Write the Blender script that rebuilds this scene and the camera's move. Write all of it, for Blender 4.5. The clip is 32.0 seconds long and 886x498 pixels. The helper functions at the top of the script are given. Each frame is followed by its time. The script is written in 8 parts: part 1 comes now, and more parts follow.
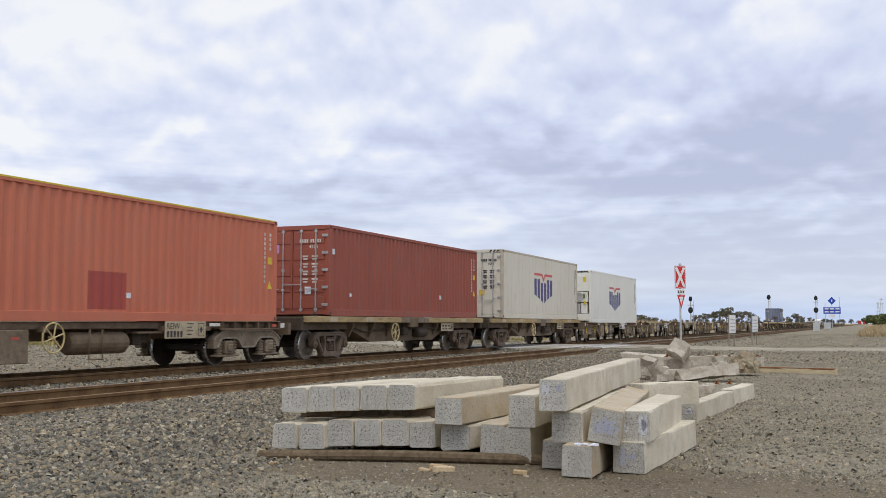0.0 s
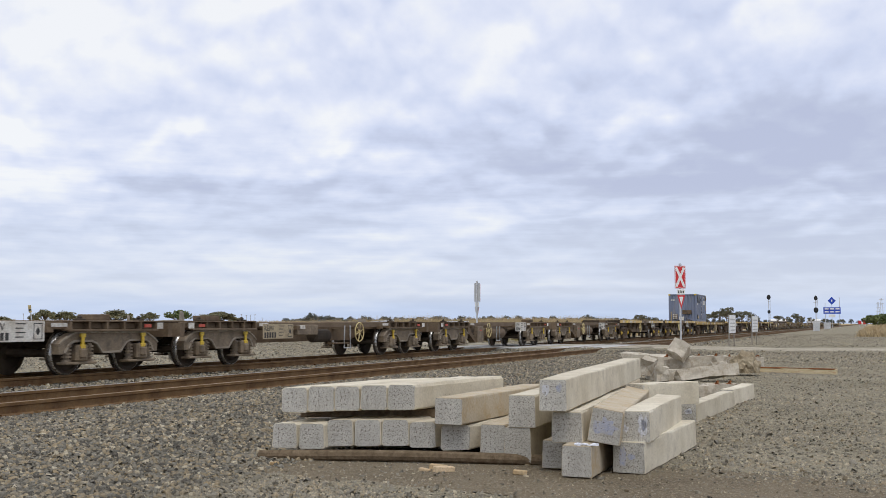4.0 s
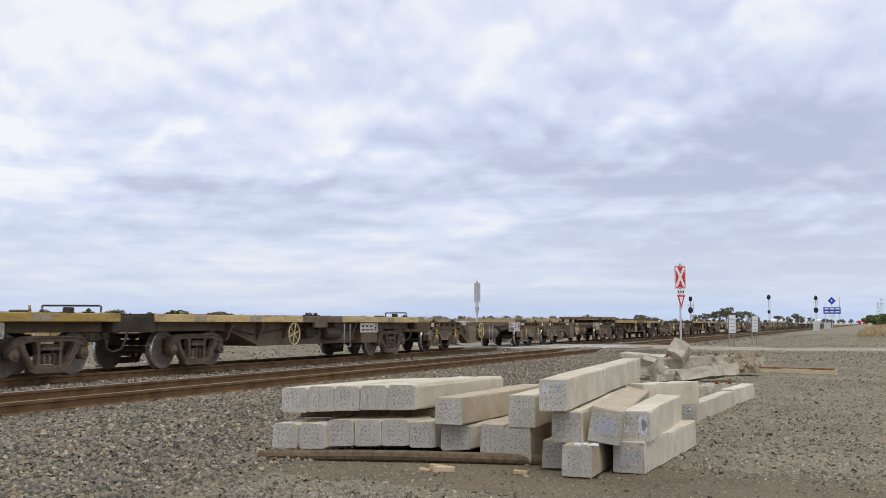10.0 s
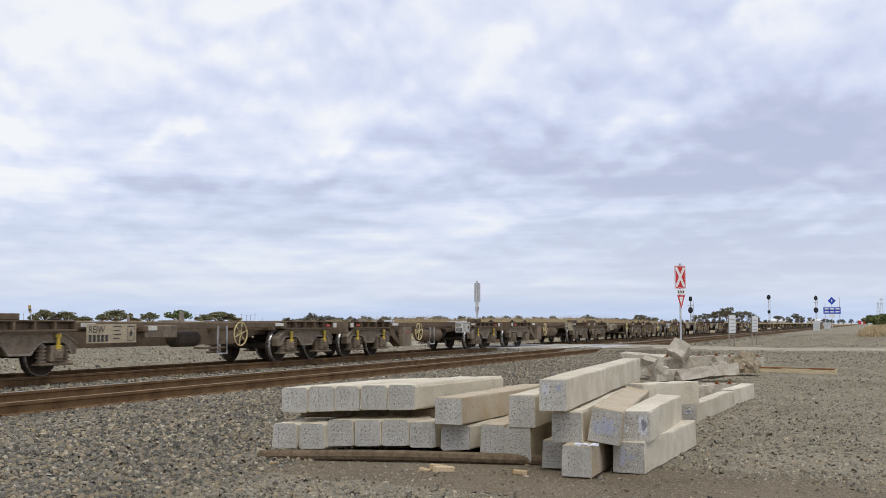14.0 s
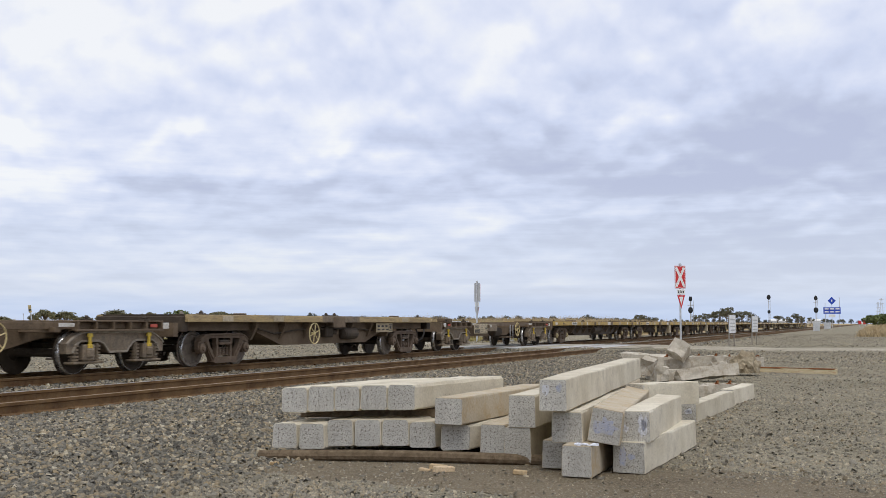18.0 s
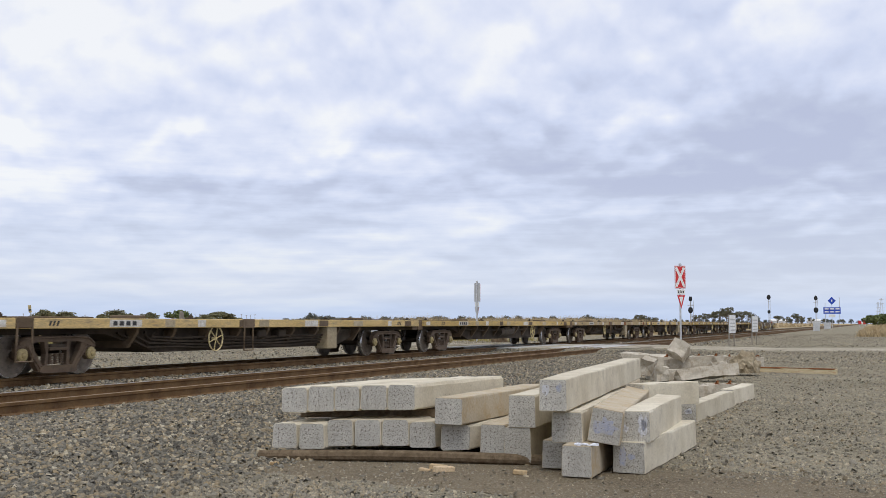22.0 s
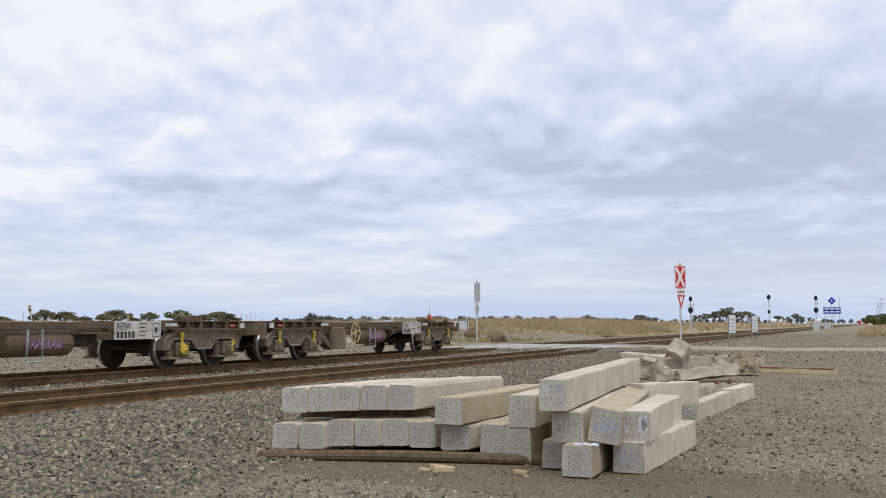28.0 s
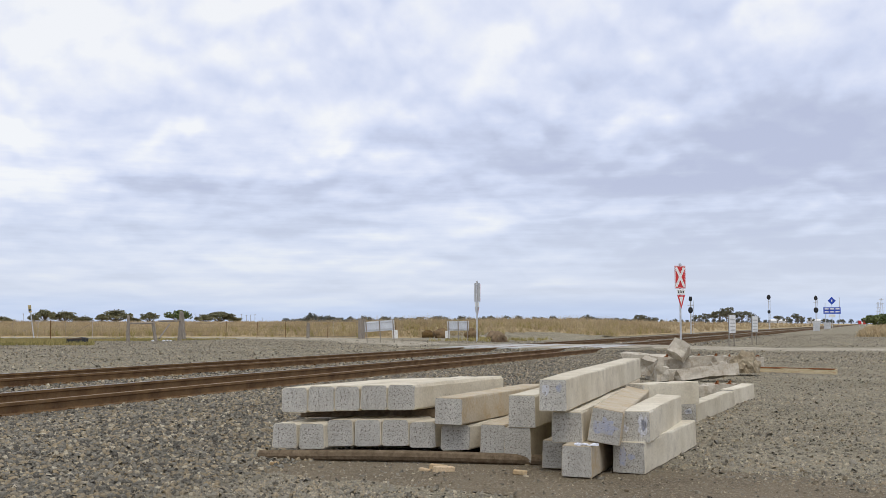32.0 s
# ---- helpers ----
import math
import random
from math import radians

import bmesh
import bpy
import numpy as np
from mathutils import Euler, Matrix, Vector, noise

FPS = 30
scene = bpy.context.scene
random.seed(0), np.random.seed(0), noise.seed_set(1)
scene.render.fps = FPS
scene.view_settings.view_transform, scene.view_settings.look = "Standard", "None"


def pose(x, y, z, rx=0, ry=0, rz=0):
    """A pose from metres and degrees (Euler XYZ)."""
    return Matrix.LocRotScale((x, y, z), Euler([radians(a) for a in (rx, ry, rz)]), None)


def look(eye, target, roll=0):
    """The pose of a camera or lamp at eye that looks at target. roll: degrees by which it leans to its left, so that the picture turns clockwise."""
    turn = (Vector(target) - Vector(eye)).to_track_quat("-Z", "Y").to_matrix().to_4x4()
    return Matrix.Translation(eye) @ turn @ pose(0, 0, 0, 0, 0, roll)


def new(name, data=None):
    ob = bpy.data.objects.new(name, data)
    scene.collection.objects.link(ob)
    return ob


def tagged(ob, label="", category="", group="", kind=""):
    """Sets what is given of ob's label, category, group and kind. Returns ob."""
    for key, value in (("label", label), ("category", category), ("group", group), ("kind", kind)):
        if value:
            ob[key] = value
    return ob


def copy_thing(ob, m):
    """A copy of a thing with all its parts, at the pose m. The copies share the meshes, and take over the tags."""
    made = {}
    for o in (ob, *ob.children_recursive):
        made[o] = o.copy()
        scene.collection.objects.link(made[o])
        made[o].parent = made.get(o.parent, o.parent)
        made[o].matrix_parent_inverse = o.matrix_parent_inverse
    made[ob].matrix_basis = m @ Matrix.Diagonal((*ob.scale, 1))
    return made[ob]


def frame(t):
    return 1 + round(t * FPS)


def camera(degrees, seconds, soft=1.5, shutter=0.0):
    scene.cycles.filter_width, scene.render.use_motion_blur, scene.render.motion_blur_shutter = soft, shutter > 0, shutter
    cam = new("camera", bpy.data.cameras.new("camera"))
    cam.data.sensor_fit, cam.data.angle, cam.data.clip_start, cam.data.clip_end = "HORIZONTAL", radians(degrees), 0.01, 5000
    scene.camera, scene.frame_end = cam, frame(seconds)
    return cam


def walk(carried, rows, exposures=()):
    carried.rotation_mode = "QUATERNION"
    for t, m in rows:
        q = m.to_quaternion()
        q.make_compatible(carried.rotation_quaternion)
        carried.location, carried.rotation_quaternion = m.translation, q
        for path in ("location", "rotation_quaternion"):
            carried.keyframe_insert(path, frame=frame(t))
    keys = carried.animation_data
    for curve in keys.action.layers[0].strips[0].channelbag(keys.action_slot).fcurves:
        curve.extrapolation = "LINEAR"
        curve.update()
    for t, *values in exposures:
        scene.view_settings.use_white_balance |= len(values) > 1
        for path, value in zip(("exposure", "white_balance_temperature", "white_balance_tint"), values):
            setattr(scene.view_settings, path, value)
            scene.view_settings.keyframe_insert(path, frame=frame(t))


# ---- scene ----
YAW, RISE, EYE_Z = 22.15, 132.0 / 1850.0, 1.35
cam = camera(2 * math.degrees(math.atan(784.0 / 1850.0)), 32.0, soft=0.65, shutter=0.05)
EYE = Vector((0.0, 0.0, EYE_Z))
AHEAD = Vector((-math.sin(radians(YAW)), math.cos(radians(YAW)), RISE))
walk(cam, [(0.0, look(EYE, EYE + AHEAD)), (32.0, look(EYE, EYE + AHEAD))], exposures=[(0.0, 0.0), (32.0, 0.0)])

# ---- sky and sun: a bright broken overcast ----
SUN_UP, SUN_TURN = 61.0, 150.0
world = bpy.data.worlds.new("overcast_sky")
scene.world = world
world.use_nodes = True


def wire_world():
    t = world.node_tree
    t.nodes.clear()
    N, L = t.nodes.new, t.links.new
    out, bg = N("ShaderNodeOutputWorld"), N("ShaderNodeBackground")
    L(bg.outputs[0], out.inputs[0])
    sky = N("ShaderNodeTexSky")
    sky.sky_type, sky.sun_disc = "NISHITA", False
    sky.sun_elevation, sky.sun_rotation = radians(SUN_UP), radians(SUN_TURN)
    co = N("ShaderNodeTexCoord")
    sep = N("ShaderNodeSeparateXYZ")
    L(co.outputs["Generated"], sep.inputs[0])

    def m(op, a, b=None, c=None, clamp=False):
        n = N("ShaderNodeMath")
        n.operation, n.use_clamp = op, clamp
        for i, v in enumerate((a, b, c)):
            if v is None:
                continue
            if isinstance(v, (int, float)):
                n.inputs[i].default_value = v
            else:
                L(v, n.inputs[i])
        return n.outputs[0]

    up = m("MAXIMUM", sep.outputs[2], 0.0)
    level = m("LOGARITHM", m("ADD", up, 0.06), math.e)

    def place(stretch, off):
        """A direction of the sky with its height squeezed towards the horizon."""
        comb = N("ShaderNodeCombineXYZ")
        L(m("ADD", sep.outputs[0], off[0]), comb.inputs[0])
        L(m("ADD", sep.outputs[1], off[1]), comb.inputs[1])
        L(m("MULTIPLY_ADD", level, stretch, off[2]), comb.inputs[2])
        return comb.outputs[0]

    def cloud(scale, detail, rough, off, stretch):
        n = N("ShaderNodeTexNoise")
        n.inputs["Scale"].default_value, n.inputs["Detail"].default_value = scale, detail
        n.inputs["Roughness"].default_value, n.inputs["Distortion"].default_value = rough, 0.1
        L(place(stretch, off), n.inputs["Vector"])
        return n.outputs[0]

    def billow(scale, off, stretch):
        """Rounded heads, crowded together, ragged by a finer noise."""
        p = place(stretch, off)
        n = N("ShaderNodeTexNoise")
        n.inputs["Scale"].default_value, n.inputs["Detail"].default_value = scale * 1.3, 4.0
        L(p, n.inputs["Vector"])
        w = N("ShaderNodeVectorMath")
        w.operation = "MULTIPLY_ADD"
        L(n.outputs["Color"], w.inputs[0])
        w.inputs[1].default_value = (0.9 / scale, 0.9 / scale, 0.9 / scale)
        L(p, w.inputs[2])
        v = N("ShaderNodeTexVoronoi")
        v.feature = "SMOOTH_F1"
        v.inputs["Scale"].default_value, v.inputs["Detail"].default_value = scale, 2.0
        v.inputs["Roughness"].default_value, v.inputs["Smoothness"].default_value = 0.5, 0.6
        L(w.outputs[0], v.inputs["Vector"])
        return m("SUBTRACT", 1.0, v.outputs["Distance"])

    def soft(v, lo, hi):
        n = N("ShaderNodeMapRange")
        n.interpolation_type = "SMOOTHSTEP"
        n.inputs["From Min"].default_value, n.inputs["From Max"].default_value = lo, hi
        L(v, n.inputs[0])
        return n.outputs[0]

    big = cloud(2.4, 3.0, 0.45, (1.3, 0.4, 0.2), 0.55)
    heap = cloud(5.0, 7.0, 0.52, (4.0, 2.0, 3.0), 0.42)
    above = cloud(5.0, 7.0, 0.52, (4.0, 2.0, 3.03), 0.42)
    puff = billow(7.5, (0.3, 5.0, 1.0), 0.36)
    over = billow(7.5, (0.3, 5.0, 1.02), 0.36)
    # heads of the clouds catch the light, their bases are in shade
    relief = m("ADD", m("SUBTRACT", heap, above), m("MULTIPLY", m("SUBTRACT", puff, over), 0.5))
    # a long darker bank of cloud with a heaped lower edge
    side = N("ShaderNodeVectorMath")
    side.operation = "DOT_PRODUCT"
    L(co.outputs["Generated"], side.inputs[0])
    side.inputs[1].default_value = (math.cos(radians(YAW)), math.sin(radians(YAW)), 0)
    ragged = m("ADD", up, m("ADD", m("MULTIPLY", m("SUBTRACT", heap, 0.5), 0.10), m("MULTIPLY", m("SUBTRACT", puff, 0.5), 0.035)))
    bank = m("MULTIPLY", soft(ragged, 0.098, 0.108), m("SUBTRACT", 1.0, soft(ragged, 0.128, 0.215)))
    bank = m("MULTIPLY", bank, soft(side.outputs["Value"], -0.12, 0.12))
    veil = m("MULTIPLY", soft(side.outputs["Value"], -0.05, 0.35), soft(up, 0.1, 0.2))
    mix = m("ADD", m("ADD", m("MULTIPLY", big, 0.22), 0.055), m("MULTIPLY", heap, 0.25))
    # long thin streaks lower down
    thin = cloud(4.6, 8.0, 0.6, (2.2, 7.1, 0.7), 2.1)
    mix = m("ADD", mix, m("MULTIPLY", m("MULTIPLY", m("SUBTRACT", thin, 0.5), 0.34), m("SUBTRACT", 1.0, soft(up, 0.10, 0.26))))
    mix = m("ADD", mix, m("MULTIPLY", m("SUBTRACT", puff, 0.5), 0.10))
    mix = m("ADD", m("ADD", mix, m("MULTIPLY", relief, 0.42)), 0.315)
    dim = m("MULTIPLY", m("MULTIPLY", soft(side.outputs["Value"], -0.08, 0.16), soft(up, 0.025, 0.06)), m("SUBTRACT", 1.0, soft(up, 0.085, 0.13)))
    mix = m("SUBTRACT", mix, m("MULTIPLY", dim, 0.09))
    # a brighter break in the cloud towards the field
    gap = m("MULTIPLY", m("SUBTRACT", 1.0, soft(side.outputs["Value"], -0.20, -0.05)), m("MULTIPLY", soft(up, 0.08, 0.125), m("SUBTRACT", 1.0, soft(up, 0.16, 0.22))))
    mix = m("ADD", mix, m("MULTIPLY", gap, 0.06))
    mix = m("SUBTRACT", mix, m("ADD", m("MULTIPLY", bank, 0.12), m("MULTIPLY", veil, 0.03)))
    mix = m("ADD", mix, m("MULTIPLY", m("SUBTRACT", m("MINIMUM", up, 0.35), 0.09), 0.30))
    ramp = N("ShaderNodeValToRGB")
    L(mix, ramp.inputs[0])
    e = ramp.color_ramp.elements
    e[0].position, e[0].color = 0.42, (0.52, 0.565, 0.745, 1)
    e[1].position, e[1].color = 0.685, (0.955, 0.968, 1.0, 1)
    e.new(0.47).color = (0.56, 0.61, 0.78, 1)
    e.new(0.54).color = (0.667, 0.728, 0.918, 1)
    e.new(0.61).color = (0.795, 0.838, 0.985, 1)
    # paler, creamier air and thin streaks towards the horizon
    low = N("ShaderNodeMapRange")
    low.inputs["From Min"].default_value, low.inputs["From Max"].default_value = 0.0, 0.13
    low.inputs["To Min"].default_value, low.inputs["To Max"].default_value = 0.88, 0.0
    L(up, low.inputs[0])
    air = N("ShaderNodeMixRGB")
    L(soft(m("ADD", up, m("MULTIPLY", m("SUBTRACT", heap, 0.5), 0.03)), 0.010, 0.034), air.inputs[0])
    air.inputs[1].default_value = (0.56, 0.68, 0.92, 1)
    air.inputs[2].default_value = (0.68, 0.75, 0.89, 1)
    pale = N("ShaderNodeMixRGB")
    L(low.outputs[0], pale.inputs[0])
    L(ramp.outputs[0], pale.inputs[1])
    L(air.outputs[0], pale.inputs[2])
    blue = N("ShaderNodeMixRGB")
    blue.blend_type = "MULTIPLY"
    blue.inputs[0].default_value = 1.0
    L(sky.outputs[0], blue.inputs[1])
    blue.inputs[2].default_value = (0.1, 0.1, 0.1, 1)
    both = N("ShaderNodeMixRGB")
    both.inputs[0].default_value = 0.90
    L(blue.outputs[0], both.inputs[1])
    L(pale.outputs[0], both.inputs[2])
    L(both.outputs[0], bg.inputs[0])
    bg.inputs[1].default_value = 1.0


wire_world()
sun = new("sun", bpy.data.lights.new("sun", "SUN"))
sun.data.energy, sun.data.angle, sun.data.color = 1.15, radians(20), (1.0, 0.96, 0.9)
sun.matrix_world = look((0, 0, 50), (-50 * math.sin(radians(SUN_TURN)) / math.tan(radians(SUN_UP)), -50 * math.cos(radians(SUN_TURN)) / math.tan(radians(SUN_UP)), 0))

# ---- materials ----
def material(name, a, b, rough=0.8, metal=0.0, scale=2.0, fine=40.0, bump=0.15, dirt=None, dirt_at=0.58, vary=0.0, specks=None, speck_scale=60.0, stretch=(1, 1, 1), islands=False, depth=0.02, grit=0.21, spread=1.0, speck_at=(0.55, 0.75), patchy=0.0, pits=None):
    """A painted or raw surface: two tones in broad patches, fine grain, optional dirt, specks and a change from piece to piece."""
    mat = bpy.data.materials.new(name)
    mat.use_nodes = True
    t = mat.node_tree
    N, L = t.nodes.new, t.links.new
    bsdf = t.nodes["Principled BSDF"]
    co = N("ShaderNodeTexCoord")
    mp = N("ShaderNodeMapping")
    mp.inputs["Scale"].default_value = stretch
    L(co.outputs["Object"], mp.inputs[0])
    shift = mp.outputs[0]
    info = N("ShaderNodeObjectInfo")
    if vary > 0 and not islands:
        add = N("ShaderNodeVectorMath")
        add.operation = "MULTIPLY_ADD"
        comb = N("ShaderNodeCombineXYZ")
        for i in range(3):
            L(info.outputs["Random"], comb.inputs[i])
        L(comb.outputs[0], add.inputs[0])
        add.inputs[1].default_value = (17, 29, 11)
        L(mp.outputs[0], add.inputs[2])
        shift = add.outputs[0]

    def noise(s, detail, rg=0.6):
        n = N("ShaderNodeTexNoise")
        n.inputs["Scale"].default_value, n.inputs["Detail"].default_value, n.inputs["Roughness"].default_value = s, detail, rg
        L(shift, n.inputs["Vector"])
        return n.outputs[0]

    def mixc(fac, c1, c2, mode="MIX"):
        n = N("ShaderNodeMixRGB")
        n.blend_type = mode
        for sock, v in zip(n.inputs, (fac, c1, c2)):
            if isinstance(v, (int, float)):
                sock.default_value = v
            elif isinstance(v, tuple):
                sock.default_value = (*v, 1)
            else:
                L(v, sock)
        return n.outputs[0]

    def span(v, lo, hi, to0=0.0, to1=1.0):
        n = N("ShaderNodeMapRange")
        n.inputs["From Min"].default_value, n.inputs["From Max"].default_value = lo, hi
        n.inputs["To Min"].default_value, n.inputs["To Max"].default_value = to0, to1
        L(v, n.inputs[0])
        return n.outputs[0]

    broad, grain = noise(scale, 5.0), noise(fine, 3.0)
    col = mixc(span(broad, 0.35, 0.65), a, b)
    if islands:
        geo = N("ShaderNodeNewGeometry")
        ramp = N("ShaderNodeValToRGB")
        L(geo.outputs["Random Per Island"], ramp.inputs[0])
        e = ramp.color_ramp.elements
        for at, c in ((0.0, (0.45, 0.44, 0.44)), (0.5, (0.95, 0.95, 0.95)), (0.86, (1.15, 1.0, 0.8)), (1.0, (1.75, 1.68, 1.55))):
            k = e[0] if at == 0.0 else e[len(e) - 1] if at == 1.0 else e.new(at)
            k.color = (*(1 + (v - 1) * spread for v in c), 1)
        col = mixc(1.0, col, ramp.outputs[0], "MULTIPLY")
    if dirt is not None:
        d = noise(scale * 2.3 + 0.7, 7.0, 0.7)
        col = mixc(span(d, dirt_at - 0.08, dirt_at + 0.14, 0.0, 0.85), col, dirt)
    if specks is not None:
        v = N("ShaderNodeTexVoronoi")
        v.inputs["Scale"].default_value = speck_scale
        L(shift, v.inputs["Vector"])
        sep = N("ShaderNodeSeparateColor")
        L(v.outputs["Color"], sep.inputs[0])
        col = mixc(span(sep.outputs[0], *speck_at, 0.0, 0.8), col, specks)
    if pits is not None:
        tint, size, radius, share = pits
        v = N("ShaderNodeTexVoronoi")
        v.inputs["Scale"].default_value = size
        L(shift, v.inputs["Vector"])
        sep = N("ShaderNodeSeparateColor")
        L(v.outputs["Color"], sep.inputs[0])
        both = N("ShaderNodeMath")
        both.operation = "MULTIPLY"
        L(span(v.outputs["Distance"], radius, radius * 0.7), both.inputs[0])
        L(span(sep.outputs[1], 1 - share - 0.02, 1 - share + 0.02, 0.0, 0.85), both.inputs[1])
        col = mixc(both.outputs[0], col, tint)
    if patchy > 0:
        q = span(noise(5.0, 6.0, 0.75), 0.32, 0.68, 1 - patchy, 1 + patchy)
        shade = N("ShaderNodeCombineColor")
        for i in range(3):
            L(q, shade.inputs[i])
        col = mixc(1.0, col, shade.outputs[0], "MULTIPLY")
    g = N("ShaderNodeMixRGB")
    g.blend_type = "MULTIPLY"
    g.inputs[0].default_value = 1.0
    L(col, g.inputs[1])
    tone = N("ShaderNodeCombineColor")
    f = span(grain, 0.3, 0.7, 1 - grit, 1 + grit)
    for i in range(3):
        L(f, tone.inputs[i])
    L(tone.outputs[0], g.inputs[2])
    col = g.outputs[0]
    if vary > 0 and not islands:
        hs = N("ShaderNodeHueSaturation")
        L(span(info.outputs["Random"], 0.0, 1.0, 1.0 - vary, 1.0 + vary), hs.inputs["Value"])
        L(span(info.outputs["Random"], 0.0, 1.0, 1.0 + vary * 0.5, 1.0 - vary * 0.5), hs.inputs["Saturation"])
        L(col, hs.inputs["Color"])
        col = hs.outputs[0]
    L(col, bsdf.inputs["Base Color"])
    L(span(grain, 0.3, 0.7, max(rough - 0.12, 0.05), min(rough + 0.1, 1.0)), bsdf.inputs["Roughness"])
    bsdf.inputs["Metallic"].default_value = metal
    bsdf.inputs["Specular IOR Level"].default_value = 0.12 if rough > 0.87 else 0.4
    if bump > 0:
        bn = N("ShaderNodeBump")
        bn.inputs["Strength"].default_value, bn.inputs["Distance"].default_value = bump, depth
        mb = N("ShaderNodeMath")
        mb.operation = "ADD"
        L(grain, mb.inputs[0])
        L(broad, mb.inputs[1])
        L(mb.outputs[0], bn.inputs["Height"])
        L(bn.outputs[0], bsdf.inputs["Normal"])
    return mat


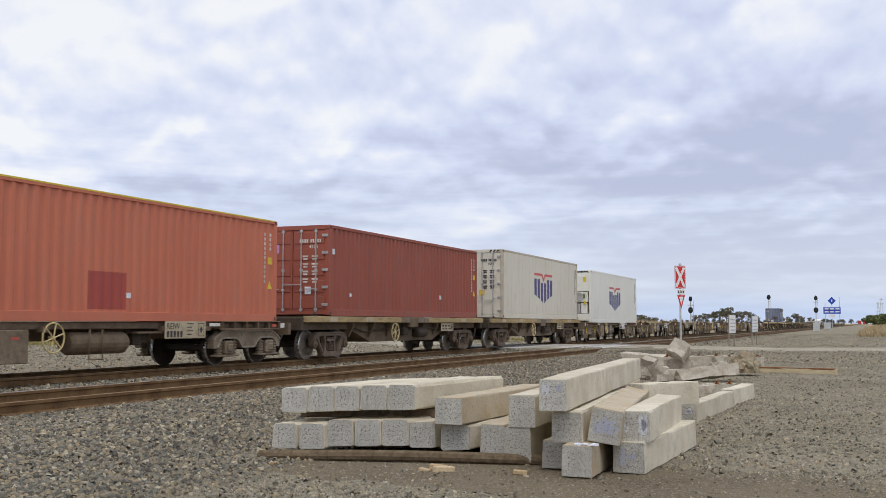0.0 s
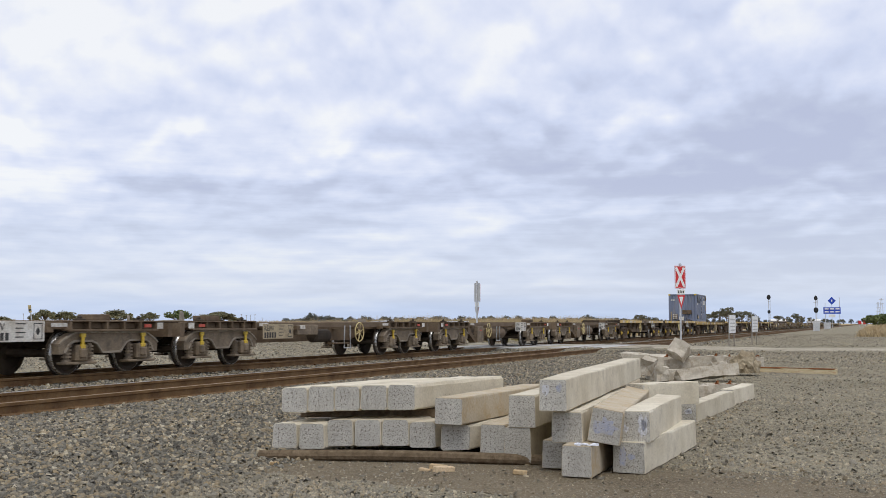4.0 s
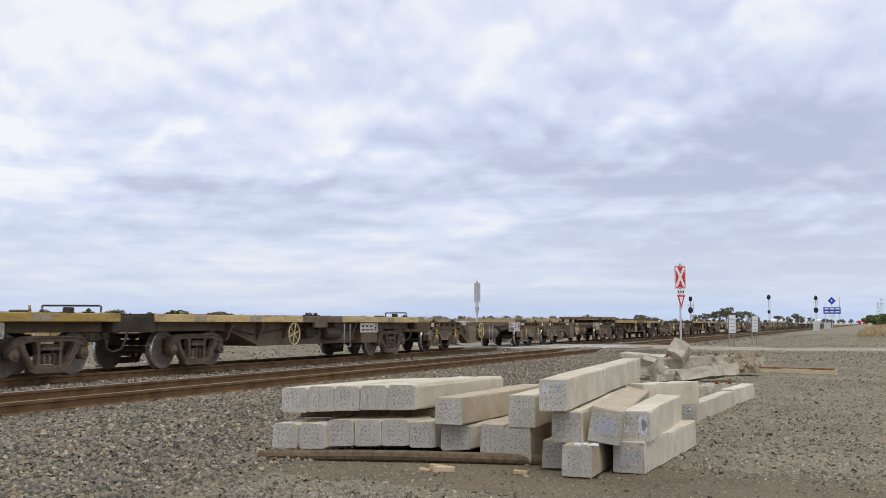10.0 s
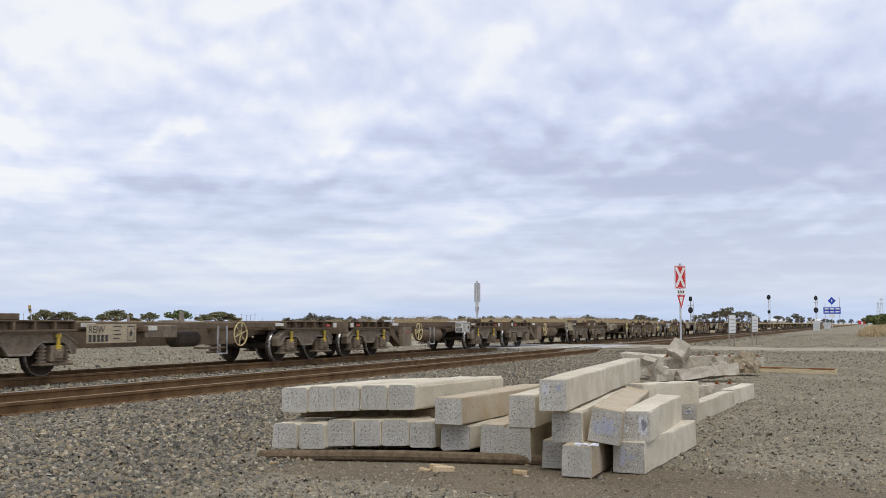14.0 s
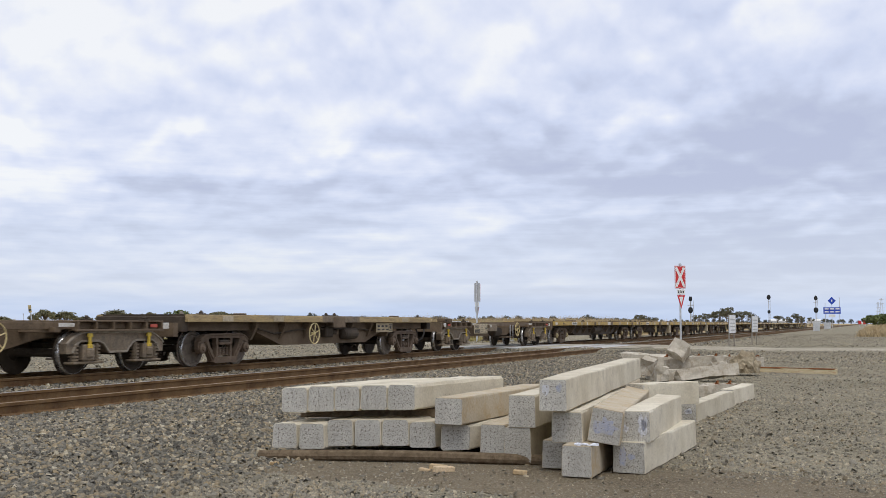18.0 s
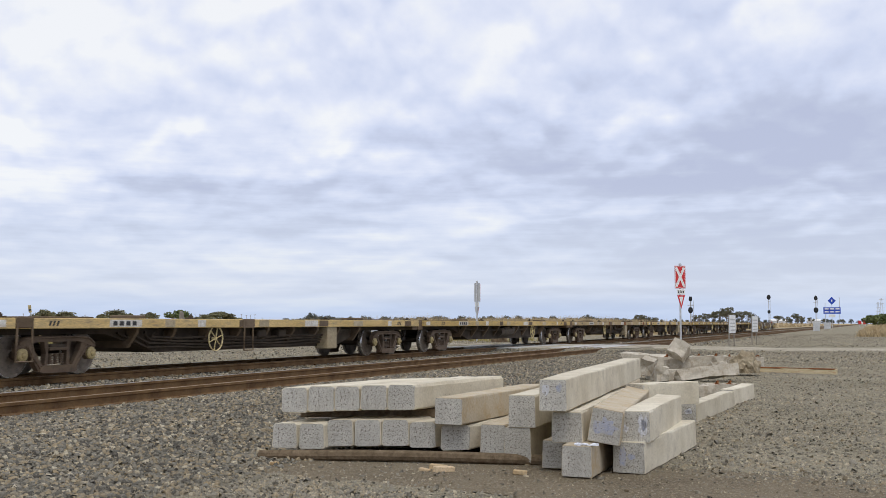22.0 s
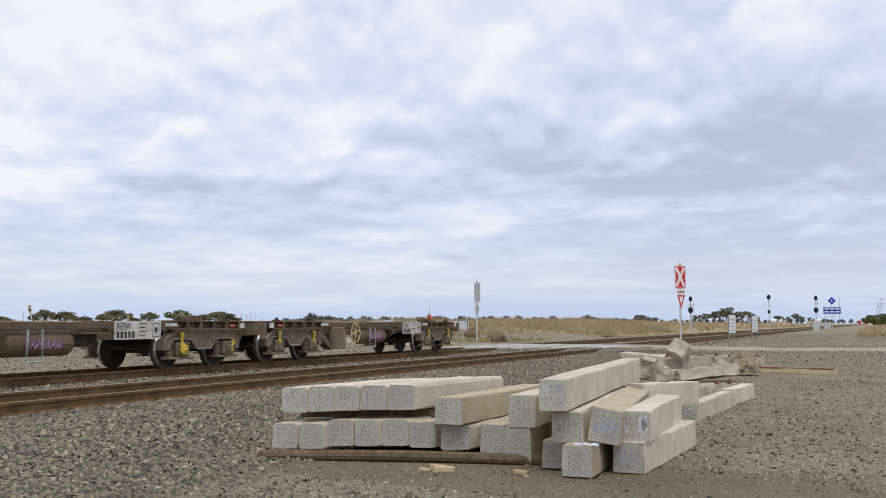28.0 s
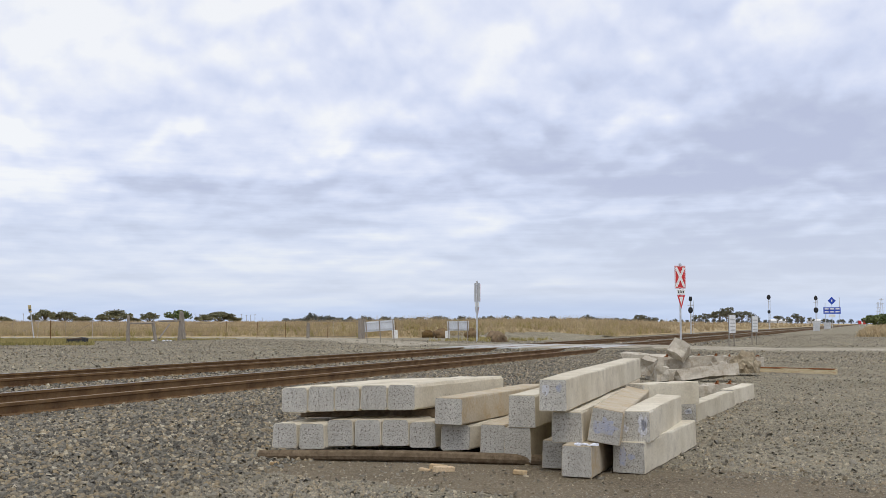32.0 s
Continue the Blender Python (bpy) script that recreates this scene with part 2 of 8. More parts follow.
M = {}
for key, args in {
    # ground
    "ballast": dict(a=(0.218, 0.203, 0.166), b=(0.30, 0.282, 0.232), islands=True, spread=1.25, rough=0.92, scale=0.35, fine=90, bump=0.5),
    "bed": dict(a=(0.16, 0.136, 0.09), b=(0.265, 0.233, 0.162), rough=0.95, scale=0.6, fine=60, bump=1.0, specks=(0.36, 0.328, 0.245), speck_scale=70, depth=0.02, patchy=0.24),
    # shade between the ballast stones, put into a sheet's colour
    "gap_shade": dict(a=(0.075, 0.066, 0.05), b=(0.125, 0.112, 0.085), rough=0.95, scale=0.9, fine=50, bump=0.8, specks=(0.20, 0.185, 0.15), speck_scale=60),
    "gravel": dict(a=(0.235, 0.214, 0.166), b=(0.325, 0.298, 0.238), islands=True, spread=0.85, rough=0.92, scale=0.35, fine=90, bump=0.4),
    "dirt": dict(a=(0.12, 0.094, 0.06), b=(0.178, 0.144, 0.096), rough=0.95, scale=0.8, fine=45, bump=0.9, specks=(0.25, 0.21, 0.15), speck_scale=75),
    "road": dict(a=(0.33, 0.295, 0.222), b=(0.42, 0.375, 0.29), patchy=0.18, rough=0.95, scale=0.5, fine=30, bump=0.5, dirt=(0.22, 0.195, 0.155)),
    "panel": dict(a=(0.40, 0.40, 0.38), b=(0.50, 0.49, 0.46), rough=0.85, scale=1.2, fine=30, dirt=(0.24, 0.21, 0.18)),
    "field": dict(a=(0.36, 0.275, 0.155), b=(0.45, 0.345, 0.19), rough=0.95, scale=0.05, fine=1.5, bump=0.6, dirt=(0.25, 0.22, 0.11)),
    "straw": dict(a=(0.36, 0.283, 0.17), b=(0.52, 0.428, 0.285), islands=True, spread=0.45, rough=0.9, scale=0.12, fine=3, bump=0.0, dirt=(0.29, 0.25, 0.12), dirt_at=0.60),
    "green": dict(a=(0.27, 0.245, 0.09), b=(0.42, 0.35, 0.16), islands=True, spread=0.45, rough=0.9, scale=0.3, fine=3, bump=0.0),
    # concrete
    "concrete": dict(a=(0.54, 0.475, 0.35), b=(0.68, 0.62, 0.49), rough=0.85, scale=1.6, fine=45, bump=0.12, dirt=(0.42, 0.365, 0.275), dirt_at=0.60, vary=0.10, depth=0.006, grit=0.11, pits=((0.30, 0.25, 0.18), 26, 0.16, 0.22)),
    "concrete_tan": dict(a=(0.47, 0.39, 0.275), b=(0.54, 0.475, 0.365), rough=0.9, scale=2.2, fine=45, bump=0.15, dirt=(0.46, 0.34, 0.195), dirt_at=0.56, vary=0.06, depth=0.006, grit=0.12, pits=((0.27, 0.21, 0.14), 26, 0.16, 0.22)),
    "cut": dict(a=(0.42, 0.40, 0.355), b=(0.52, 0.50, 0.445), rough=0.9, scale=5, fine=70, bump=0.2, specks=(0.21, 0.20, 0.18), speck_scale=170, speck_at=(0.70, 0.86), vary=0.12, depth=0.004, grit=0.14, pits=((0.15, 0.135, 0.11), 50, 0.28, 0.24)),
    "rubble": dict(a=(0.44, 0.39, 0.31), b=(0.55, 0.505, 0.42), rough=0.95, scale=3, fine=40, bump=0.4, dirt=(0.30, 0.235, 0.16), dirt_at=0.56, vary=0.12, depth=0.015, grit=0.12),
    "timber": dict(a=(0.125, 0.09, 0.056), b=(0.215, 0.162, 0.105), rough=0.9, scale=3, fine=30, bump=0.5, stretch=(6, 0.6, 6), dirt=(0.10, 0.075, 0.05)),
    "grey_timber": dict(a=(0.24, 0.21, 0.175), b=(0.34, 0.305, 0.26), rough=0.95, scale=3, fine=30, bump=0.5, stretch=(6, 6, 0.7), dirt=(0.15, 0.12, 0.09)),
    "pole_timber": dict(a=(0.52, 0.42, 0.24), b=(0.62, 0.53, 0.36), rough=0.85, scale=3, fine=30, bump=0.3, stretch=(1, 6, 6), dirt=(0.33, 0.12, 0.05), dirt_at=0.60),
    "rust": dict(a=(0.15, 0.055, 0.022), b=(0.30, 0.125, 0.05), rough=0.9, scale=8, fine=60, bump=0.4),
    "chips": dict(a=(0.45, 0.32, 0.18), b=(0.55, 0.42, 0.26), rough=0.9, scale=8, fine=60, bump=0.3, vary=0.2),
    # track
    "rail": dict(a=(0.115, 0.06, 0.022), b=(0.21, 0.122, 0.05), rough=0.85, scale=3, fine=40, bump=0.2, dirt=(0.18, 0.115, 0.058), dirt_at=0.6),
    "rail_top": dict(a=(0.42, 0.39, 0.36), b=(0.52, 0.49, 0.46), rough=0.5, metal=0.45, scale=1.0, fine=60, bump=0.03),
    "rail_tan": dict(a=(0.255, 0.165, 0.085), b=(0.335, 0.23, 0.13), rough=0.6, metal=0.2, scale=1.0, fine=60, bump=0.03, dirt=(0.20, 0.12, 0.06), dirt_at=0.6),
    "sleeper": dict(a=(0.20, 0.15, 0.11), b=(0.30, 0.25, 0.20), rough=0.95, scale=3, fine=40, bump=0.3, vary=0.1),
    # wagons
    "grime": dict(a=(0.118, 0.081, 0.048), b=(0.18, 0.128, 0.08), rough=0.8, scale=1.6, fine=25, bump=0.15, dirt=(0.09, 0.063, 0.038), vary=0.12),
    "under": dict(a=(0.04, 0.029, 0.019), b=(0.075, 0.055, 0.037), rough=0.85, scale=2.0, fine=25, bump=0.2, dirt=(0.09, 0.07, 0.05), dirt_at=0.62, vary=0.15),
    "bogie": dict(a=(0.112, 0.077, 0.05), b=(0.175, 0.124, 0.083), rough=0.8, scale=3.0, fine=30, bump=0.2, dirt=(0.07, 0.055, 0.042), vary=0.12),
    "bogie_grey": dict(a=(0.185, 0.138, 0.088), b=(0.265, 0.205, 0.138), rough=0.75, scale=2.5, fine=30, bump=0.15, dirt=(0.10, 0.082, 0.065), dirt_at=0.55, vary=0.12),
    "flange": dict(a=(0.27, 0.225, 0.165), b=(0.35, 0.30, 0.235), rough=0.7, scale=2.5, fine=30, bump=0.1, dirt=(0.17, 0.135, 0.10), dirt_at=0.58, vary=0.1),
    "sill": dict(a=(0.50, 0.34, 0.105), b=(0.60, 0.425, 0.16), rough=0.75, scale=1.2, fine=20, bump=0.08, dirt=(0.27, 0.20, 0.12), dirt_at=0.56, vary=0.22, stretch=(1, 0.6, 3)),
    "sill_tan": dict(a=(0.40, 0.29, 0.135), b=(0.48, 0.36, 0.185), rough=0.8, scale=1.2, fine=20, bump=0.08, dirt=(0.23, 0.17, 0.11), dirt_at=0.54, vary=0.18, stretch=(1, 0.6, 3)),
    "wheel": dict(a=(0.15, 0.12, 0.09), b=(0.22, 0.18, 0.14), rough=0.7, scale=4, fine=30, bump=0.03, dirt=(0.055, 0.043, 0.033), vary=0.2, grit=0.08),
    "tread": dict(a=(0.55, 0.54, 0.53), b=(0.66, 0.65, 0.64), rough=0.30, metal=0.8, scale=4, fine=30, bump=0.02),
    "yellow": dict(a=(0.60, 0.40, 0.03), b=(0.66, 0.47, 0.07), rough=0.6, scale=5, fine=30, bump=0.05, dirt=(0.30, 0.20, 0.07), dirt_at=0.62),
    "wheel_yellow": dict(a=(0.62, 0.50, 0.24), b=(0.70, 0.58, 0.30), rough=0.7, scale=5, fine=30, bump=0.05, dirt=(0.42, 0.32, 0.17), vary=0.1),
    "plate": dict(a=(0.60, 0.57, 0.50), b=(0.72, 0.70, 0.65), rough=0.7, scale=2.5, fine=30, bump=0.03, dirt=(0.42, 0.35, 0.26), dirt_at=0.55, vary=0.15),
    "plate_dirty": dict(a=(0.41, 0.335, 0.215), b=(0.50, 0.415, 0.28), rough=0.8, scale=2.5, fine=30, bump=0.03, dirt=(0.26, 0.20, 0.14), vary=0.15),
    "patch_yellow": dict(a=(0.68, 0.48, 0.03), b=(0.74, 0.54, 0.06), rough=0.6, scale=2.5, fine=30, bump=0.03, dirt=(0.40, 0.29, 0.10), dirt_at=0.6),
    "cap_ochre": dict(a=(0.42, 0.33, 0.15), b=(0.50, 0.40, 0.20), rough=0.7, scale=9, fine=30, bump=0.05, dirt=(0.20, 0.15, 0.09), dirt_at=0.58),
    "ink": dict(a=(0.035, 0.034, 0.036), b=(0.06, 0.056, 0.052), rough=0.8, scale=4, fine=30, bump=0.0, dirt=(0.22, 0.19, 0.15), dirt_at=0.62),
    "graffiti": dict(a=(0.52, 0.22, 0.52), b=(0.62, 0.34, 0.62), rough=0.7, scale=4, fine=30, bump=0.0, dirt=(0.28, 0.20, 0.24), dirt_at=0.58),
    "red_mark": dict(a=(0.45, 0.07, 0.05), b=(0.52, 0.12, 0.08), rough=0.7, scale=4, fine=30, bump=0.0),
    "hose": dict(a=(0.035, 0.032, 0.03), b=(0.07, 0.06, 0.05), rough=0.85, scale=6, fine=40, bump=0.1),
    # containers
    "box_orange": dict(a=(0.53, 0.155, 0.085), b=(0.58, 0.18, 0.10), rough=0.6, scale=0.7, fine=14, bump=0.04, dirt=(0.47, 0.19, 0.12), dirt_at=0.60, stretch=(1, 1.6, 0.35), grit=0.05),
    "box_patch": dict(a=(0.36, 0.065, 0.05), b=(0.41, 0.085, 0.06), rough=0.6, scale=0.7, fine=14, bump=0.04, dirt=(0.36, 0.10, 0.08), dirt_at=0.6, grit=0.05),
    "box_red": dict(a=(0.29, 0.073, 0.044), b=(0.34, 0.09, 0.056), rough=0.6, scale=0.7, fine=14, bump=0.04, dirt=(0.24, 0.10, 0.075), dirt_at=0.57, stretch=(1, 1.6, 0.35), grit=0.05),
    "box_white": dict(a=(0.74, 0.725, 0.64), b=(0.79, 0.775, 0.70), rough=0.5, scale=0.5, fine=12, bump=0.02, dirt=(0.66, 0.62, 0.51), dirt_at=0.65, stretch=(1, 1.2, 0.5), grit=0.05),
    "box_grey": dict(a=(0.63, 0.585, 0.475), b=(0.67, 0.625, 0.52), rough=0.55, scale=0.5, fine=12, bump=0.02, dirt=(0.55, 0.495, 0.385), dirt_at=0.62, stretch=(1, 1.2, 0.5), grit=0.05),
    "box_frame": dict(a=(0.46, 0.40, 0.30), b=(0.54, 0.48, 0.38), rough=0.6, scale=1.5, fine=20, bump=0.05, dirt=(0.34, 0.26, 0.17), grit=0.05),
    "box_blue": dict(a=(0.15, 0.182, 0.26), b=(0.20, 0.228, 0.305), rough=0.6, scale=0.8, fine=14, bump=0.05, dirt=(0.25, 0.245, 0.26), dirt_at=0.56, stretch=(1, 1.6, 0.35), grit=0.05),
    "logo_blue": dict(a=(0.035, 0.03, 0.15), b=(0.05, 0.045, 0.18), rough=0.5, scale=3, fine=30, bump=0.0),
    "logo_red": dict(a=(0.55, 0.06, 0.06), b=(0.60, 0.09, 0.08), rough=0.5, scale=3, fine=30, bump=0.0),
    "zinc": dict(a=(0.42, 0.42, 0.42), b=(0.52, 0.52, 0.52), rough=0.5, metal=0.5, scale=5, fine=40, bump=0.05, dirt=(0.33, 0.30, 0.26)),
    "galv": dict(a=(0.50, 0.51, 0.53), b=(0.62, 0.63, 0.64), rough=0.5, metal=0.4, scale=5, fine=40, bump=0.05),
    "dark": dict(a=(0.02, 0.02, 0.022), b=(0.04, 0.04, 0.042), rough=0.6, scale=5, fine=40, bump=0.05),
    # signs
    "sign_red": dict(a=(0.58, 0.03, 0.035), b=(0.64, 0.05, 0.05), rough=0.45, scale=2, fine=30, bump=0.0, dirt=(0.45, 0.05, 0.05), dirt_at=0.62),
    "sign_white": dict(a=(0.76, 0.76, 0.74), b=(0.82, 0.82, 0.80), rough=0.45, scale=2, fine=30, bump=0.0, dirt=(0.62, 0.61, 0.58), dirt_at=0.64),
    "sign_back": dict(a=(0.46, 0.47, 0.48), b=(0.56, 0.57, 0.58), rough=0.5, metal=0.3, scale=2, fine=30, bump=0.0),
    "board_back": dict(a=(0.56, 0.59, 0.64), b=(0.64, 0.67, 0.71), rough=0.6, scale=2, fine=30, bump=0.0, dirt=(0.45, 0.45, 0.45), dirt_at=0.6),
    "sign_blue": dict(a=(0.02, 0.06, 0.42), b=(0.03, 0.085, 0.50), rough=0.45, scale=0.6, fine=10, bump=0.0),
    "black": dict(a=(0.012, 0.012, 0.013), b=(0.03, 0.03, 0.03), rough=0.5, scale=3, fine=30, bump=0.0),
    "soil": dict(a=(0.29, 0.235, 0.155), b=(0.40, 0.34, 0.24), rough=0.95, scale=4, fine=30, bump=0.6, dirt=(0.18, 0.135, 0.085)),
    "boulder": dict(a=(0.095, 0.062, 0.034), b=(0.215, 0.145, 0.075), rough=0.95, scale=1.2, fine=9, bump=0.6, dirt=(0.15, 0.115, 0.08), vary=0.35),
    "bark": dict(a=(0.13, 0.11, 0.09), b=(0.22, 0.19, 0.16), rough=0.95, scale=1, fine=6, bump=0.4),
    "wire": dict(a=(0.11, 0.09, 0.075), b=(0.17, 0.135, 0.11), rough=0.9, scale=9, fine=60, bump=0.0),
    "leaf": dict(a=(0.14, 0.14, 0.075), b=(0.235, 0.228, 0.13), islands=True, spread=0.6, rough=0.85, scale=0.3, fine=4, bump=0.0),
    "leaf_bright": dict(a=(0.10, 0.135, 0.05), b=(0.16, 0.195, 0.075), islands=True, spread=0.6, rough=0.85, scale=0.3, fine=4, bump=0.0),
    # grey-green gum leaves, with haze over the distance painted in as a paler tone
    "leaf_gum_hazed": dict(a=(0.125, 0.13, 0.095), b=(0.19, 0.19, 0.14), islands=True, spread=0.6, rough=0.9, scale=0.3, fine=4, bump=0.0),
    # windbreak leaves greyed and blued in the tone to paint distance haze
    "leaf_far_hazed": dict(a=(0.115, 0.13, 0.12), b=(0.155, 0.168, 0.155), islands=True, spread=0.5, rough=0.9, scale=0.1, fine=2, bump=0.0),
    "blue_paint": dict(a=(0.27, 0.30, 0.42), b=(0.34, 0.37, 0.48), rough=0.8, scale=25, fine=90, bump=0.0, dirt=(0.40, 0.39, 0.375), dirt_at=0.44),
    "white_paint": dict(a=(0.56, 0.57, 0.62), b=(0.64, 0.65, 0.68), rough=0.8, scale=25, fine=90, bump=0.0, dirt=(0.42, 0.41, 0.39), dirt_at=0.50),
    "paper": dict(a=(0.70, 0.72, 0.78), b=(0.78, 0.80, 0.84), rough=0.8, scale=20, fine=90, bump=0.2),
}.items():
    M[key] = material(key, **args)


# ---- mesh helpers ----
def box(bm, lo, hi, bevel=0.0, m=None):
    made = bmesh.ops.create_cube(bm, size=1.0)["verts"]
    for v in made:
        v.co = Vector([(lo[i] + hi[i]) / 2 + v.co[i] * (hi[i] - lo[i]) for i in range(3)])
    if bevel > 0:
        edges = list({e for v in made for e in v.link_edges})
        made = list({v for f in bmesh.ops.bevel(bm, geom=edges, offset=bevel, segments=1, affect="EDGES")["faces"] for v in f.verts} | {v for v in made if v.is_valid})
    if m is not None:
        bmesh.ops.transform(bm, matrix=m, verts=made)
    return made


def rod(bm, p, q, r, r2=None, n=8, caps=True):
    p, q = Vector(p), Vector(q)
    d = q - p
    m = Matrix.Translation((p + q) / 2) @ d.to_track_quat("Z", "Y").to_matrix().to_4x4()
    return bmesh.ops.create_cone(bm, cap_ends=caps, segments=n, radius1=r, radius2=r if r2 is None else r2, depth=d.length, matrix=m)["verts"]


def prism(bm, outline, axis, lo, hi):
    """An outline swept along an axis: 0 sweeps (y, z) along x, 1 sweeps (x, z) along y, 2 sweeps (x, y) along z."""
    def at(p, d):
        return Vector((d, p[0], p[1]) if axis == 0 else (p[0], d, p[1]) if axis == 1 else (p[0], p[1], d))
    a, b = [bm.verts.new(at(p, lo)) for p in outline], [bm.verts.new(at(p, hi)) for p in outline]
    n = len(outline)
    bm.faces.new(a[::-1])
    bm.faces.new(b)
    for i in range(n):
        bm.faces.new((a[i], a[(i + 1) % n], b[(i + 1) % n], b[i]))
    return a + b


def sweep(bm, points, r, n=6):
    """One bent tube through the points."""
    pts = [Vector(p) for p in points]
    rings = []
    for i, p in enumerate(pts):
        d = (pts[min(i + 1, len(pts) - 1)] - pts[max(i - 1, 0)]).normalized()
        q = d.to_track_quat("Z", "Y")
        rings.append([bm.verts.new(p + q @ Vector((r * math.cos(2 * math.pi * k / n), r * math.sin(2 * math.pi * k / n), 0))) for k in range(n)])
    for a, b in zip(rings, rings[1:]):
        for k in range(n):
            bm.faces.new((a[k], a[(k + 1) % n], b[(k + 1) % n], b[k]))
    bm.faces.new(rings[0][::-1])
    bm.faces.new(rings[-1])


def one(fn, *args, **kw):
    bm = bmesh.new()
    fn(bm, *args, **kw)
    return bm


def lathe(bm, profile, axis_m=None, n=20, caps=True):
    """A profile of (radius, height) turned round the z axis."""
    rings = []
    for r, h in profile:
        rings.append([bm.verts.new((r * math.cos(2 * math.pi * i / n), r * math.sin(2 * math.pi * i / n), h)) for i in range(n)])
    for a, b in zip(rings, rings[1:]):
        for i in range(n):
            bm.faces.new((a[i], a[(i + 1) % n], b[(i + 1) % n], b[i]))
    if caps:
        bm.faces.new(rings[0][::-1])
        bm.faces.new(rings[-1])
    made = [v for ring in rings for v in ring]
    if axis_m is not None:
        bmesh.ops.transform(bm, matrix=axis_m, verts=made)
    return made


def mesh_of(name, bm, mat):
    bmesh.ops.recalc_face_normals(bm, faces=bm.faces[:])
    me = bpy.data.meshes.new(name)
    bm.to_mesh(me)
    bm.free()
    for k in (mat if isinstance(mat, (list, tuple)) else [mat]):
        me.materials.append(M[k])
    return me


def part(name, bm, mat, parent=None, label="", m=None):
    """Links a bmesh (or a finished mesh) as ONE mesh object under a thing or part."""
    ob = new(name, bm if isinstance(bm, bpy.types.Mesh) else mesh_of(name, bm, mat))
    if parent is not None:
        ob.parent = parent
    if m is not None:
        ob.matrix_basis = m
    if label:
        ob["label"] = label
    return ob


def thing(name, label, category, group="", kind="", m=None):
    ob = new(name)
    ob.empty_display_size = 0.2
    if m is not None:
        ob.matrix_basis = m
    return tagged(ob, label, category, group, kind)


def B(*boxes, bevel=0.0):
    bm = bmesh.new()
    for b in boxes:
        box(bm, b[0], b[1], bevel)
    return bm


def writing(text, size, mat):
    """Flat lettering in the built-in font, as a mesh in the xy plane, starting at the origin."""
    cu = bpy.data.curves.new("lettering", "FONT")
    cu.body, cu.size, cu.extrude, cu.resolution_u = text, size, 0.002, 2
    ob = new("lettering", cu)
    me = bpy.data.meshes.new_from_object(ob.evaluated_get(bpy.context.evaluated_depsgraph_get()))
    bpy.data.objects.remove(ob)
    bpy.data.curves.remove(cu)
    me.name = "lettering"
    me.materials.clear()
    me.materials.append(M[mat])
    return me


# lettering on a side that faces +x, read along +y; and on an end that faces -y, read along +x
ON_SIDE = Matrix(((0, 0, 1, 0), (1, 0, 0, 0), (0, 1, 0, 0), (0, 0, 0, 1)))
ON_END = Matrix(((1, 0, 0, 0), (0, 0, -1, 0), (0, 1, 0, 0), (0, 0, 0, 1)))


def cloud_mesh(name, verts, faces, mat):
    """A joined mesh from arrays: verts (n, 3), faces (m, 3 or 4)."""
    me = bpy.data.meshes.new(name)
    verts, faces = np.asarray(verts, dtype=np.float32), np.asarray(faces, dtype=np.int32)
    k = faces.shape[1]
    me.vertices.add(len(verts))
    me.vertices.foreach_set("co", verts.ravel())
    me.loops.add(faces.size)
    me.loops.foreach_set("vertex_index", faces.ravel())
    me.polygons.add(len(faces))
    me.polygons.foreach_set("loop_start", np.arange(0, faces.size, k, dtype=np.int32))
    me.polygons.foreach_set("loop_total", np.full(len(faces), k, dtype=np.int32))
    me.materials.append(M[mat])
    me.update(calc_edges=True)
    me.validate()
    return me

# ---- the ground, the road over the line, the field ----
RAIL_Z = 0.34
NEAR_TRACK, FAR_TRACK = -11.0, -15.5


def ease(v, lo, hi):
    k = np.clip((np.asarray(v, dtype=float) - lo) / (hi - lo), 0.0, 1.0)
    return k * k * (3 - 2 * k)


def ground_z(x, y):
    x, y = np.asarray(x, dtype=float), np.asarray(y, dtype=float)
    right = 0.22 * ease(y, 16.0, 44.0)
    left = 0.20
    base = np.where(x > -13.0, right, left)
    bed = ease(x, -4.6, -9.2) * (1 - ease(x, -17.4, -19.4))
    z = base + (0.155 - base) * bed
    # the road is made up to rail level where it crosses
    road = ease(np.abs(y - 46.5), 5.6, 3.9) * ease(x, -3.0, -8.6) * (1 - ease(x, -18.0, -23.0))
    z = z + (0.325 - z) * road
    return z + 0.015 * np.sin(x * 1.7 + 0.6 * y) * np.sin(y * 1.1 - 0.4 * x) * (1 - bed)


def sheet(name, xs, ys, height, mat):
    gx, gy = np.meshgrid(xs, ys)
    gz = height(gx, gy)
    verts = np.stack([gx.ravel(), gy.ravel(), gz.ravel()], 1)
    n = len(xs)
    i, j = np.meshgrid(np.arange(n - 1), np.arange(len(ys) - 1))
    k = (j * n + i).ravel()
    return new(name, cloud_mesh(name, verts, np.stack([k, k + 1, k + n + 1, k + n], 1), mat))


xs = np.concatenate([-np.geomspace(3500, 60, 18), np.arange(-58, -24, 2.0), np.arange(-24, 8, 0.35), np.geomspace(8, 1500, 14)])
ys = np.concatenate([np.arange(-40, 0, 5.0), np.arange(0, 70, 0.5), np.geomspace(70, 4500, 30)])
tagged(sheet("ground", xs, ys, ground_z, "bed"), "grey-brown gravel and dirt ground beside the railway", "ground", kind="structure")


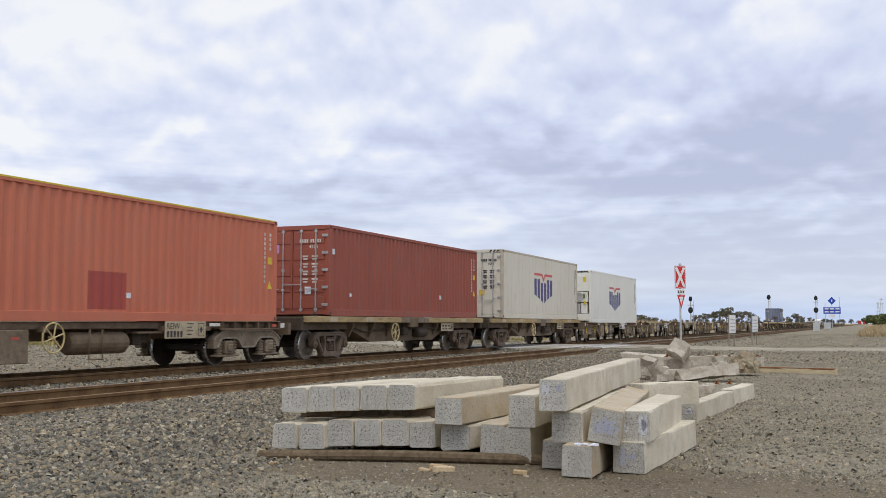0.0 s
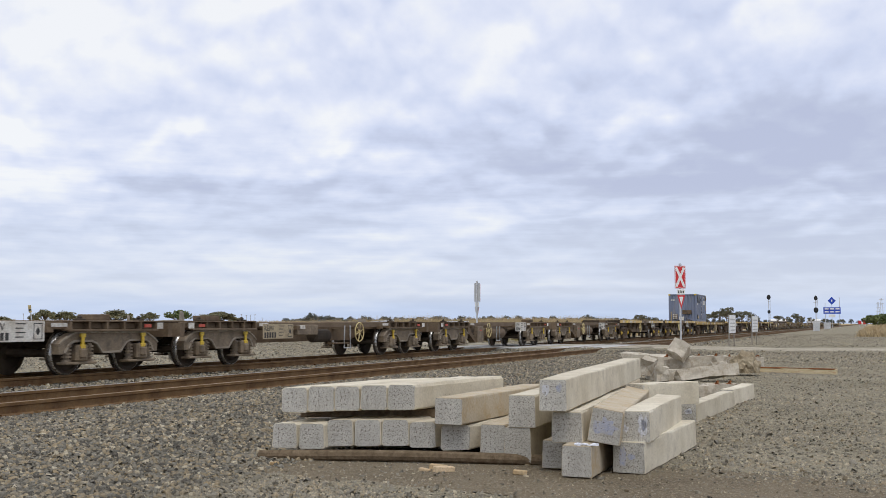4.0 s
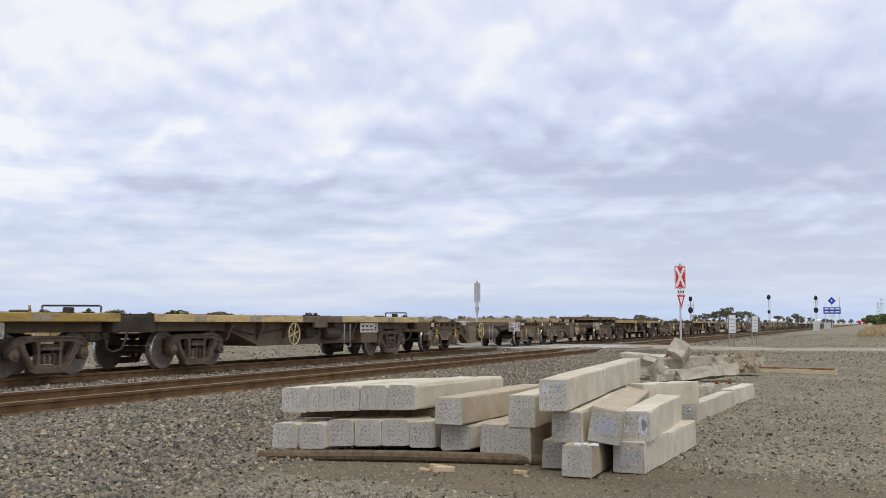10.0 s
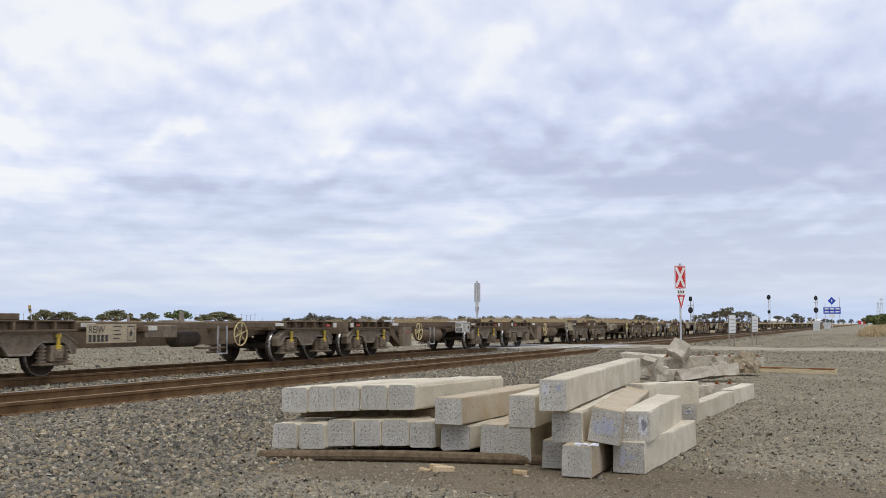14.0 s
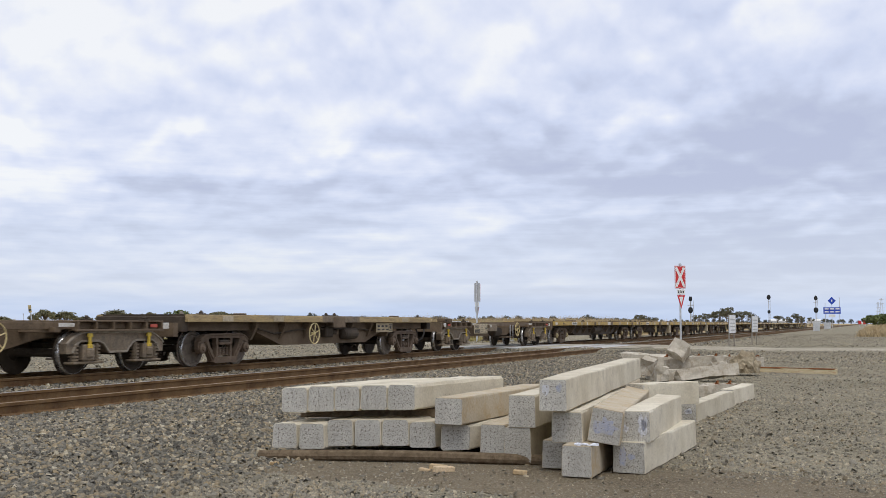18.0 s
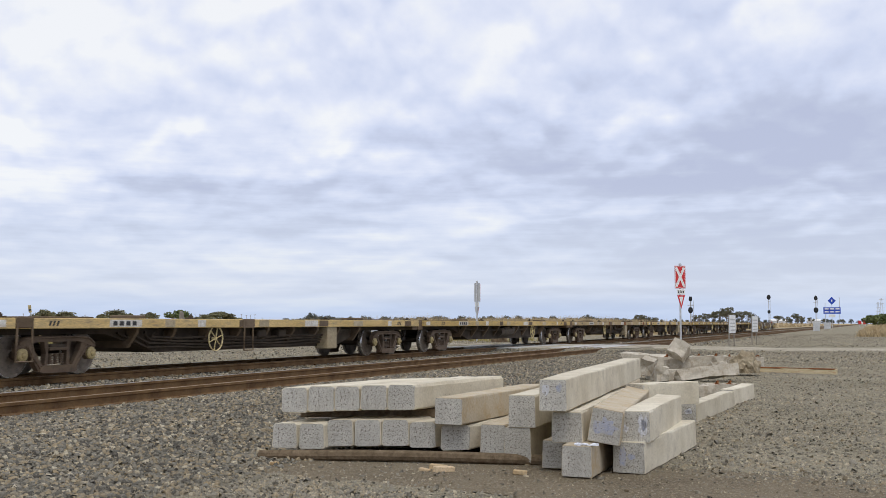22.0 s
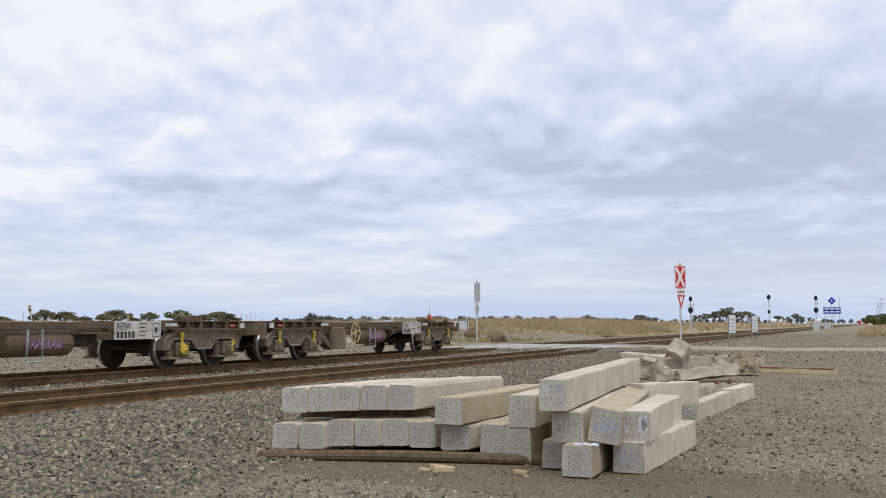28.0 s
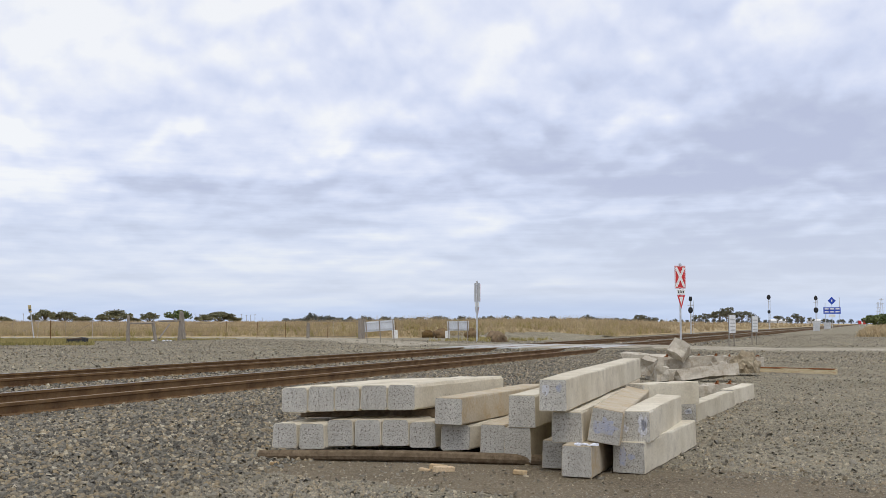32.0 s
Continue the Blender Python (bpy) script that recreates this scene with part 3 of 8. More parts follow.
def band(name, spine, half, lift, mat, label, category, kind="structure", rag=0.3):
    """A strip laid over the ground along a spine of (x, y), with uneven edges."""
    rng = np.random.default_rng(5)
    pts = []
    for (ax, ay), (bx, by) in zip(spine, spine[1:]):
        n = max(2, int(math.hypot(bx - ax, by - ay) / 0.4))
        pts += [(ax + (bx - ax) * k / n, ay + (by - ay) * k / n) for k in range(n)]
    pts.append(spine[-1])
    pts = np.array(pts)
    d = np.gradient(pts, axis=0)
    d /= np.linalg.norm(d, axis=1)[:, None]
    nrm = np.stack([-d[:, 1], d[:, 0]], 1)
    rows = []
    for k in np.linspace(-1, 1, 9):
        w = half * k + (rng.normal(0, rag, len(pts)) if abs(k) == 1 else 0)
        fade = 0.035 if abs(k) == 1 and rag > 0 else 0.0
        p = pts + nrm * (w[:, None] if hasattr(w, "shape") and w.shape else w)
        rows.append(np.concatenate([p, (ground_z(p[:, 0], p[:, 1]) + lift - fade)[:, None]], 1))
    verts = np.concatenate(rows)
    n = len(pts)
    i, j = np.meshgrid(np.arange(n - 1), np.arange(8))
    k = (j * n + i).ravel()
    return tagged(new(name, cloud_mesh(name, verts, np.stack([k, k + 1, k + n + 1, k + n], 1), mat)), label, category, kind=kind)


band("road", [(12, 56), (4, 51.5), (-3, 48.0), (-8.6, 46.6), (-9.0, 46.5)], 3.4, 0.012, "road", "pale gravel road leading up to the level crossing", "road")
band("road", [(-18.4, 46.5), (-20.2, 49.6), (-22.6, 53.6), (-27.0, 58.2), (-36.5, 68.2), (-42.5, 71.6), (-48.3, 72.4), (-55.9, 69.4), (-60.5, 67.4), (-68.0, 64.0)], 3.0, 0.02, "road", "pale dirt road running off behind the fence", "road")
band("pavement", [(-9.0, 46.5), (-10.1, 46.5)], 3.6, 0.016, "road", "worn gravel approach of the level crossing", "pavement", rag=0.0)
band("ground", [(6.5, 6.0), (1.0, 8.0), (-3.5, 9.3), (-5.6, 9.7)], 1.5, 0.007, "dirt", "bare brown dirt in front of the concrete bearers", "ground", rag=0.35)

# dark sheet below the shoulder stones; its colour stands for shade in the gaps
band("ground", [(-7.55, 4.0), (-7.55, 42.0)], 2.35, 0.006, "gap_shade", "dark sheet under the shoulder ballast, painting the shade in its gaps", "ground", rag=0.25)

# crossing panels between and beside the rails
LEVEL_CROSSING = thing("level_crossing", "pale concrete panels of the level crossing", "level crossing", kind="structure")
for cx, y0, y1 in ((FAR_TRACK, 42.0, 50.6), (NEAR_TRACK, 43.2, 50.6)):
    for lo, hi in ((cx - 1.75, cx - 0.84), (cx - 0.66, cx + 0.66), (cx + 0.84, cx + 1.75)):
        for k in range(3):
            a = y0 + (y1 - y0) * k / 3
            bm = bmesh.new()
            box(bm, (lo, a + 0.015, 0.10), (hi, a + (y1 - y0) / 3 - 0.015, RAIL_Z - 0.006), 0.012)
            part("panel", bm, "panel", LEVEL_CROSSING)
bm = bmesh.new()
box(bm, (-13.70, 42.4, 0.1), (-12.78, 50.6, 0.332), 0.01)
tagged(part("pavement", bm, "road"), "gravel infill between the two tracks at the crossing", "pavement", kind="structure")


def field_z(x, y):
    x, y = np.asarray(x, dtype=float), np.asarray(y, dtype=float)
    z = 0.23 + 0.05 * np.sin(x * 0.21 + 1.0) * np.sin(y * 0.17)
    mound = 0.85 * ease(y - field_edge(x), 0.5, 13.0) * ease(x, -20.5, -27.0) * (1 - ease(x, -46.0, -64.0)) * (1 - ease(y, 150, 240))
    return z + mound + 1.15 * ease(np.hypot(x, y), 88, 230) * (1 - ease(y, 70, 90) * ease(x, -50, -24))


def field_edge(x):
    x = np.asarray(x, dtype=float)
    return np.interp(x, [-3400.0, -70.0, -60.0, -55.0, -48.0, -41.0, -37.0, -33.0, -29.0, -25.0], [-1260.0, 68.0, 72.0, 74.5, 77.0, 76.5, 75.0, 81.0, 83.0, 84.0])


fx = -np.concatenate([np.arange(20.2, 60, 1.2), np.geomspace(60, 3400, 34)])
rows = []
for k in np.concatenate([[0, 0.6, 1.5], np.geomspace(3, 4200, 40)]):
    y = field_edge(fx) + k
    lift = field_z(fx, y) if k > 0.3 else np.full(len(fx), 0.12)
    rows.append(np.stack([fx, y, lift], 1))
verts = np.concatenate(rows)
n = len(fx)
i, j = np.meshgrid(np.arange(n - 1), np.arange(len(rows) - 1))
k = (j * n + i).ravel()
tagged(new("ground", cloud_mesh("ground", verts, np.stack([k, k + n, k + n + 1, k + 1], 1), "field")), "dry straw-coloured grass field reaching to the horizon", "field", kind="structure")

mx = np.arange(-34.0, -20.0, 0.4)
rows = []
for k in (-0.8, 0.0, 0.6, 1.5, 2.5, 3.5, 4.5, 5.5, 6.4):
    y = field_edge(mx) + k
    rows.append(np.stack([mx, y, np.where(k > 0.5, field_z(mx, y), 0.12) + 0.05 + 0.03 * np.sin(mx * 3.1 + k) - 0.25 * (k > 6)], 1))
verts = np.concatenate(rows)
n = len(mx)
i, j = np.meshgrid(np.arange(n - 1), np.arange(len(rows) - 1))
k = (j * n + i).ravel()
tagged(new("ground", cloud_mesh("ground", verts, np.stack([k, k + 1, k + n + 1, k + n], 1), "bed")), "bare grey gravel slope below the dry grass", "bank", kind="structure")

# a grassy bank on the camera's own side, far down the line
bx = np.concatenate([np.arange(-2.0, 14, 0.8), np.geomspace(14, 1400, 14)])
rows = []
for k in np.concatenate([[0, 2, 5, 10], np.geomspace(16, 4200, 26)]):
    y = 96.0 + k - 6 * ease(bx, 2, 14)
    rise = ease(k, 0, 10) * ease(bx, -2.0, 4.5)
    rows.append(np.stack([bx, y + 0 * bx, 0.18 + 0.9 * rise + 0.10 * np.sin(bx * 0.8)*rise], 1))
verts = np.concatenate(rows)
n = len(bx)
i, j = np.meshgrid(np.arange(n - 1), np.arange(len(rows) - 1))
k = (j * n + i).ravel()
tagged(new("ground", cloud_mesh("ground", verts, np.stack([k, k + 1, k + n + 1, k + n], 1), "field")), "dry grassy bank beside the line in the distance", "bank", kind="structure")


# ---- loose stone ----
CORNERS = np.array([(-1, -1, -1), (1, -1, -1), (1, 1, -1), (-1, 1, -1), (-1, -1, 1), (1, -1, 1), (1, 1, 1), (-1, 1, 1)], dtype=float)
SIDES = np.array([(0, 3, 2, 1), (4, 5, 6, 7), (0, 1, 5, 4), (1, 2, 6, 5), (2, 3, 7, 6), (3, 0, 4, 7)])


def stones(name, label, count, place, size, seed, mat="ballast", sink=0.25, flat=(0.45, 0.9), low=False):
    """count stones; place(rng, n) gives x and y; size gives the smallest and largest half length."""
    rng = np.random.default_rng(seed)
    x, y = place(rng, count)
    n = len(x)
    s = size[0] + (size[1] - size[0]) * rng.random(n) ** 1.8
    v = CORNERS[None] * (1 + 0.38 * rng.uniform(-1, 1, (n, 8, 3)))
    v = v * np.stack([s, s * rng.uniform(0.55, 1.0, n), s * rng.uniform(*flat, n)], 1)[:, None, :]
    q = rng.normal(size=(n, 4)) * (np.array([1.0, 0.22, 0.22, 1.0]) if low else np.array([1.0, 0.35, 0.35, 1.0]))
    q /= np.linalg.norm(q, axis=1)[:, None]
    w, a, b, c = q.T
    R = np.stack([1 - 2 * (b * b + c * c), 2 * (a * b - c * w), 2 * (a * c + b * w), 2 * (a * b + c * w), 1 - 2 * (a * a + c * c), 2 * (b * c - a * w), 2 * (a * c - b * w), 2 * (b * c + a * w), 1 - 2 * (a * a + b * b)], 1).reshape(n, 3, 3)
    v = np.einsum("nij,nkj->nki", R, v)
    z = ground_z(x, y) + s * (0.5 - sink)
    v += np.stack([x, y, z], 1)[:, None, :]
    if low:
        # four-sided chips with one peak
        v = np.concatenate([v[:, :4], v[:, 4:5] * 0.5 + v[:, 6:7] * 0.5], 1)
        f = (np.array([(0, 1, 4), (1, 2, 4), (2, 3, 4), (3, 0, 4)])[None] + (np.arange(n) * 5)[:, None, None]).reshape(-1, 3)
    else:
        f = (SIDES[None, 1:] + (np.arange(n) * 8)[:, None, None]).reshape(-1, 4)
    return tagged(new(name, cloud_mesh(name, v.reshape(-1, 3), f, mat)), label, "stones", kind="stuff")


def wedge(x0, x1, y0, y1, near=1.0):
    """Places spread over a rectangle of the plan, closer together towards the near end."""
    def place(rng, n):
        y = y0 + (y1 - y0) * rng.random(n) ** near
        return rng.uniform(x0, x1, n), y
    return place


def shoulder(rng, n):
    y = 5.0 + 37.0 * rng.random(n) ** 1.9
    x = -5.0 - 0.35 * (y - 5.0) ** 0.5 * rng.random(n) - 4.9 * rng.random(n)
    return np.maximum(x, -10.1), y


stones("ballast", "grey crushed-stone ballast on the track shoulder", 112000, shoulder, (0.010, 0.024), 1, sink=0.05)
stones("ballast", "grey crushed-stone ballast between the rails", 13000, wedge(-11.68, -10.32, 5, 43, 1.6), (0.013, 0.033), 2, sink=0.12)
stones("ballast", "grey crushed-stone ballast between the tracks", 20000, wedge(-14.66, -11.84, 8, 42, 1.5), (0.014, 0.035), 3, sink=0.12)
stones("ballast", "grey crushed-stone ballast of the far track", 9000, wedge(-18.4, -14.8, 10, 42, 1.4), (0.018, 0.044), 4)
stones("gravel", "grey gravel strip beyond the tracks", 60000, wedge(-46, -18.2, 14, 66, 1.1), (0.013, 0.042), 5, "gravel", sink=0.15, flat=(0.55, 1.0), low=True)
stones("ballast", "grey ballast of the line beyond the crossing", 6000, wedge(-18.6, -8.4, 51, 120, 1.7), (0.022, 0.055), 6)


def yard(rng, n):
    y = 7.0 + 38.0 * rng.random(n) ** 2.0
    x = -5.4 + (6.6 + 0.30 * y) * rng.random(n)
    keep = (np.abs(y - 9.7 - 0.36 * (x + 5.6) * -1.0) > 1.3) | (y > 9.6) | (rng.random(n) < 0.12)
    return x[keep], y[keep]


stones("gravel", "small grey-green gravel trodden into the dirt", 105000, yard, (0.008, 0.021), 7, "gravel", sink=0.15, flat=(0.55, 1.0), low=True)
def far_yard(rng, n):
    y = 34.0 + 90.0 * rng.random(n) ** 1.5
    x = -8.8 + (8.0 + 0.12 * y) * rng.random(n)
    keep = np.abs(y - 46.5 - 0.46 * np.maximum(x + 8.6, 0.0)) > 3.2 + 0.4 * rng.random(n)
    return x[keep], y[keep]


def front(rng, n):
    y = 6.6 + 3.4 * rng.random(n)
    return -7.0 + 9.0 * rng.random(n), y


stones("gravel", "grey gravel spread over the far end of the yard", 30000, far_yard, (0.013, 0.04), 9, "gravel", sink=0.2, flat=(0.5, 0.9), low=True)
stones("gravel", "fine grit and stone chips on the bare dirt", 12000, front, (0.005, 0.015), 10, "gravel", sink=0.1, flat=(0.7, 1.3), low=True)
stones("gravel", "loose light stones on the gravel", 1500, yard, (0.014, 0.032), 8, "gravel", sink=0.3)

# ---- the two tracks ----
rail_outline = [(-0.073, 0.0), (0.073, 0.0), (0.073, 0.012), (0.012, 0.032), (0.009, 0.115), (0.035, 0.130), (0.036, 0.166), (-0.036, 0.166), (-0.035, 0.130), (-0.009, 0.115), (-0.012, 0.032), (-0.073, 0.012)]


def track(cx, label):
    t = thing("track", label, "railway track", "railway tracks", "structure")
    for side in (-0.7525, 0.7525):
        bm = bmesh.new()
        prism(bm, [(cx + side + a, 0.170 + b) for a, b in rail_outline], 1, -10.0, 1500.0)
        rail = part("rail", bm, "rail", t, "rust-brown steel rail")
        bm = bmesh.new()
        box(bm, (cx + side - 0.030, -10.0, RAIL_Z - 0.006), (cx + side + (0.002 if side < 0 else 0.030), 1500.0, RAIL_Z + 0.001))
        part("running_surface", bm, "rail_top" if side < 0 else "rail_tan", rail, "worn bright running surface" if side < 0 else "dull tan running surface")
    return t


for cx, label in ((NEAR_TRACK, "straight railway track with rust-brown rails on ballast"), (FAR_TRACK, "straight railway track that carries the freight train")):
    t = track(cx, label)
    tie = bmesh.new()
    prism(tie, [(-1.28, 0.0), (1.28, 0.0), (1.24, 0.155), (0.5, 0.165), (0.4, 0.13), (-0.4, 0.13), (-0.5, 0.165), (-1.24, 0.155)], 1, -0.115, 0.115)
    me = mesh_of("sleeper", tie, "sleeper")
    clips = bmesh.new()
    y = 4.0
    while y < 140.0:
        if not 41.8 < y < 50.8:
            if y < 76.0:
                part("sleeper", me, None, t, m=pose(cx, y, 0.006))
            for side in (-0.7525, 0.7525):
                for e in (-0.105, 0.105):
                    box(clips, (cx + side + e - 0.035, y - 0.035, 0.165), (cx + side + e + 0.035, y + 0.035, 0.205))
        y += 0.62
    clip = part("rail_clip", clips, "rail", t, "rusty rail clips")
    clip["kind"] = "stuff"

# ---- the stack of concrete bearers ----
def bearer_body(w, h, length, chamfer=0.028, skew=0.0):
    """A bearer lying along +y with its lower face on z = 0, slightly narrower at the top."""
    bm = bmesh.new()
    c = chamfer
    prism(bm, [(-w / 2 + c * 0.6, 0), (w / 2 - c * 0.6, 0), (w / 2, c * 0.6), (w / 2 - 0.008, h - c), (w / 2 - c, h), (-w / 2 + c, h), (-w / 2 + 0.008, h - c), (-w / 2, c * 0.6)], 1, 0.0, length)
    rng = random.Random(int(w * 1000 + h * 777 + length * 91))
    for e in list(bm.edges):
        if abs(e.verts[0].co.y - e.verts[1].co.y) > 0.5:
            bmesh.ops.subdivide_edges(bm, edges=[e], cuts=5)
    bmesh.ops.triangulate(bm, faces=[f for f in bm.faces if len(f.verts) > 8 and abs(f.normal.y) < 0.5])
    for v in bm.verts:
        v.co += Vector((rng.uniform(-1, 1), 0, rng.uniform(-1, 1))) * 0.0055
        v.co.y += v.co.x * skew
    return bm


def bearer(x, y, z, turn, length, w, h, label, mat="concrete", roll=0.0, dive=0.0, wires=(4, 4), mark=None, skew=0.0):
    t = thing("concrete_bearer", label, "concrete bearer", "stacked concrete bearers", m=pose(x, y, z) @ pose(0, 0, 0, 0, 0, -turn) @ pose(0, 0, 0, dive, roll, 0))
    part("body", bearer_body(w, h, length, 0.028 if skew else 0.015, skew), mat, t)
    bm = bmesh.new()
    c = 0.026 if skew else 0.016
    prism(bm, [(-w / 2 + c, 0.004), (w / 2 - c, 0.004), (w / 2 - 0.005, c), (w / 2 - 0.010, h - c), (w / 2 - c, h - 0.006), (-w / 2 + c, h - 0.006), (-w / 2 + 0.010, h - c), (-w / 2 + 0.005, c)], 1, -0.006, 0.02)
    for v in bm.verts:
        v.co.y += v.co.x * skew
    end = part("sawn_end", bm, "cut", t, "sawn grey end with exposed aggregate")
    if wires:
        bm = bmesh.new()
        for i in range(wires[0]):
            for j in range(wires[1]):
                px = (i + 0.5) / wires[0] * (w - 0.08) - (w - 0.08) / 2
                pz = 0.04 + (j + 0.5) / wires[1] * (h - 0.08)
                px, pz = px + 0.006 * math.sin(i * 7.1 + j * 3.3 + w * 90), pz + 0.006 * math.cos(i * 2.9 + j * 5.7 + length * 9)
                rod(bm, (px, px * skew - 0.009, pz), (px, px * skew, pz), 0.0055 + 0.0015 * math.sin(i * 5 + j), n=6)
        part("wire_end", bm, "wire", end, "dark ends of the prestressing wires")["kind"] = "stuff"
    for kind, (x0, z0, x1, z1) in mark or ():
        bm = bmesh.new()
        rng = random.Random(int(x * 100 + z1 * 1000))
        ring = []
        for k in range(14):
            a, r = 2 * math.pi * k / 14, rng.uniform(0.55, 1.1)
            ring.append(((x0 + x1) / 2 + (x1 - x0) / 2 * r * math.cos(a), (z0 + z1) / 2 + (z1 - z0) / 2 * r * math.sin(a)))
        prism(bm, ring, 1, -0.0085, -0.003)
        part("paint_mark", bm, kind, end, "smeared blue paint mark" if kind == "blue_paint" else "white painted patch")
    return t


PLAIN = "pale grey concrete bearer stub in a stacked row"
BEARERS = [
    (-5.375, 9.246, 0.461, 9.0, 1.9, 0.224, 0.25),
    (-5.126, 9.347, 0.467, 9.0, 1.9, 0.228, 0.255),
    (-4.883, 9.445, 0.478, 9.0, 1.9, 0.219, 0.244),
    (-4.636, 9.545, 0.484, 9.0, 1.9, 0.228, 0.25),
    (-4.379, 9.65, 0.484, 9.0, 1.9, 0.238, 0.255),
    (-5.422, 9.145, 0.116, 9.0, 2.2, 0.212, 0.247),
    (-5.15, 9.202, 0.111, 9.0, 2.2, 0.216, 0.252),
    (-4.914, 9.351, 0.133, 9.0, 2.2, 0.226, 0.264),
    (-4.659, 9.454, 0.133, 9.0, 2.2, 0.226, 0.264),
    (-4.401, 9.559, 0.133, 9.0, 2.2, 0.231, 0.264),
    (-4.152, 9.662, 0.116, 9.0, 2.2, 0.231, 0.259),
    (-3.813, 9.693, 0.106, 9.0, 1.8, 0.248, 0.251),
    (-3.833, 9.556, 0.366, 1.7, 2.6, 0.295, 0.259),
    (-3.438, 9.741, 0.058, -1.0, 2.0, 0.266, 0.309),
    (-3.152, 9.643, 0.029, -3.7, 2.2, 0.268, 0.33),
    (-3.106, 9.636, 0.358, -3.7, 2.2, 0.273, 0.308),
    (-2.642, 9.105, 0.569, -5.3, 6.0, 0.254, 0.283),
    (-2.562, 9.269, 0.275, -6.1, 3.8, 0.282, 0.276),
    (-2.248, 9.343, 0.276, -6.9, 3.3, 0.29, 0.305),
    (-2.751, 9.483, 0.011, -3.7, 2.0, 0.221, 0.257),
    (-2.417, 9.057, 0.004, -1.0, 0.9, 0.277, 0.273),
    (-2.043, 9.469, 0.004, 2.2, 2.38, 0.296, 0.28),
    (-2.003, 9.551, 0.274, -2.4, 2.3, 0.284, 0.282),
    (-2.315, 14.607, 0.004, 2.7, 3.06, 0.204, 0.255),
    (-2.211, 17.822, -0.004, 4.2, 1.9, 0.239, 0.27),
]
for i, (x, y, z, turn, length, w, h) in enumerate(BEARERS):
    mat, roll, dive, wires, mark, label = "concrete", 0.0, 0.0, (4, 4), None, PLAIN
    if i < 5:
        label = "pale concrete bearer stub in the upper row of the stack"
    elif i < 12:
        label = "pale concrete bearer stub in the lower row of the stack"
    if i in (12, 13):
        mat, label = "concrete_tan", "concrete bearer with a tan-stained top lying across the stack"
    if i in (14, 15):
        label = "short concrete bearer standing out from the stack end"
    if i == 16:
        mark = [("white_paint", (-0.10, 0.12, -0.02, 0.26)), ("blue_paint", (0.02, 0.16, 0.09, 0.25))]
        mat, label = "concrete", "long six-metre concrete bearer on top of the pile"
    if i == 17:
        label = "concrete bearer carrying the long one on the pile"
    if i == 18:
        roll, mark, label = 9.0, [("blue_paint", (-0.12, 0.06, 0.12, 0.24))], "tilted concrete bearer with a blue-smeared end"
        mat = "concrete_tan"
    if i == 19:
        mat, label = "concrete_tan", "low brownish concrete bearer under the pile"
    if i == 20:
        mat, label = "concrete_tan", "short concrete bearer stub on the dirt"
    if i == 21:
        mark, label = [("blue_paint", (-0.09, 0.04, -0.02, 0.24)), ("blue_paint", (-0.02, 0.12, 0.06, 0.18))], "pale concrete bearer with blue marks on the ground"
    if i == 22:
        mark, label = [("white_paint", (0.02, 0.04, 0.12, 0.26)), ("white_paint", (-0.12, 0.08, -0.05, 0.16)), ("blue_paint", (0.05, 0.08, 0.11, 0.22))], "concrete bearer with chalked end resting on another"
    if i == 23:
        mark, label = [("white_paint", (-0.08, 0.10, 0.06, 0.20)), ("blue_paint", (-0.05, 0.12, 0.05, 0.18))], "concrete bearer lying alone on the gravel"
    if i == 24:
        label = "concrete bearer lying end to end with another"
    bearer(x, y, z, turn, length, w, h, label, mat, roll, dive, wires, mark, 0.60 if i < 12 else 0.0)

# one bearer crosses behind, held up by the pile
bearer(-2.62, 12.55, 0.36, 31.0, 1.0, 0.27, 0.27, "pale concrete bearer lying askew across the pile")
bearer(-3.05, 12.5, 0.02, 3.0, 2.2, 0.30, 0.34, "concrete bearer hidden in the middle of the pile", "concrete_tan")
bearer(-2.78, 12.45, 0.02, 3.0, 1.0, 0.28, 0.34, "concrete bearer low in the middle of the pile", "concrete_tan")
bearer(-3.02, 13.3, 0.30, -5.3, 1.6, 0.27, 0.27, "short concrete bearer propping the long one", "concrete_tan")

# timbers below and between the rows
bm = bmesh.new()
sweep(bm, [(-5.68 + 2.95 * k / 12, 9.10 + 0.72 * k / 12 - 0.14 * math.sin(k / 12 * math.pi), 0.035 + 0.04 * math.sin(k / 12 * math.pi)) for k in range(13)], 0.054, 10)
tagged(part("timber_skid", bm, "timber"), "long weathered timber skid under the bearers", "timber")
for k, (ya, xa) in enumerate(((1.45, 0.0), (0.35, 0.0))):
    bm = bmesh.new()
    d = Vector((math.cos(radians(-21)), -math.sin(radians(-21)), 0))
    s = Vector((math.sin(radians(9)), math.cos(radians(9)), 0)) * ya
    a = Vector((-5.50, 9.30, 0.425)) + s
    m = Matrix.Translation(a + d * 0.68) @ Matrix.Rotation(math.atan2(d.y, d.x), 4, "Z")
    box(bm, (-0.75, -0.05, -0.045), (0.75, 0.05, 0.045), 0.008, m)
    tagged(part("timber_packer", bm, "timber"), "rough timber packer between two rows of bearers", "timber")
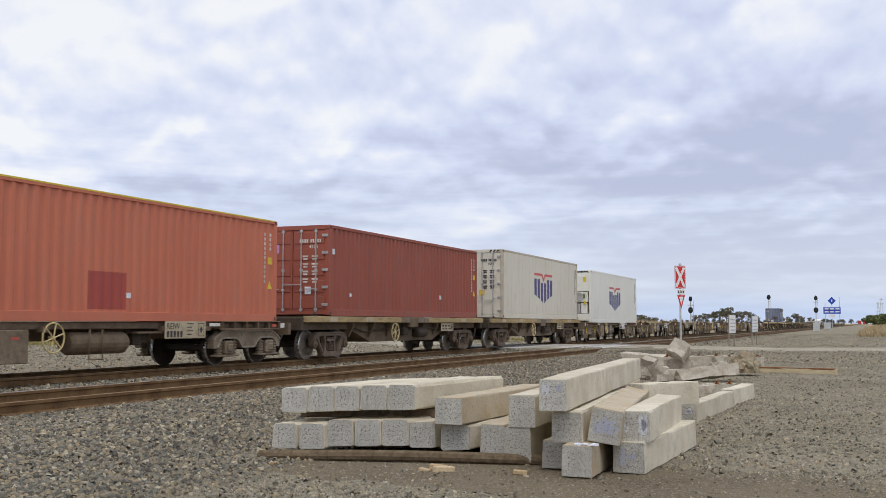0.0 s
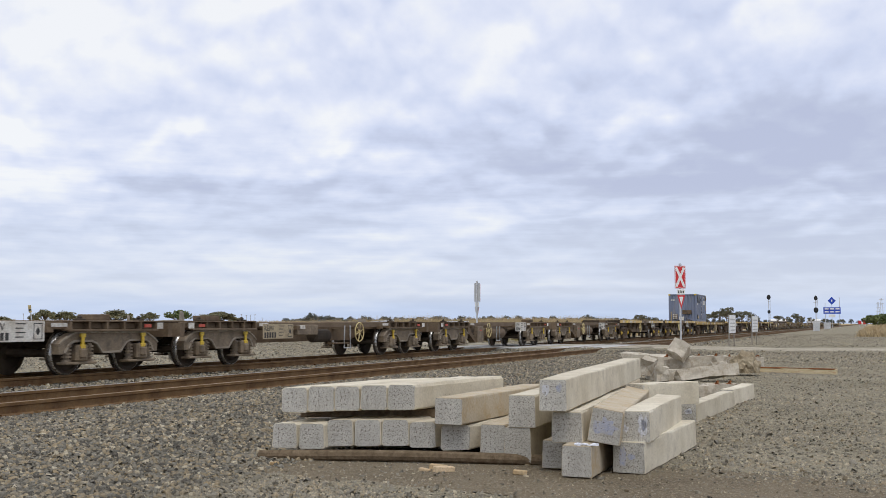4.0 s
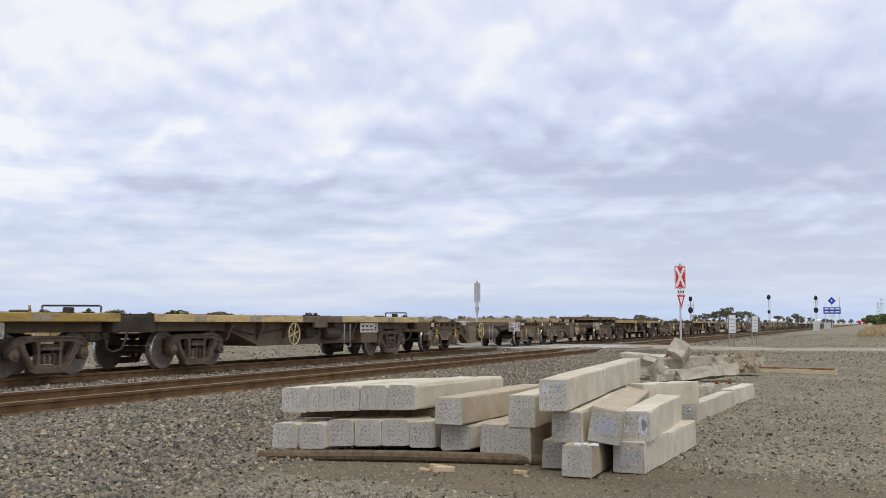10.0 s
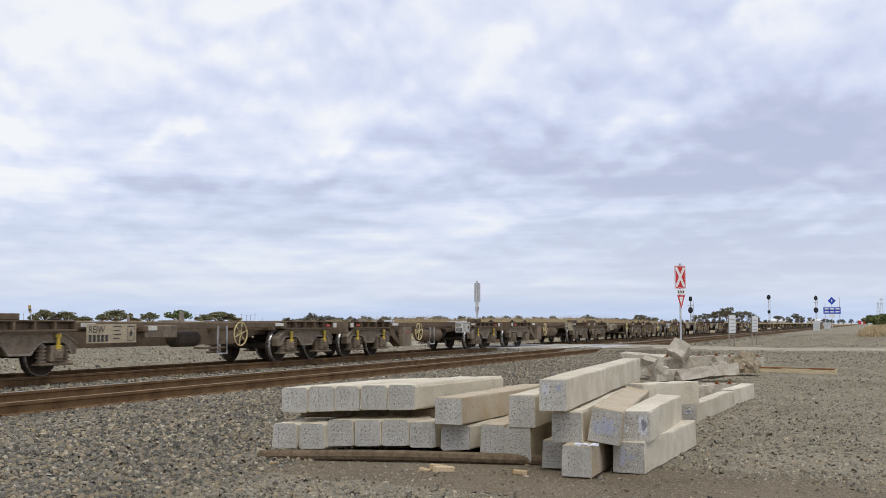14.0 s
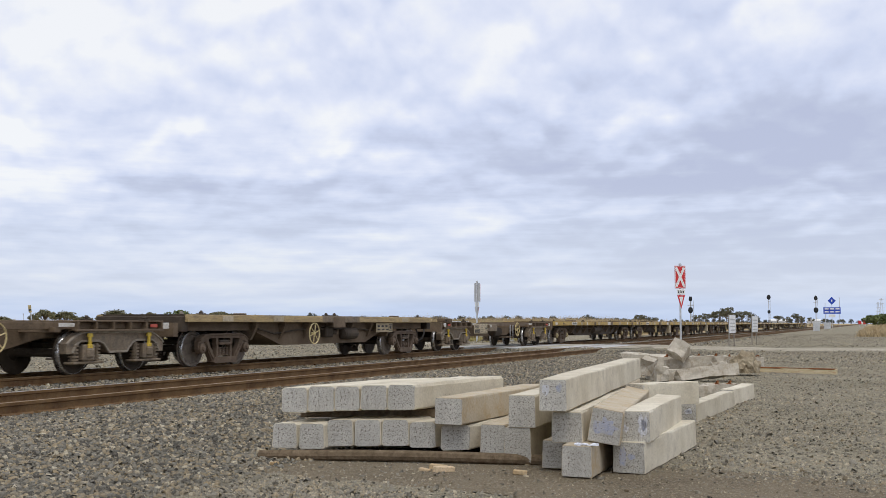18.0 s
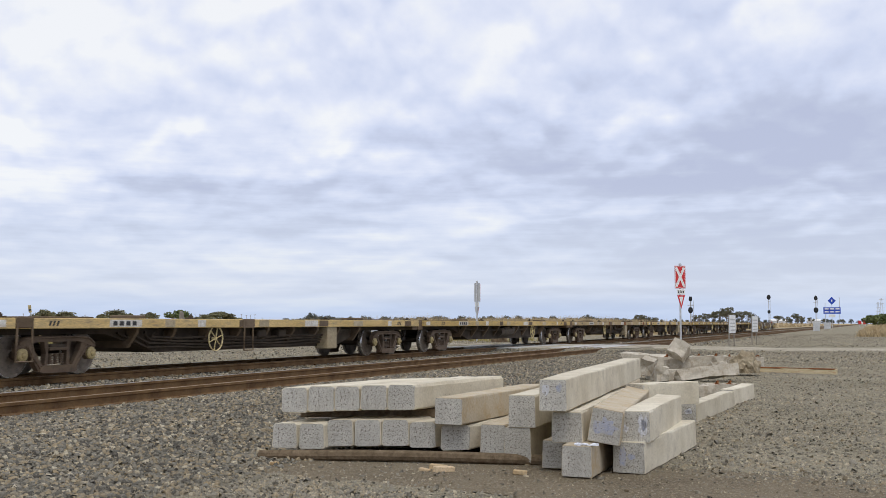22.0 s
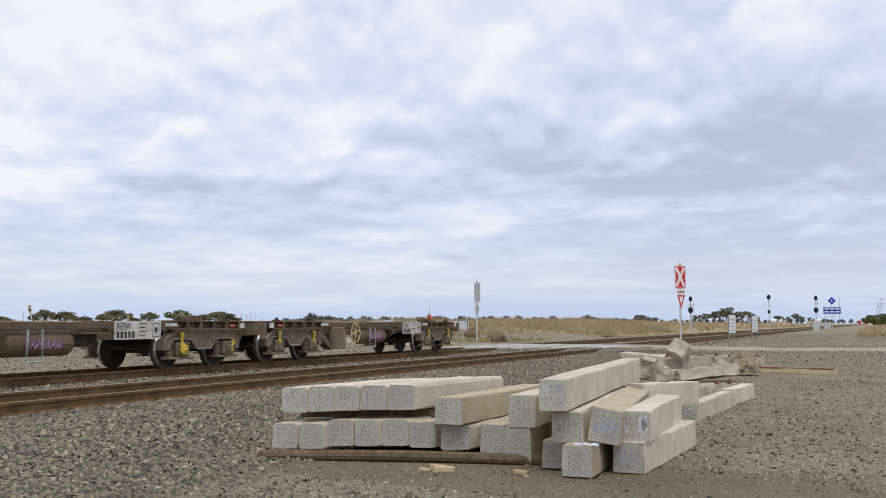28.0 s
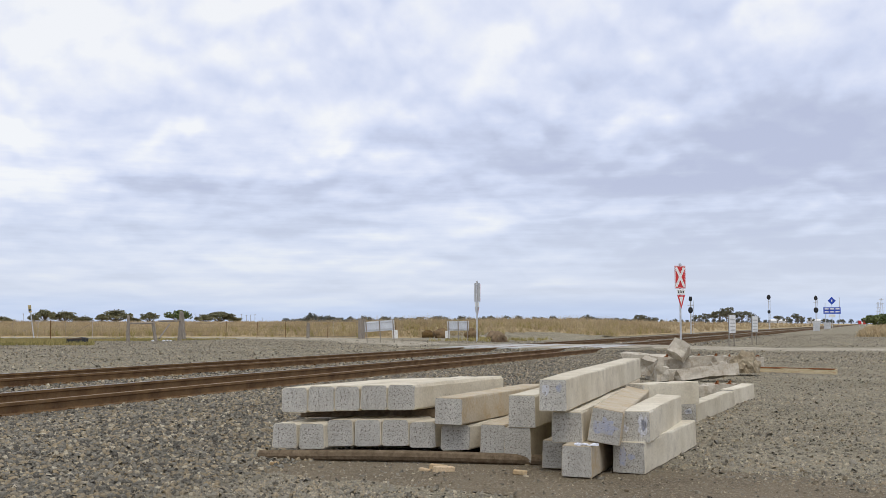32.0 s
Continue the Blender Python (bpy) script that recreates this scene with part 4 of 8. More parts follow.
for px, py, rz, s in ((-3.72, 9.02, 10, 1.0), (-3.60, 8.86, 50, 1.2), (-3.78, 8.84, -20, 0.7), (-2.93, 9.02, 15, 0.8), (-5.30, 8.75, 80, 0.6)):
    bm = bmesh.new()
    box(bm, (-0.08 * s, -0.035 * s, 0), (0.08 * s, 0.035 * s, 0.05 * s), 0.006)
    tagged(part("wood_scrap", bm, "chips", m=pose(px, py, 0.004, 0, 4, rz)), "broken pale wood scrap on the dirt", "wood scrap")
bm = bmesh.new()
rng = random.Random(4)
for k in range(14):
    box(bm, (-0.02, -0.014, 0), (0.03, 0.014, 0.012), m=pose(rng.uniform(-0.09, 0.09), rng.uniform(-0.04, 0.04), rng.uniform(0, 0.012), rng.uniform(-15, 15), rng.uniform(-15, 15), rng.uniform(0, 180)))
tagged(part("rag", bm, "paper", m=pose(-2.35, 9.12, 0.274)), "crumpled pale rag on the low bearer", "rag")
bm = bmesh.new()
for k in range(5):
    box(bm, (-0.03, -0.02, 0), (0.035, 0.02, 0.02), 0.004, m=pose(rng.uniform(-0.05, 0.05), rng.uniform(-0.02, 0.02), 0.0, rng.uniform(-25, 25), rng.uniform(-25, 25), rng.uniform(0, 180)))
tagged(part("litter", bm, "paper", m=pose(-6.20, 7.20, 0.03)), "scrap of blue and white litter on the ballast", "litter")


# ---- broken sleepers and rubble ----
def chunk(name, lx, ly, lz, seed, mat, label, m, category="concrete rubble", rough_end=True, group="broken concrete rubble"):
    """A broken lump: a beam with ragged ends."""
    rng = random.Random(seed)
    bm = bmesh.new()
    n = 6
    rings = []
    for k in range(n + 1):
        yy = -ly / 2 + ly * k / n
        j = 0.16 if (k in (0, n) and rough_end) else 0.05
        ring = []
        for a, b in ((-1, -1), (0, -1), (1, -1), (1, 0), (1, 1), (0, 1), (-1, 1), (-1, 0)):
            ring.append(bm.verts.new((a * lx / 2 * (1 + rng.uniform(-j, j)), yy + rng.uniform(-1, 1) * j * lx * 1.1, b * lz / 2 * (1 + rng.uniform(-j, j)))))
        rings.append(ring)
    for p, q in zip(rings, rings[1:]):
        for i in range(8):
            bm.faces.new((p[i], p[(i + 1) % 8], q[(i + 1) % 8], q[i]))
    for ring, s in ((rings[0], -1), (rings[-1], 1)):
        mid = bm.verts.new(sum((v.co for v in ring), Vector()) / 8 + Vector((0, s * lx * rng.uniform(-0.2, 0.25), 0)))
        for i in range(8):
            bm.faces.new((ring[i], ring[(i + 1) % 8], mid))
    # uneven broken faces between the lumps' larger planes
    bmesh.ops.subdivide_edges(bm, edges=bm.edges[:], cuts=2, use_grid_fill=True)
    o = Vector((seed * 1.7, seed * 0.9, 0))
    for v in bm.verts:
        v.co += Vector((noise.noise(v.co * 7 + o), noise.noise(v.co * 7 - o), noise.noise(v.co * 6 + o * 2))) * 0.022
    t = thing(name, label, category, group, m=m)
    part("body", bm, mat, t)
    return t


def rusty_ends(t, spots):
    for p in spots:
        bm = bmesh.new()
        sweep(bm, [(0, 0, 0), (0.04, 0.02, 0.05), (0.09, 0.02, 0.05), (0.11, 0, 0.0)], 0.016, 6)
        box(bm, (-0.05, -0.05, -0.03), (0.13, 0.05, 0.0), 0.006)
        part("rail_clip", bm, "rust", t, "rusty steel rail clip", m=pose(*p))


chunk("concrete_rubble", 0.42, 0.46, 0.36, 3, "rubble", "tilted broken concrete block on top of the rubble", pose(-4.26, 25.48, 0.71, 0, 0, -7.8) @ pose(0, 0, 0, -25, 28, 0))
chunk("concrete_rubble", 0.34, 1.35, 0.26, 4, "rubble", "long broken sleeper half lying across the rubble", pose(-3.43, 24.13, 0.25, 0, 0, -63.8) @ pose(0, 0, 0, 6, -12, 0))
rusty_ends(chunk("concrete_rubble", 0.3, 1.35, 0.26, 5, "rubble", "broken sleeper slab in the rubble heap", pose(-5.22, 26.74, 0.44, 0, 0, -92.8) @ pose(0, 0, 0, -4, 8, 0)), ((0.0, 0.45, 0.13),))
chunk("concrete_rubble", 0.3, 0.42, 0.34, 6, "rubble", "small dark broken concrete lump", pose(-4.81, 24.53, 0.37, 0, 0, 2.2) @ pose(0, 0, 0, 10, 15, 0))
chunk("concrete_rubble", 0.28, 0.36, 0.32, 7, "rubble", "broken sleeper end with bolt holes", pose(-4.36, 23.75, 0.22, 0, 0, 17.2) @ pose(0, 0, 0, 0, 0, 0))
chunk("concrete_rubble", 0.36, 1.1, 0.28, 8, "rubble", "broken sleeper slab under the tilted block", pose(-4.06, 25.81, 0.37, 0, 0, -79.8) @ pose(0, 0, 0, 4, -8, 0))
chunk("concrete_rubble", 0.5, 1.3, 0.34, 9, "rubble", "broken concrete slab at the foot of the heap", pose(-4.25, 25.10, 0.10, 0, 0, -62.8) @ pose(0, 0, 0, 0, 0, 0))
chunk("concrete_rubble", 0.5, 1.2, 0.36, 10, "rubble", "broken concrete slab low in the heap", pose(-5.01, 26.32, 0.03, 0, 0, -77.8) @ pose(0, 0, 0, 0, 0, 0))
rusty_ends(chunk("concrete_rubble", 0.28, 1, 0.28, 11, "rubble", "old concrete sleeper piece with rusty clips", pose(-4.19, 29.87, 0.31, 0, 0, -59.8) @ pose(0, 0, 0, 0, 0, 0)), ((0, -0.3, 0.15), (0, 0.2, 0.15)))
rusty_ends(chunk("concrete_rubble", 0.28, 0.8, 0.26, 12, "rubble", "old concrete sleeper piece beside the heap", pose(-3.88, 31.08, 0.27, 0, 0, -73.8) @ pose(0, 0, 0, 0, 0, 0)), ((0, 0.1, 0.14),))
rusty_ends(chunk("concrete_rubble", 0.26, 0.36, 0.28, 13, "rubble", "broken sleeper end with a rusty fitting", pose(-3.03, 31.43, 0.24, 0, 0, -27.8) @ pose(0, 0, 0, 0, 0, 0)), ((-0.03, -0.02, 0.15),))
chunk("concrete_rubble", 0.3, 0.42, 0.24, 14, "rubble", "dark broken sleeper piece on the gravel", pose(-3.03, 19.97, 0.08, 0, 0, -59.8) @ pose(0, 0, 0, 0, 0, 0))
rusty_ends(chunk("concrete_rubble", 0.3, 0.62, 0.22, 15, "rubble", "broken sleeper piece with rusty clips on the gravel", pose(-2.71, 20.97, 0.07, 0, 0, -63.8) @ pose(0, 0, 0, 0, 0, 0)), ((0, -0.1, 0.12), (0, 0.15, 0.12)))

# a heap of soil and broken stone
bm = bmesh.new()
bmesh.ops.create_icosphere(bm, subdivisions=4, radius=1.0)
for v in bm.verts:
    k = noise.fractal(v.co * 2.2, 0.8, 2.0, 5)
    v.co = Vector((v.co.x * 0.34, v.co.y * 0.34, max(v.co.z, -0.25) * 0.40)) * (1 + 0.28 * k)
tagged(part("earth_mound", bm, "soil", m=pose(-2.86, 26.63, 0.26)), "lumpy mound of brown soil and broken stone", "earth mound")
bm = bmesh.new()
box(bm, (-1.03, -0.07, 0.0), (1.03, 0.07, 0.15), 0.012)
pole = thing("timber_beam", "long pale timber beam with rust-stained top on gravel", "timber beam", m=pose(-1.79, 28.25, 0.07, 0, 0, -13.5))
part("beam", bm, "pole_timber", pole)
bm = bmesh.new()
box(bm, (-1.03, -0.075, 0.125), (-0.35, 0.06, 0.157), 0.004)
box(bm, (-0.36, -0.0745, 0.14), (0.42, 0.05, 0.155), 0.004)
box(bm, (0.40, -0.074, 0.125), (1.0, 0.05, 0.157), 0.004)
part("strap", bm, "rust", pole, "rusty steel strap along the beam")
# ---- the freight train: wagons, built with y along the train, +x towards the yard, z = 0 on the rail ----
# shared meshes of the running gear
WHEEL = bmesh.new()
lathe(WHEEL, [(0.05, 0.09), (0.09, 0.09), (0.10, 0.055), (0.17, 0.035), (0.31, 0.03), (0.345, 0.065), (0.412, 0.065), (0.408, -0.03), (0.455, -0.045), (0.455, -0.065), (0.35, -0.065), (0.16, -0.03), (0.10, -0.07), (0.05, -0.07)], Matrix.Rotation(radians(90), 4, "Y"), 32)
WHEEL = mesh_of("wheel", WHEEL, "wheel")
TREAD = bmesh.new()
lathe(TREAD, [(0.408, 0.066), (0.417, 0.066), (0.430, -0.034), (0.40, -0.034), (0.408, 0.066)], Matrix.Rotation(radians(90), 4, "Y"), 32, caps=False)
TREAD = mesh_of("tread", TREAD, "tread")
for p in TREAD.polygons:
    p.use_smooth = True
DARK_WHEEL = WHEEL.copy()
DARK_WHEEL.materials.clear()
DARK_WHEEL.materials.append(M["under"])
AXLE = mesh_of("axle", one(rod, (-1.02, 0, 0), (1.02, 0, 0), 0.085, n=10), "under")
COIL = bmesh.new()
for k in range(5):
    bmesh.ops.create_cone(COIL, cap_ends=True, segments=10, radius1=0.062, radius2=0.062, depth=0.024, matrix=Matrix.Translation((0, 0, 0.02 + k * 0.042)))
rod(COIL, (0, 0, 0.0), (0, 0, 0.2), 0.035, n=8)
COIL = mesh_of("spring", COIL, "bogie")
CAP = bmesh.new()
lathe(CAP, [(0.125, 0.0), (0.125, 0.045), (0.10, 0.06), (0.06, 0.065), (0.05, 0.09), (0.02, 0.10)], Matrix.Rotation(radians(90), 4, "Y"), 12)
CAPS = {k: mesh_of("bearing_cap", CAP.copy(), k) for k in ("bogie", "yellow", "cap_ochre")}
CAP.free()

COIL_A = bmesh.new()
for k in range(5):
    bmesh.ops.create_cone(COIL_A, cap_ends=True, segments=12, radius1=0.098, radius2=0.098, depth=0.036, matrix=Matrix.Translation((0, 0, 0.03 + k * 0.068)))
rod(COIL_A, (0, 0, 0.0), (0, 0, 0.36), 0.06, n=8)
COIL_A = mesh_of("spring", COIL_A, "bogie_grey")

FRAME_B = bmesh.new()
# cast side frame: a top chord, end arms over the bearings, two struts down to the spring seat, open windows between
prism(FRAME_B, [(-1.05, 0.56), (-0.98, 0.68), (-0.84, 0.75), (-0.62, 0.775), (0.62, 0.775), (0.84, 0.75), (0.98, 0.68), (1.05, 0.56), (0.94, 0.565), (0.76, 0.61), (0.58, 0.665), (-0.58, 0.665), (-0.76, 0.61), (-0.94, 0.565)], 0, 0.95, 1.09)
for s in (-1, 1):
    prism(FRAME_B, [(s * 0.84, 0.63), (s * 0.66, 0.66), (s * 0.60, 0.50), (s * 0.44, 0.28), (s * 0.36, 0.16), (s * 0.50, 0.13), (s * 0.60, 0.26), (s * 0.74, 0.46)], 0, 0.955, 1.08)
    prism(FRAME_B, [(s * 0.36, 0.68), (s * 0.25, 0.68), (s * 0.25, 0.18), (s * 0.34, 0.18), (s * 0.31, 0.44)], 0, 0.955, 1.075)
    prism(FRAME_B, [(s * 1.06, 0.58), (s * 0.76, 0.60), (s * 0.77, 0.40), (s * 0.84, 0.31), (s * 0.98, 0.31), (s * 1.05, 0.40)], 0, 0.965, 1.06)
    sweep(FRAME_B, [(1.09, s * 1.0, 0.62), (1.095, s * 0.86, 0.715), (1.095, s * 0.62, 0.745), (1.095, 0, 0.75)], 0.024, 5)
    sweep(FRAME_B, [(1.082, s * 0.78, 0.58), (1.088, s * 0.62, 0.36), (1.088, s * 0.44, 0.16)], 0.024, 5)
prism(FRAME_B, [(-0.50, 0.11), (-0.40, 0.075), (0.40, 0.075), (0.50, 0.11), (0.44, 0.22), (-0.44, 0.22)], 0, 0.92, 1.12)
box(FRAME_B, (1.0, -0.25, 0.50), (1.11, 0.25, 0.56), 0.012)
FRAME_B = mesh_of("side_frame", FRAME_B, "bogie")
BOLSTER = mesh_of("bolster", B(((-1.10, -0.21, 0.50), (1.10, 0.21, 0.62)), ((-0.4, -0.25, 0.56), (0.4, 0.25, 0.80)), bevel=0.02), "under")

FRAME_A = bmesh.new()
# winged cast frame: flat-topped, open over the axle boxes, the middle dips between the springs, blunt ends
lower = [(1.10, 0.65), (0.58, 0.65), (0.44, 0.60), (0.27, 0.42)]
prism(FRAME_A, [(-1.48, 0.42), (-1.50, 0.62), (-1.40, 0.70), (-1.16, 0.82), (-1.02, 0.85), (1.02, 0.85), (1.16, 0.82), (1.40, 0.70), (1.50, 0.62), (1.48, 0.42), (1.32, 0.42), (1.24, 0.58), *lower, *[(-a, b) for a, b in lower[::-1]], (-1.24, 0.58), (-1.32, 0.42)], 0, 0.95, 1.14)
FRAME_A = mesh_of("side_frame", FRAME_A, "bogie_grey")
RIB_A = bmesh.new()
for edge in ([(-1.49, 0.61), (-1.39, 0.69), (-1.16, 0.805), (-1.02, 0.835), (1.02, 0.835), (1.16, 0.805), (1.39, 0.69), (1.49, 0.61)], [(-1.33, 0.44), (-1.25, 0.59), (-1.10, 0.665), (-0.58, 0.665), (-0.44, 0.615), (-0.27, 0.435), (0.27, 0.435), (0.44, 0.615), (0.58, 0.665), (1.10, 0.665), (1.25, 0.59), (1.33, 0.44)]):
    sweep(RIB_A, [(1.145, a, b) for a, b in edge], 0.026, 5)
RIB_A = mesh_of("flange", RIB_A, "flange")
BOX_A = mesh_of("axle_box", B(((0.98, -0.17, 0.27), (1.22, 0.17, 0.60)), ((1.20, -0.10, 0.33), (1.26, 0.10, 0.53)), bevel=0.035), "bogie_grey")
SHELF_A = mesh_of("spring_seat", B(((0.95, -0.44, 0.215), (1.20, 0.44, 0.265)), bevel=0.012), "bogie_grey")
DAMPER = mesh_of("damper", B(((1.165, -0.07, 0.62), (1.215, 0.07, 0.70)), ((1.165, -0.07, 0.40), (1.215, 0.07, 0.48)), ((1.17, -0.04, 0.46), (1.21, 0.04, 0.64)), bevel=0.01), "yellow")


def running_gear(bogie, mesh_frame, kind):
    for s in (0.0, 180.0):
        f = part("side_frame", mesh_frame, None, bogie, m=pose(0, 0, 0, 0, 0, s))
    for y in (-0.915, 0.915):
        part("axle", AXLE, None, bogie, m=pose(0, y, 0.425))
        for s in (0.0, 180.0):
            part("wheel", WHEEL if kind == "B" else DARK_WHEEL, None, bogie, m=pose(0.75 if s == 0 else -0.75, y, 0.425, 0, 0, s))
            part("tread", TREAD, None, bogie, "polished steel tread", m=pose(0.75 if s == 0 else -0.75, y, 0.425, 0, 0, s))


def bogie_plain(wagon, y, caps):
    b = part("bogie", BOLSTER, None, wagon, m=pose(0, y, 0))
    running_gear(b, FRAME_B, "B")
    for s in (0.0, 180.0):
        sx = 1 if s == 0 else -1
        for e in (-0.14, 0.0, 0.14):
            part("spring", COIL, None, b, m=pose(sx * 1.02, e, 0.24))
    for e in (-0.915, 0.915):
        part("bearing_cap", CAPS[caps], None, b, "" if caps == "bogie" else "yellow bearing cap", m=pose(1.06, e, 0.43))
    return b


def bogie_heavy(wagon, y, bright):
    b = part("bogie", BOLSTER, None, wagon, m=pose(0, y, 0))
    running_gear(b, FRAME_A, "A")
    part("flange", RIB_A, None, b, "pale raised edge of the casting")
    for s in (0.0, 180.0):
        for e in (-0.915, 0.915):
            turn = pose(0, 0, 0, 0, 0, s) @ pose(0, e, 0)
            part("axle_box", BOX_A, None, b, m=turn)
            part("spring_seat", SHELF_A, None, b, m=turn)
            for k in (-0.29, 0.29):
                part("spring", COIL_A, None, b, m=turn @ pose(1.08, k * 1.07, 0.265, 0, 0, 0))
            if s == 0.0 and bright == 2 and e < 0:
                part("bearing_cap", CAPS["yellow"], None, b, "yellow bearing cap", m=turn @ pose(1.25, 0, 0.43))
            if s == 0.0 and bright:
                part("damper", DAMPER, None, b, "bright yellow damper", m=turn @ (pose(0.02, 0, 0.12) if e < 0 or bright == 1 else pose(0.02, -0.1, 0.0, -28, 0, 0)))
    return b


def hand_wheel(wagon, y, z, x=1.24, r=0.285):
    bm = bmesh.new()
    n = 6
    rings = []
    for k in range(20):
        a = 2 * math.pi * k / 20
        rings.append([bm.verts.new(((0.016 * math.sin(c)), (r + 0.016 * math.cos(c)) * math.cos(a), (r + 0.016 * math.cos(c)) * math.sin(a))) for c in [2 * math.pi * i / n for i in range(n)]])
    for k in range(20):
        a, b = rings[k], rings[(k + 1) % 20]
        for i in range(n):
            bm.faces.new((a[i], a[(i + 1) % n], b[(i + 1) % n], b[i]))
    rod(bm, (-0.10, 0, 0), (0.02, 0, 0), 0.035, n=8)
    rim = part("hand_wheel", bm, "wheel_yellow", wagon, "cream-yellow spoked brake hand wheel", m=pose(x, y, z))
    for k in range(6):
        part("spoke", SPOKE, None, rim, m=pose(0, 0, 0, 60 * k + 17, 0, 0))


SPOKE = mesh_of("spoke", one(rod, (0, 0.02, 0), (0, 0.28, 0), 0.013, n=5), "wheel_yellow")


def coupler(wagon, y, s):
    bm = B(((-0.10, min(y, y + s * 0.62), 0.66), (0.10, max(y, y + s * 0.62), 0.90)), ((-0.16, min(y + s * 0.5, y + s * 0.66), 0.62), (0.14, max(y + s * 0.5, y + s * 0.66), 0.94)), bevel=0.02)
    part("coupler", bm, "under", wagon, "dark automatic coupler")
    bm = bmesh.new()
    sweep(bm, [(0.62, y + s * 0.06, 0.86), (0.66, y + s * 0.16, 0.66), (0.62, y + s * 0.26, 0.46), (0.5, y + s * 0.38, 0.40), (0.42, y + s * 0.50, 0.48), (0.4, y + s * 0.56, 0.66)], 0.028, 6)
    part("brake_hose", bm, "hose", wagon, "looped black brake hose")


def side_plate(wagon, y0, y1, z0, z1, mat, text, x=1.235, symbol=True):
    p = part("name_plate", B(((x - 0.012, y0, z0), (x, y1, z1)), bevel=0.003), mat, wagon, "dirty white stencilled plate")
    if text:
        me = writing(text, (z1 - z0) * 0.52, "ink")
        part("lettering", me, None, p, "black stencilled class letters", m=Matrix.Translation((x + 0.001, y0 + 0.05, z1 - (z1 - z0) * 0.46)) @ ON_SIDE)
        w = (y1 - y0) * 0.40
        for k in range(5):
            part("number_bar", B(((x, y0 + 0.06 + k * w / 5, z0 + 0.03), (x + 0.003, y0 + 0.06 + (k + 0.68) * w / 5, z0 + (z1 - z0) * 0.44))), "ink", p)
        for k in range(4):
            zz = z1 - 0.05 - k * (z1 - z0 - 0.06) / 4
            part("number_bar", B(((x, y0 + (y1 - y0) * 0.52, zz - 0.012), (x + 0.003, y0 + (y1 - y0) * (0.68 - 0.03 * (k % 2)), zz + 0.008))), "ink", p)
    if symbol:
        c, h = y1 - 0.17, (z1 - z0) / 2
        bm = bmesh.new()
        zc = (z0 + z1) / 2
        for a, b in (((c - 0.11, zc - h + 0.04), (c - 0.095, zc + h - 0.04)), ((c + 0.095, zc - h + 0.04), (c + 0.11, zc + h - 0.04)), ((c - 0.095, zc - h + 0.04), (c + 0.095, zc - h + 0.055)), ((c - 0.095, zc + h - 0.055), (c + 0.095, zc + h - 0.04))):
            box(bm, (x, a[0], a[1]), (x + 0.003, b[0], b[1]))
        prism(bm, [(c - 0.06, zc), (c, zc - 0.08), (c + 0.06, zc), (c, zc + 0.08)], 0, x, x + 0.003)
        part("symbol", bm, "ink", p, "black framed diamond symbol")


def patches(wagon, x, z0, z1, spots, mat="plate"):
    for y0, w in spots:
        part("label_patch", B(((x - 0.004, y0, z0 + 0.018), (x + 0.004, y0 + w, z1 - 0.018))), mat, wagon, "faded painted label patch")


def lock(wagon, y, z, x=1.1):
    bm = bmesh.new()
    box(bm, (x - 0.09, y - 0.09, z), (x + 0.09, y + 0.09, z + 0.035), 0.008)
    box(bm, (x - 0.04, y - 0.05, z + 0.035), (x + 0.04, y + 0.05, z + 0.075), 0.015)
    rod(bm, (x, y, z + 0.075), (x, y, z + 0.10), 0.04, 0.02, n=8)
    part("twist_lock", bm, "under", wagon)


def stirrup(wagon, y, x, top, bottom, mat="zinc"):
    bm = bmesh.new()
    sweep(bm, [(x, y - 0.18, top), (x, y - 0.19, (top + bottom) / 2), (x, y - 0.2, bottom), (x, y + 0.2, bottom), (x, y + 0.19, (top + bottom) / 2), (x, y + 0.18, top)], 0.022, 6)
    part("step", bm, mat, wagon, "bent steel foot step")


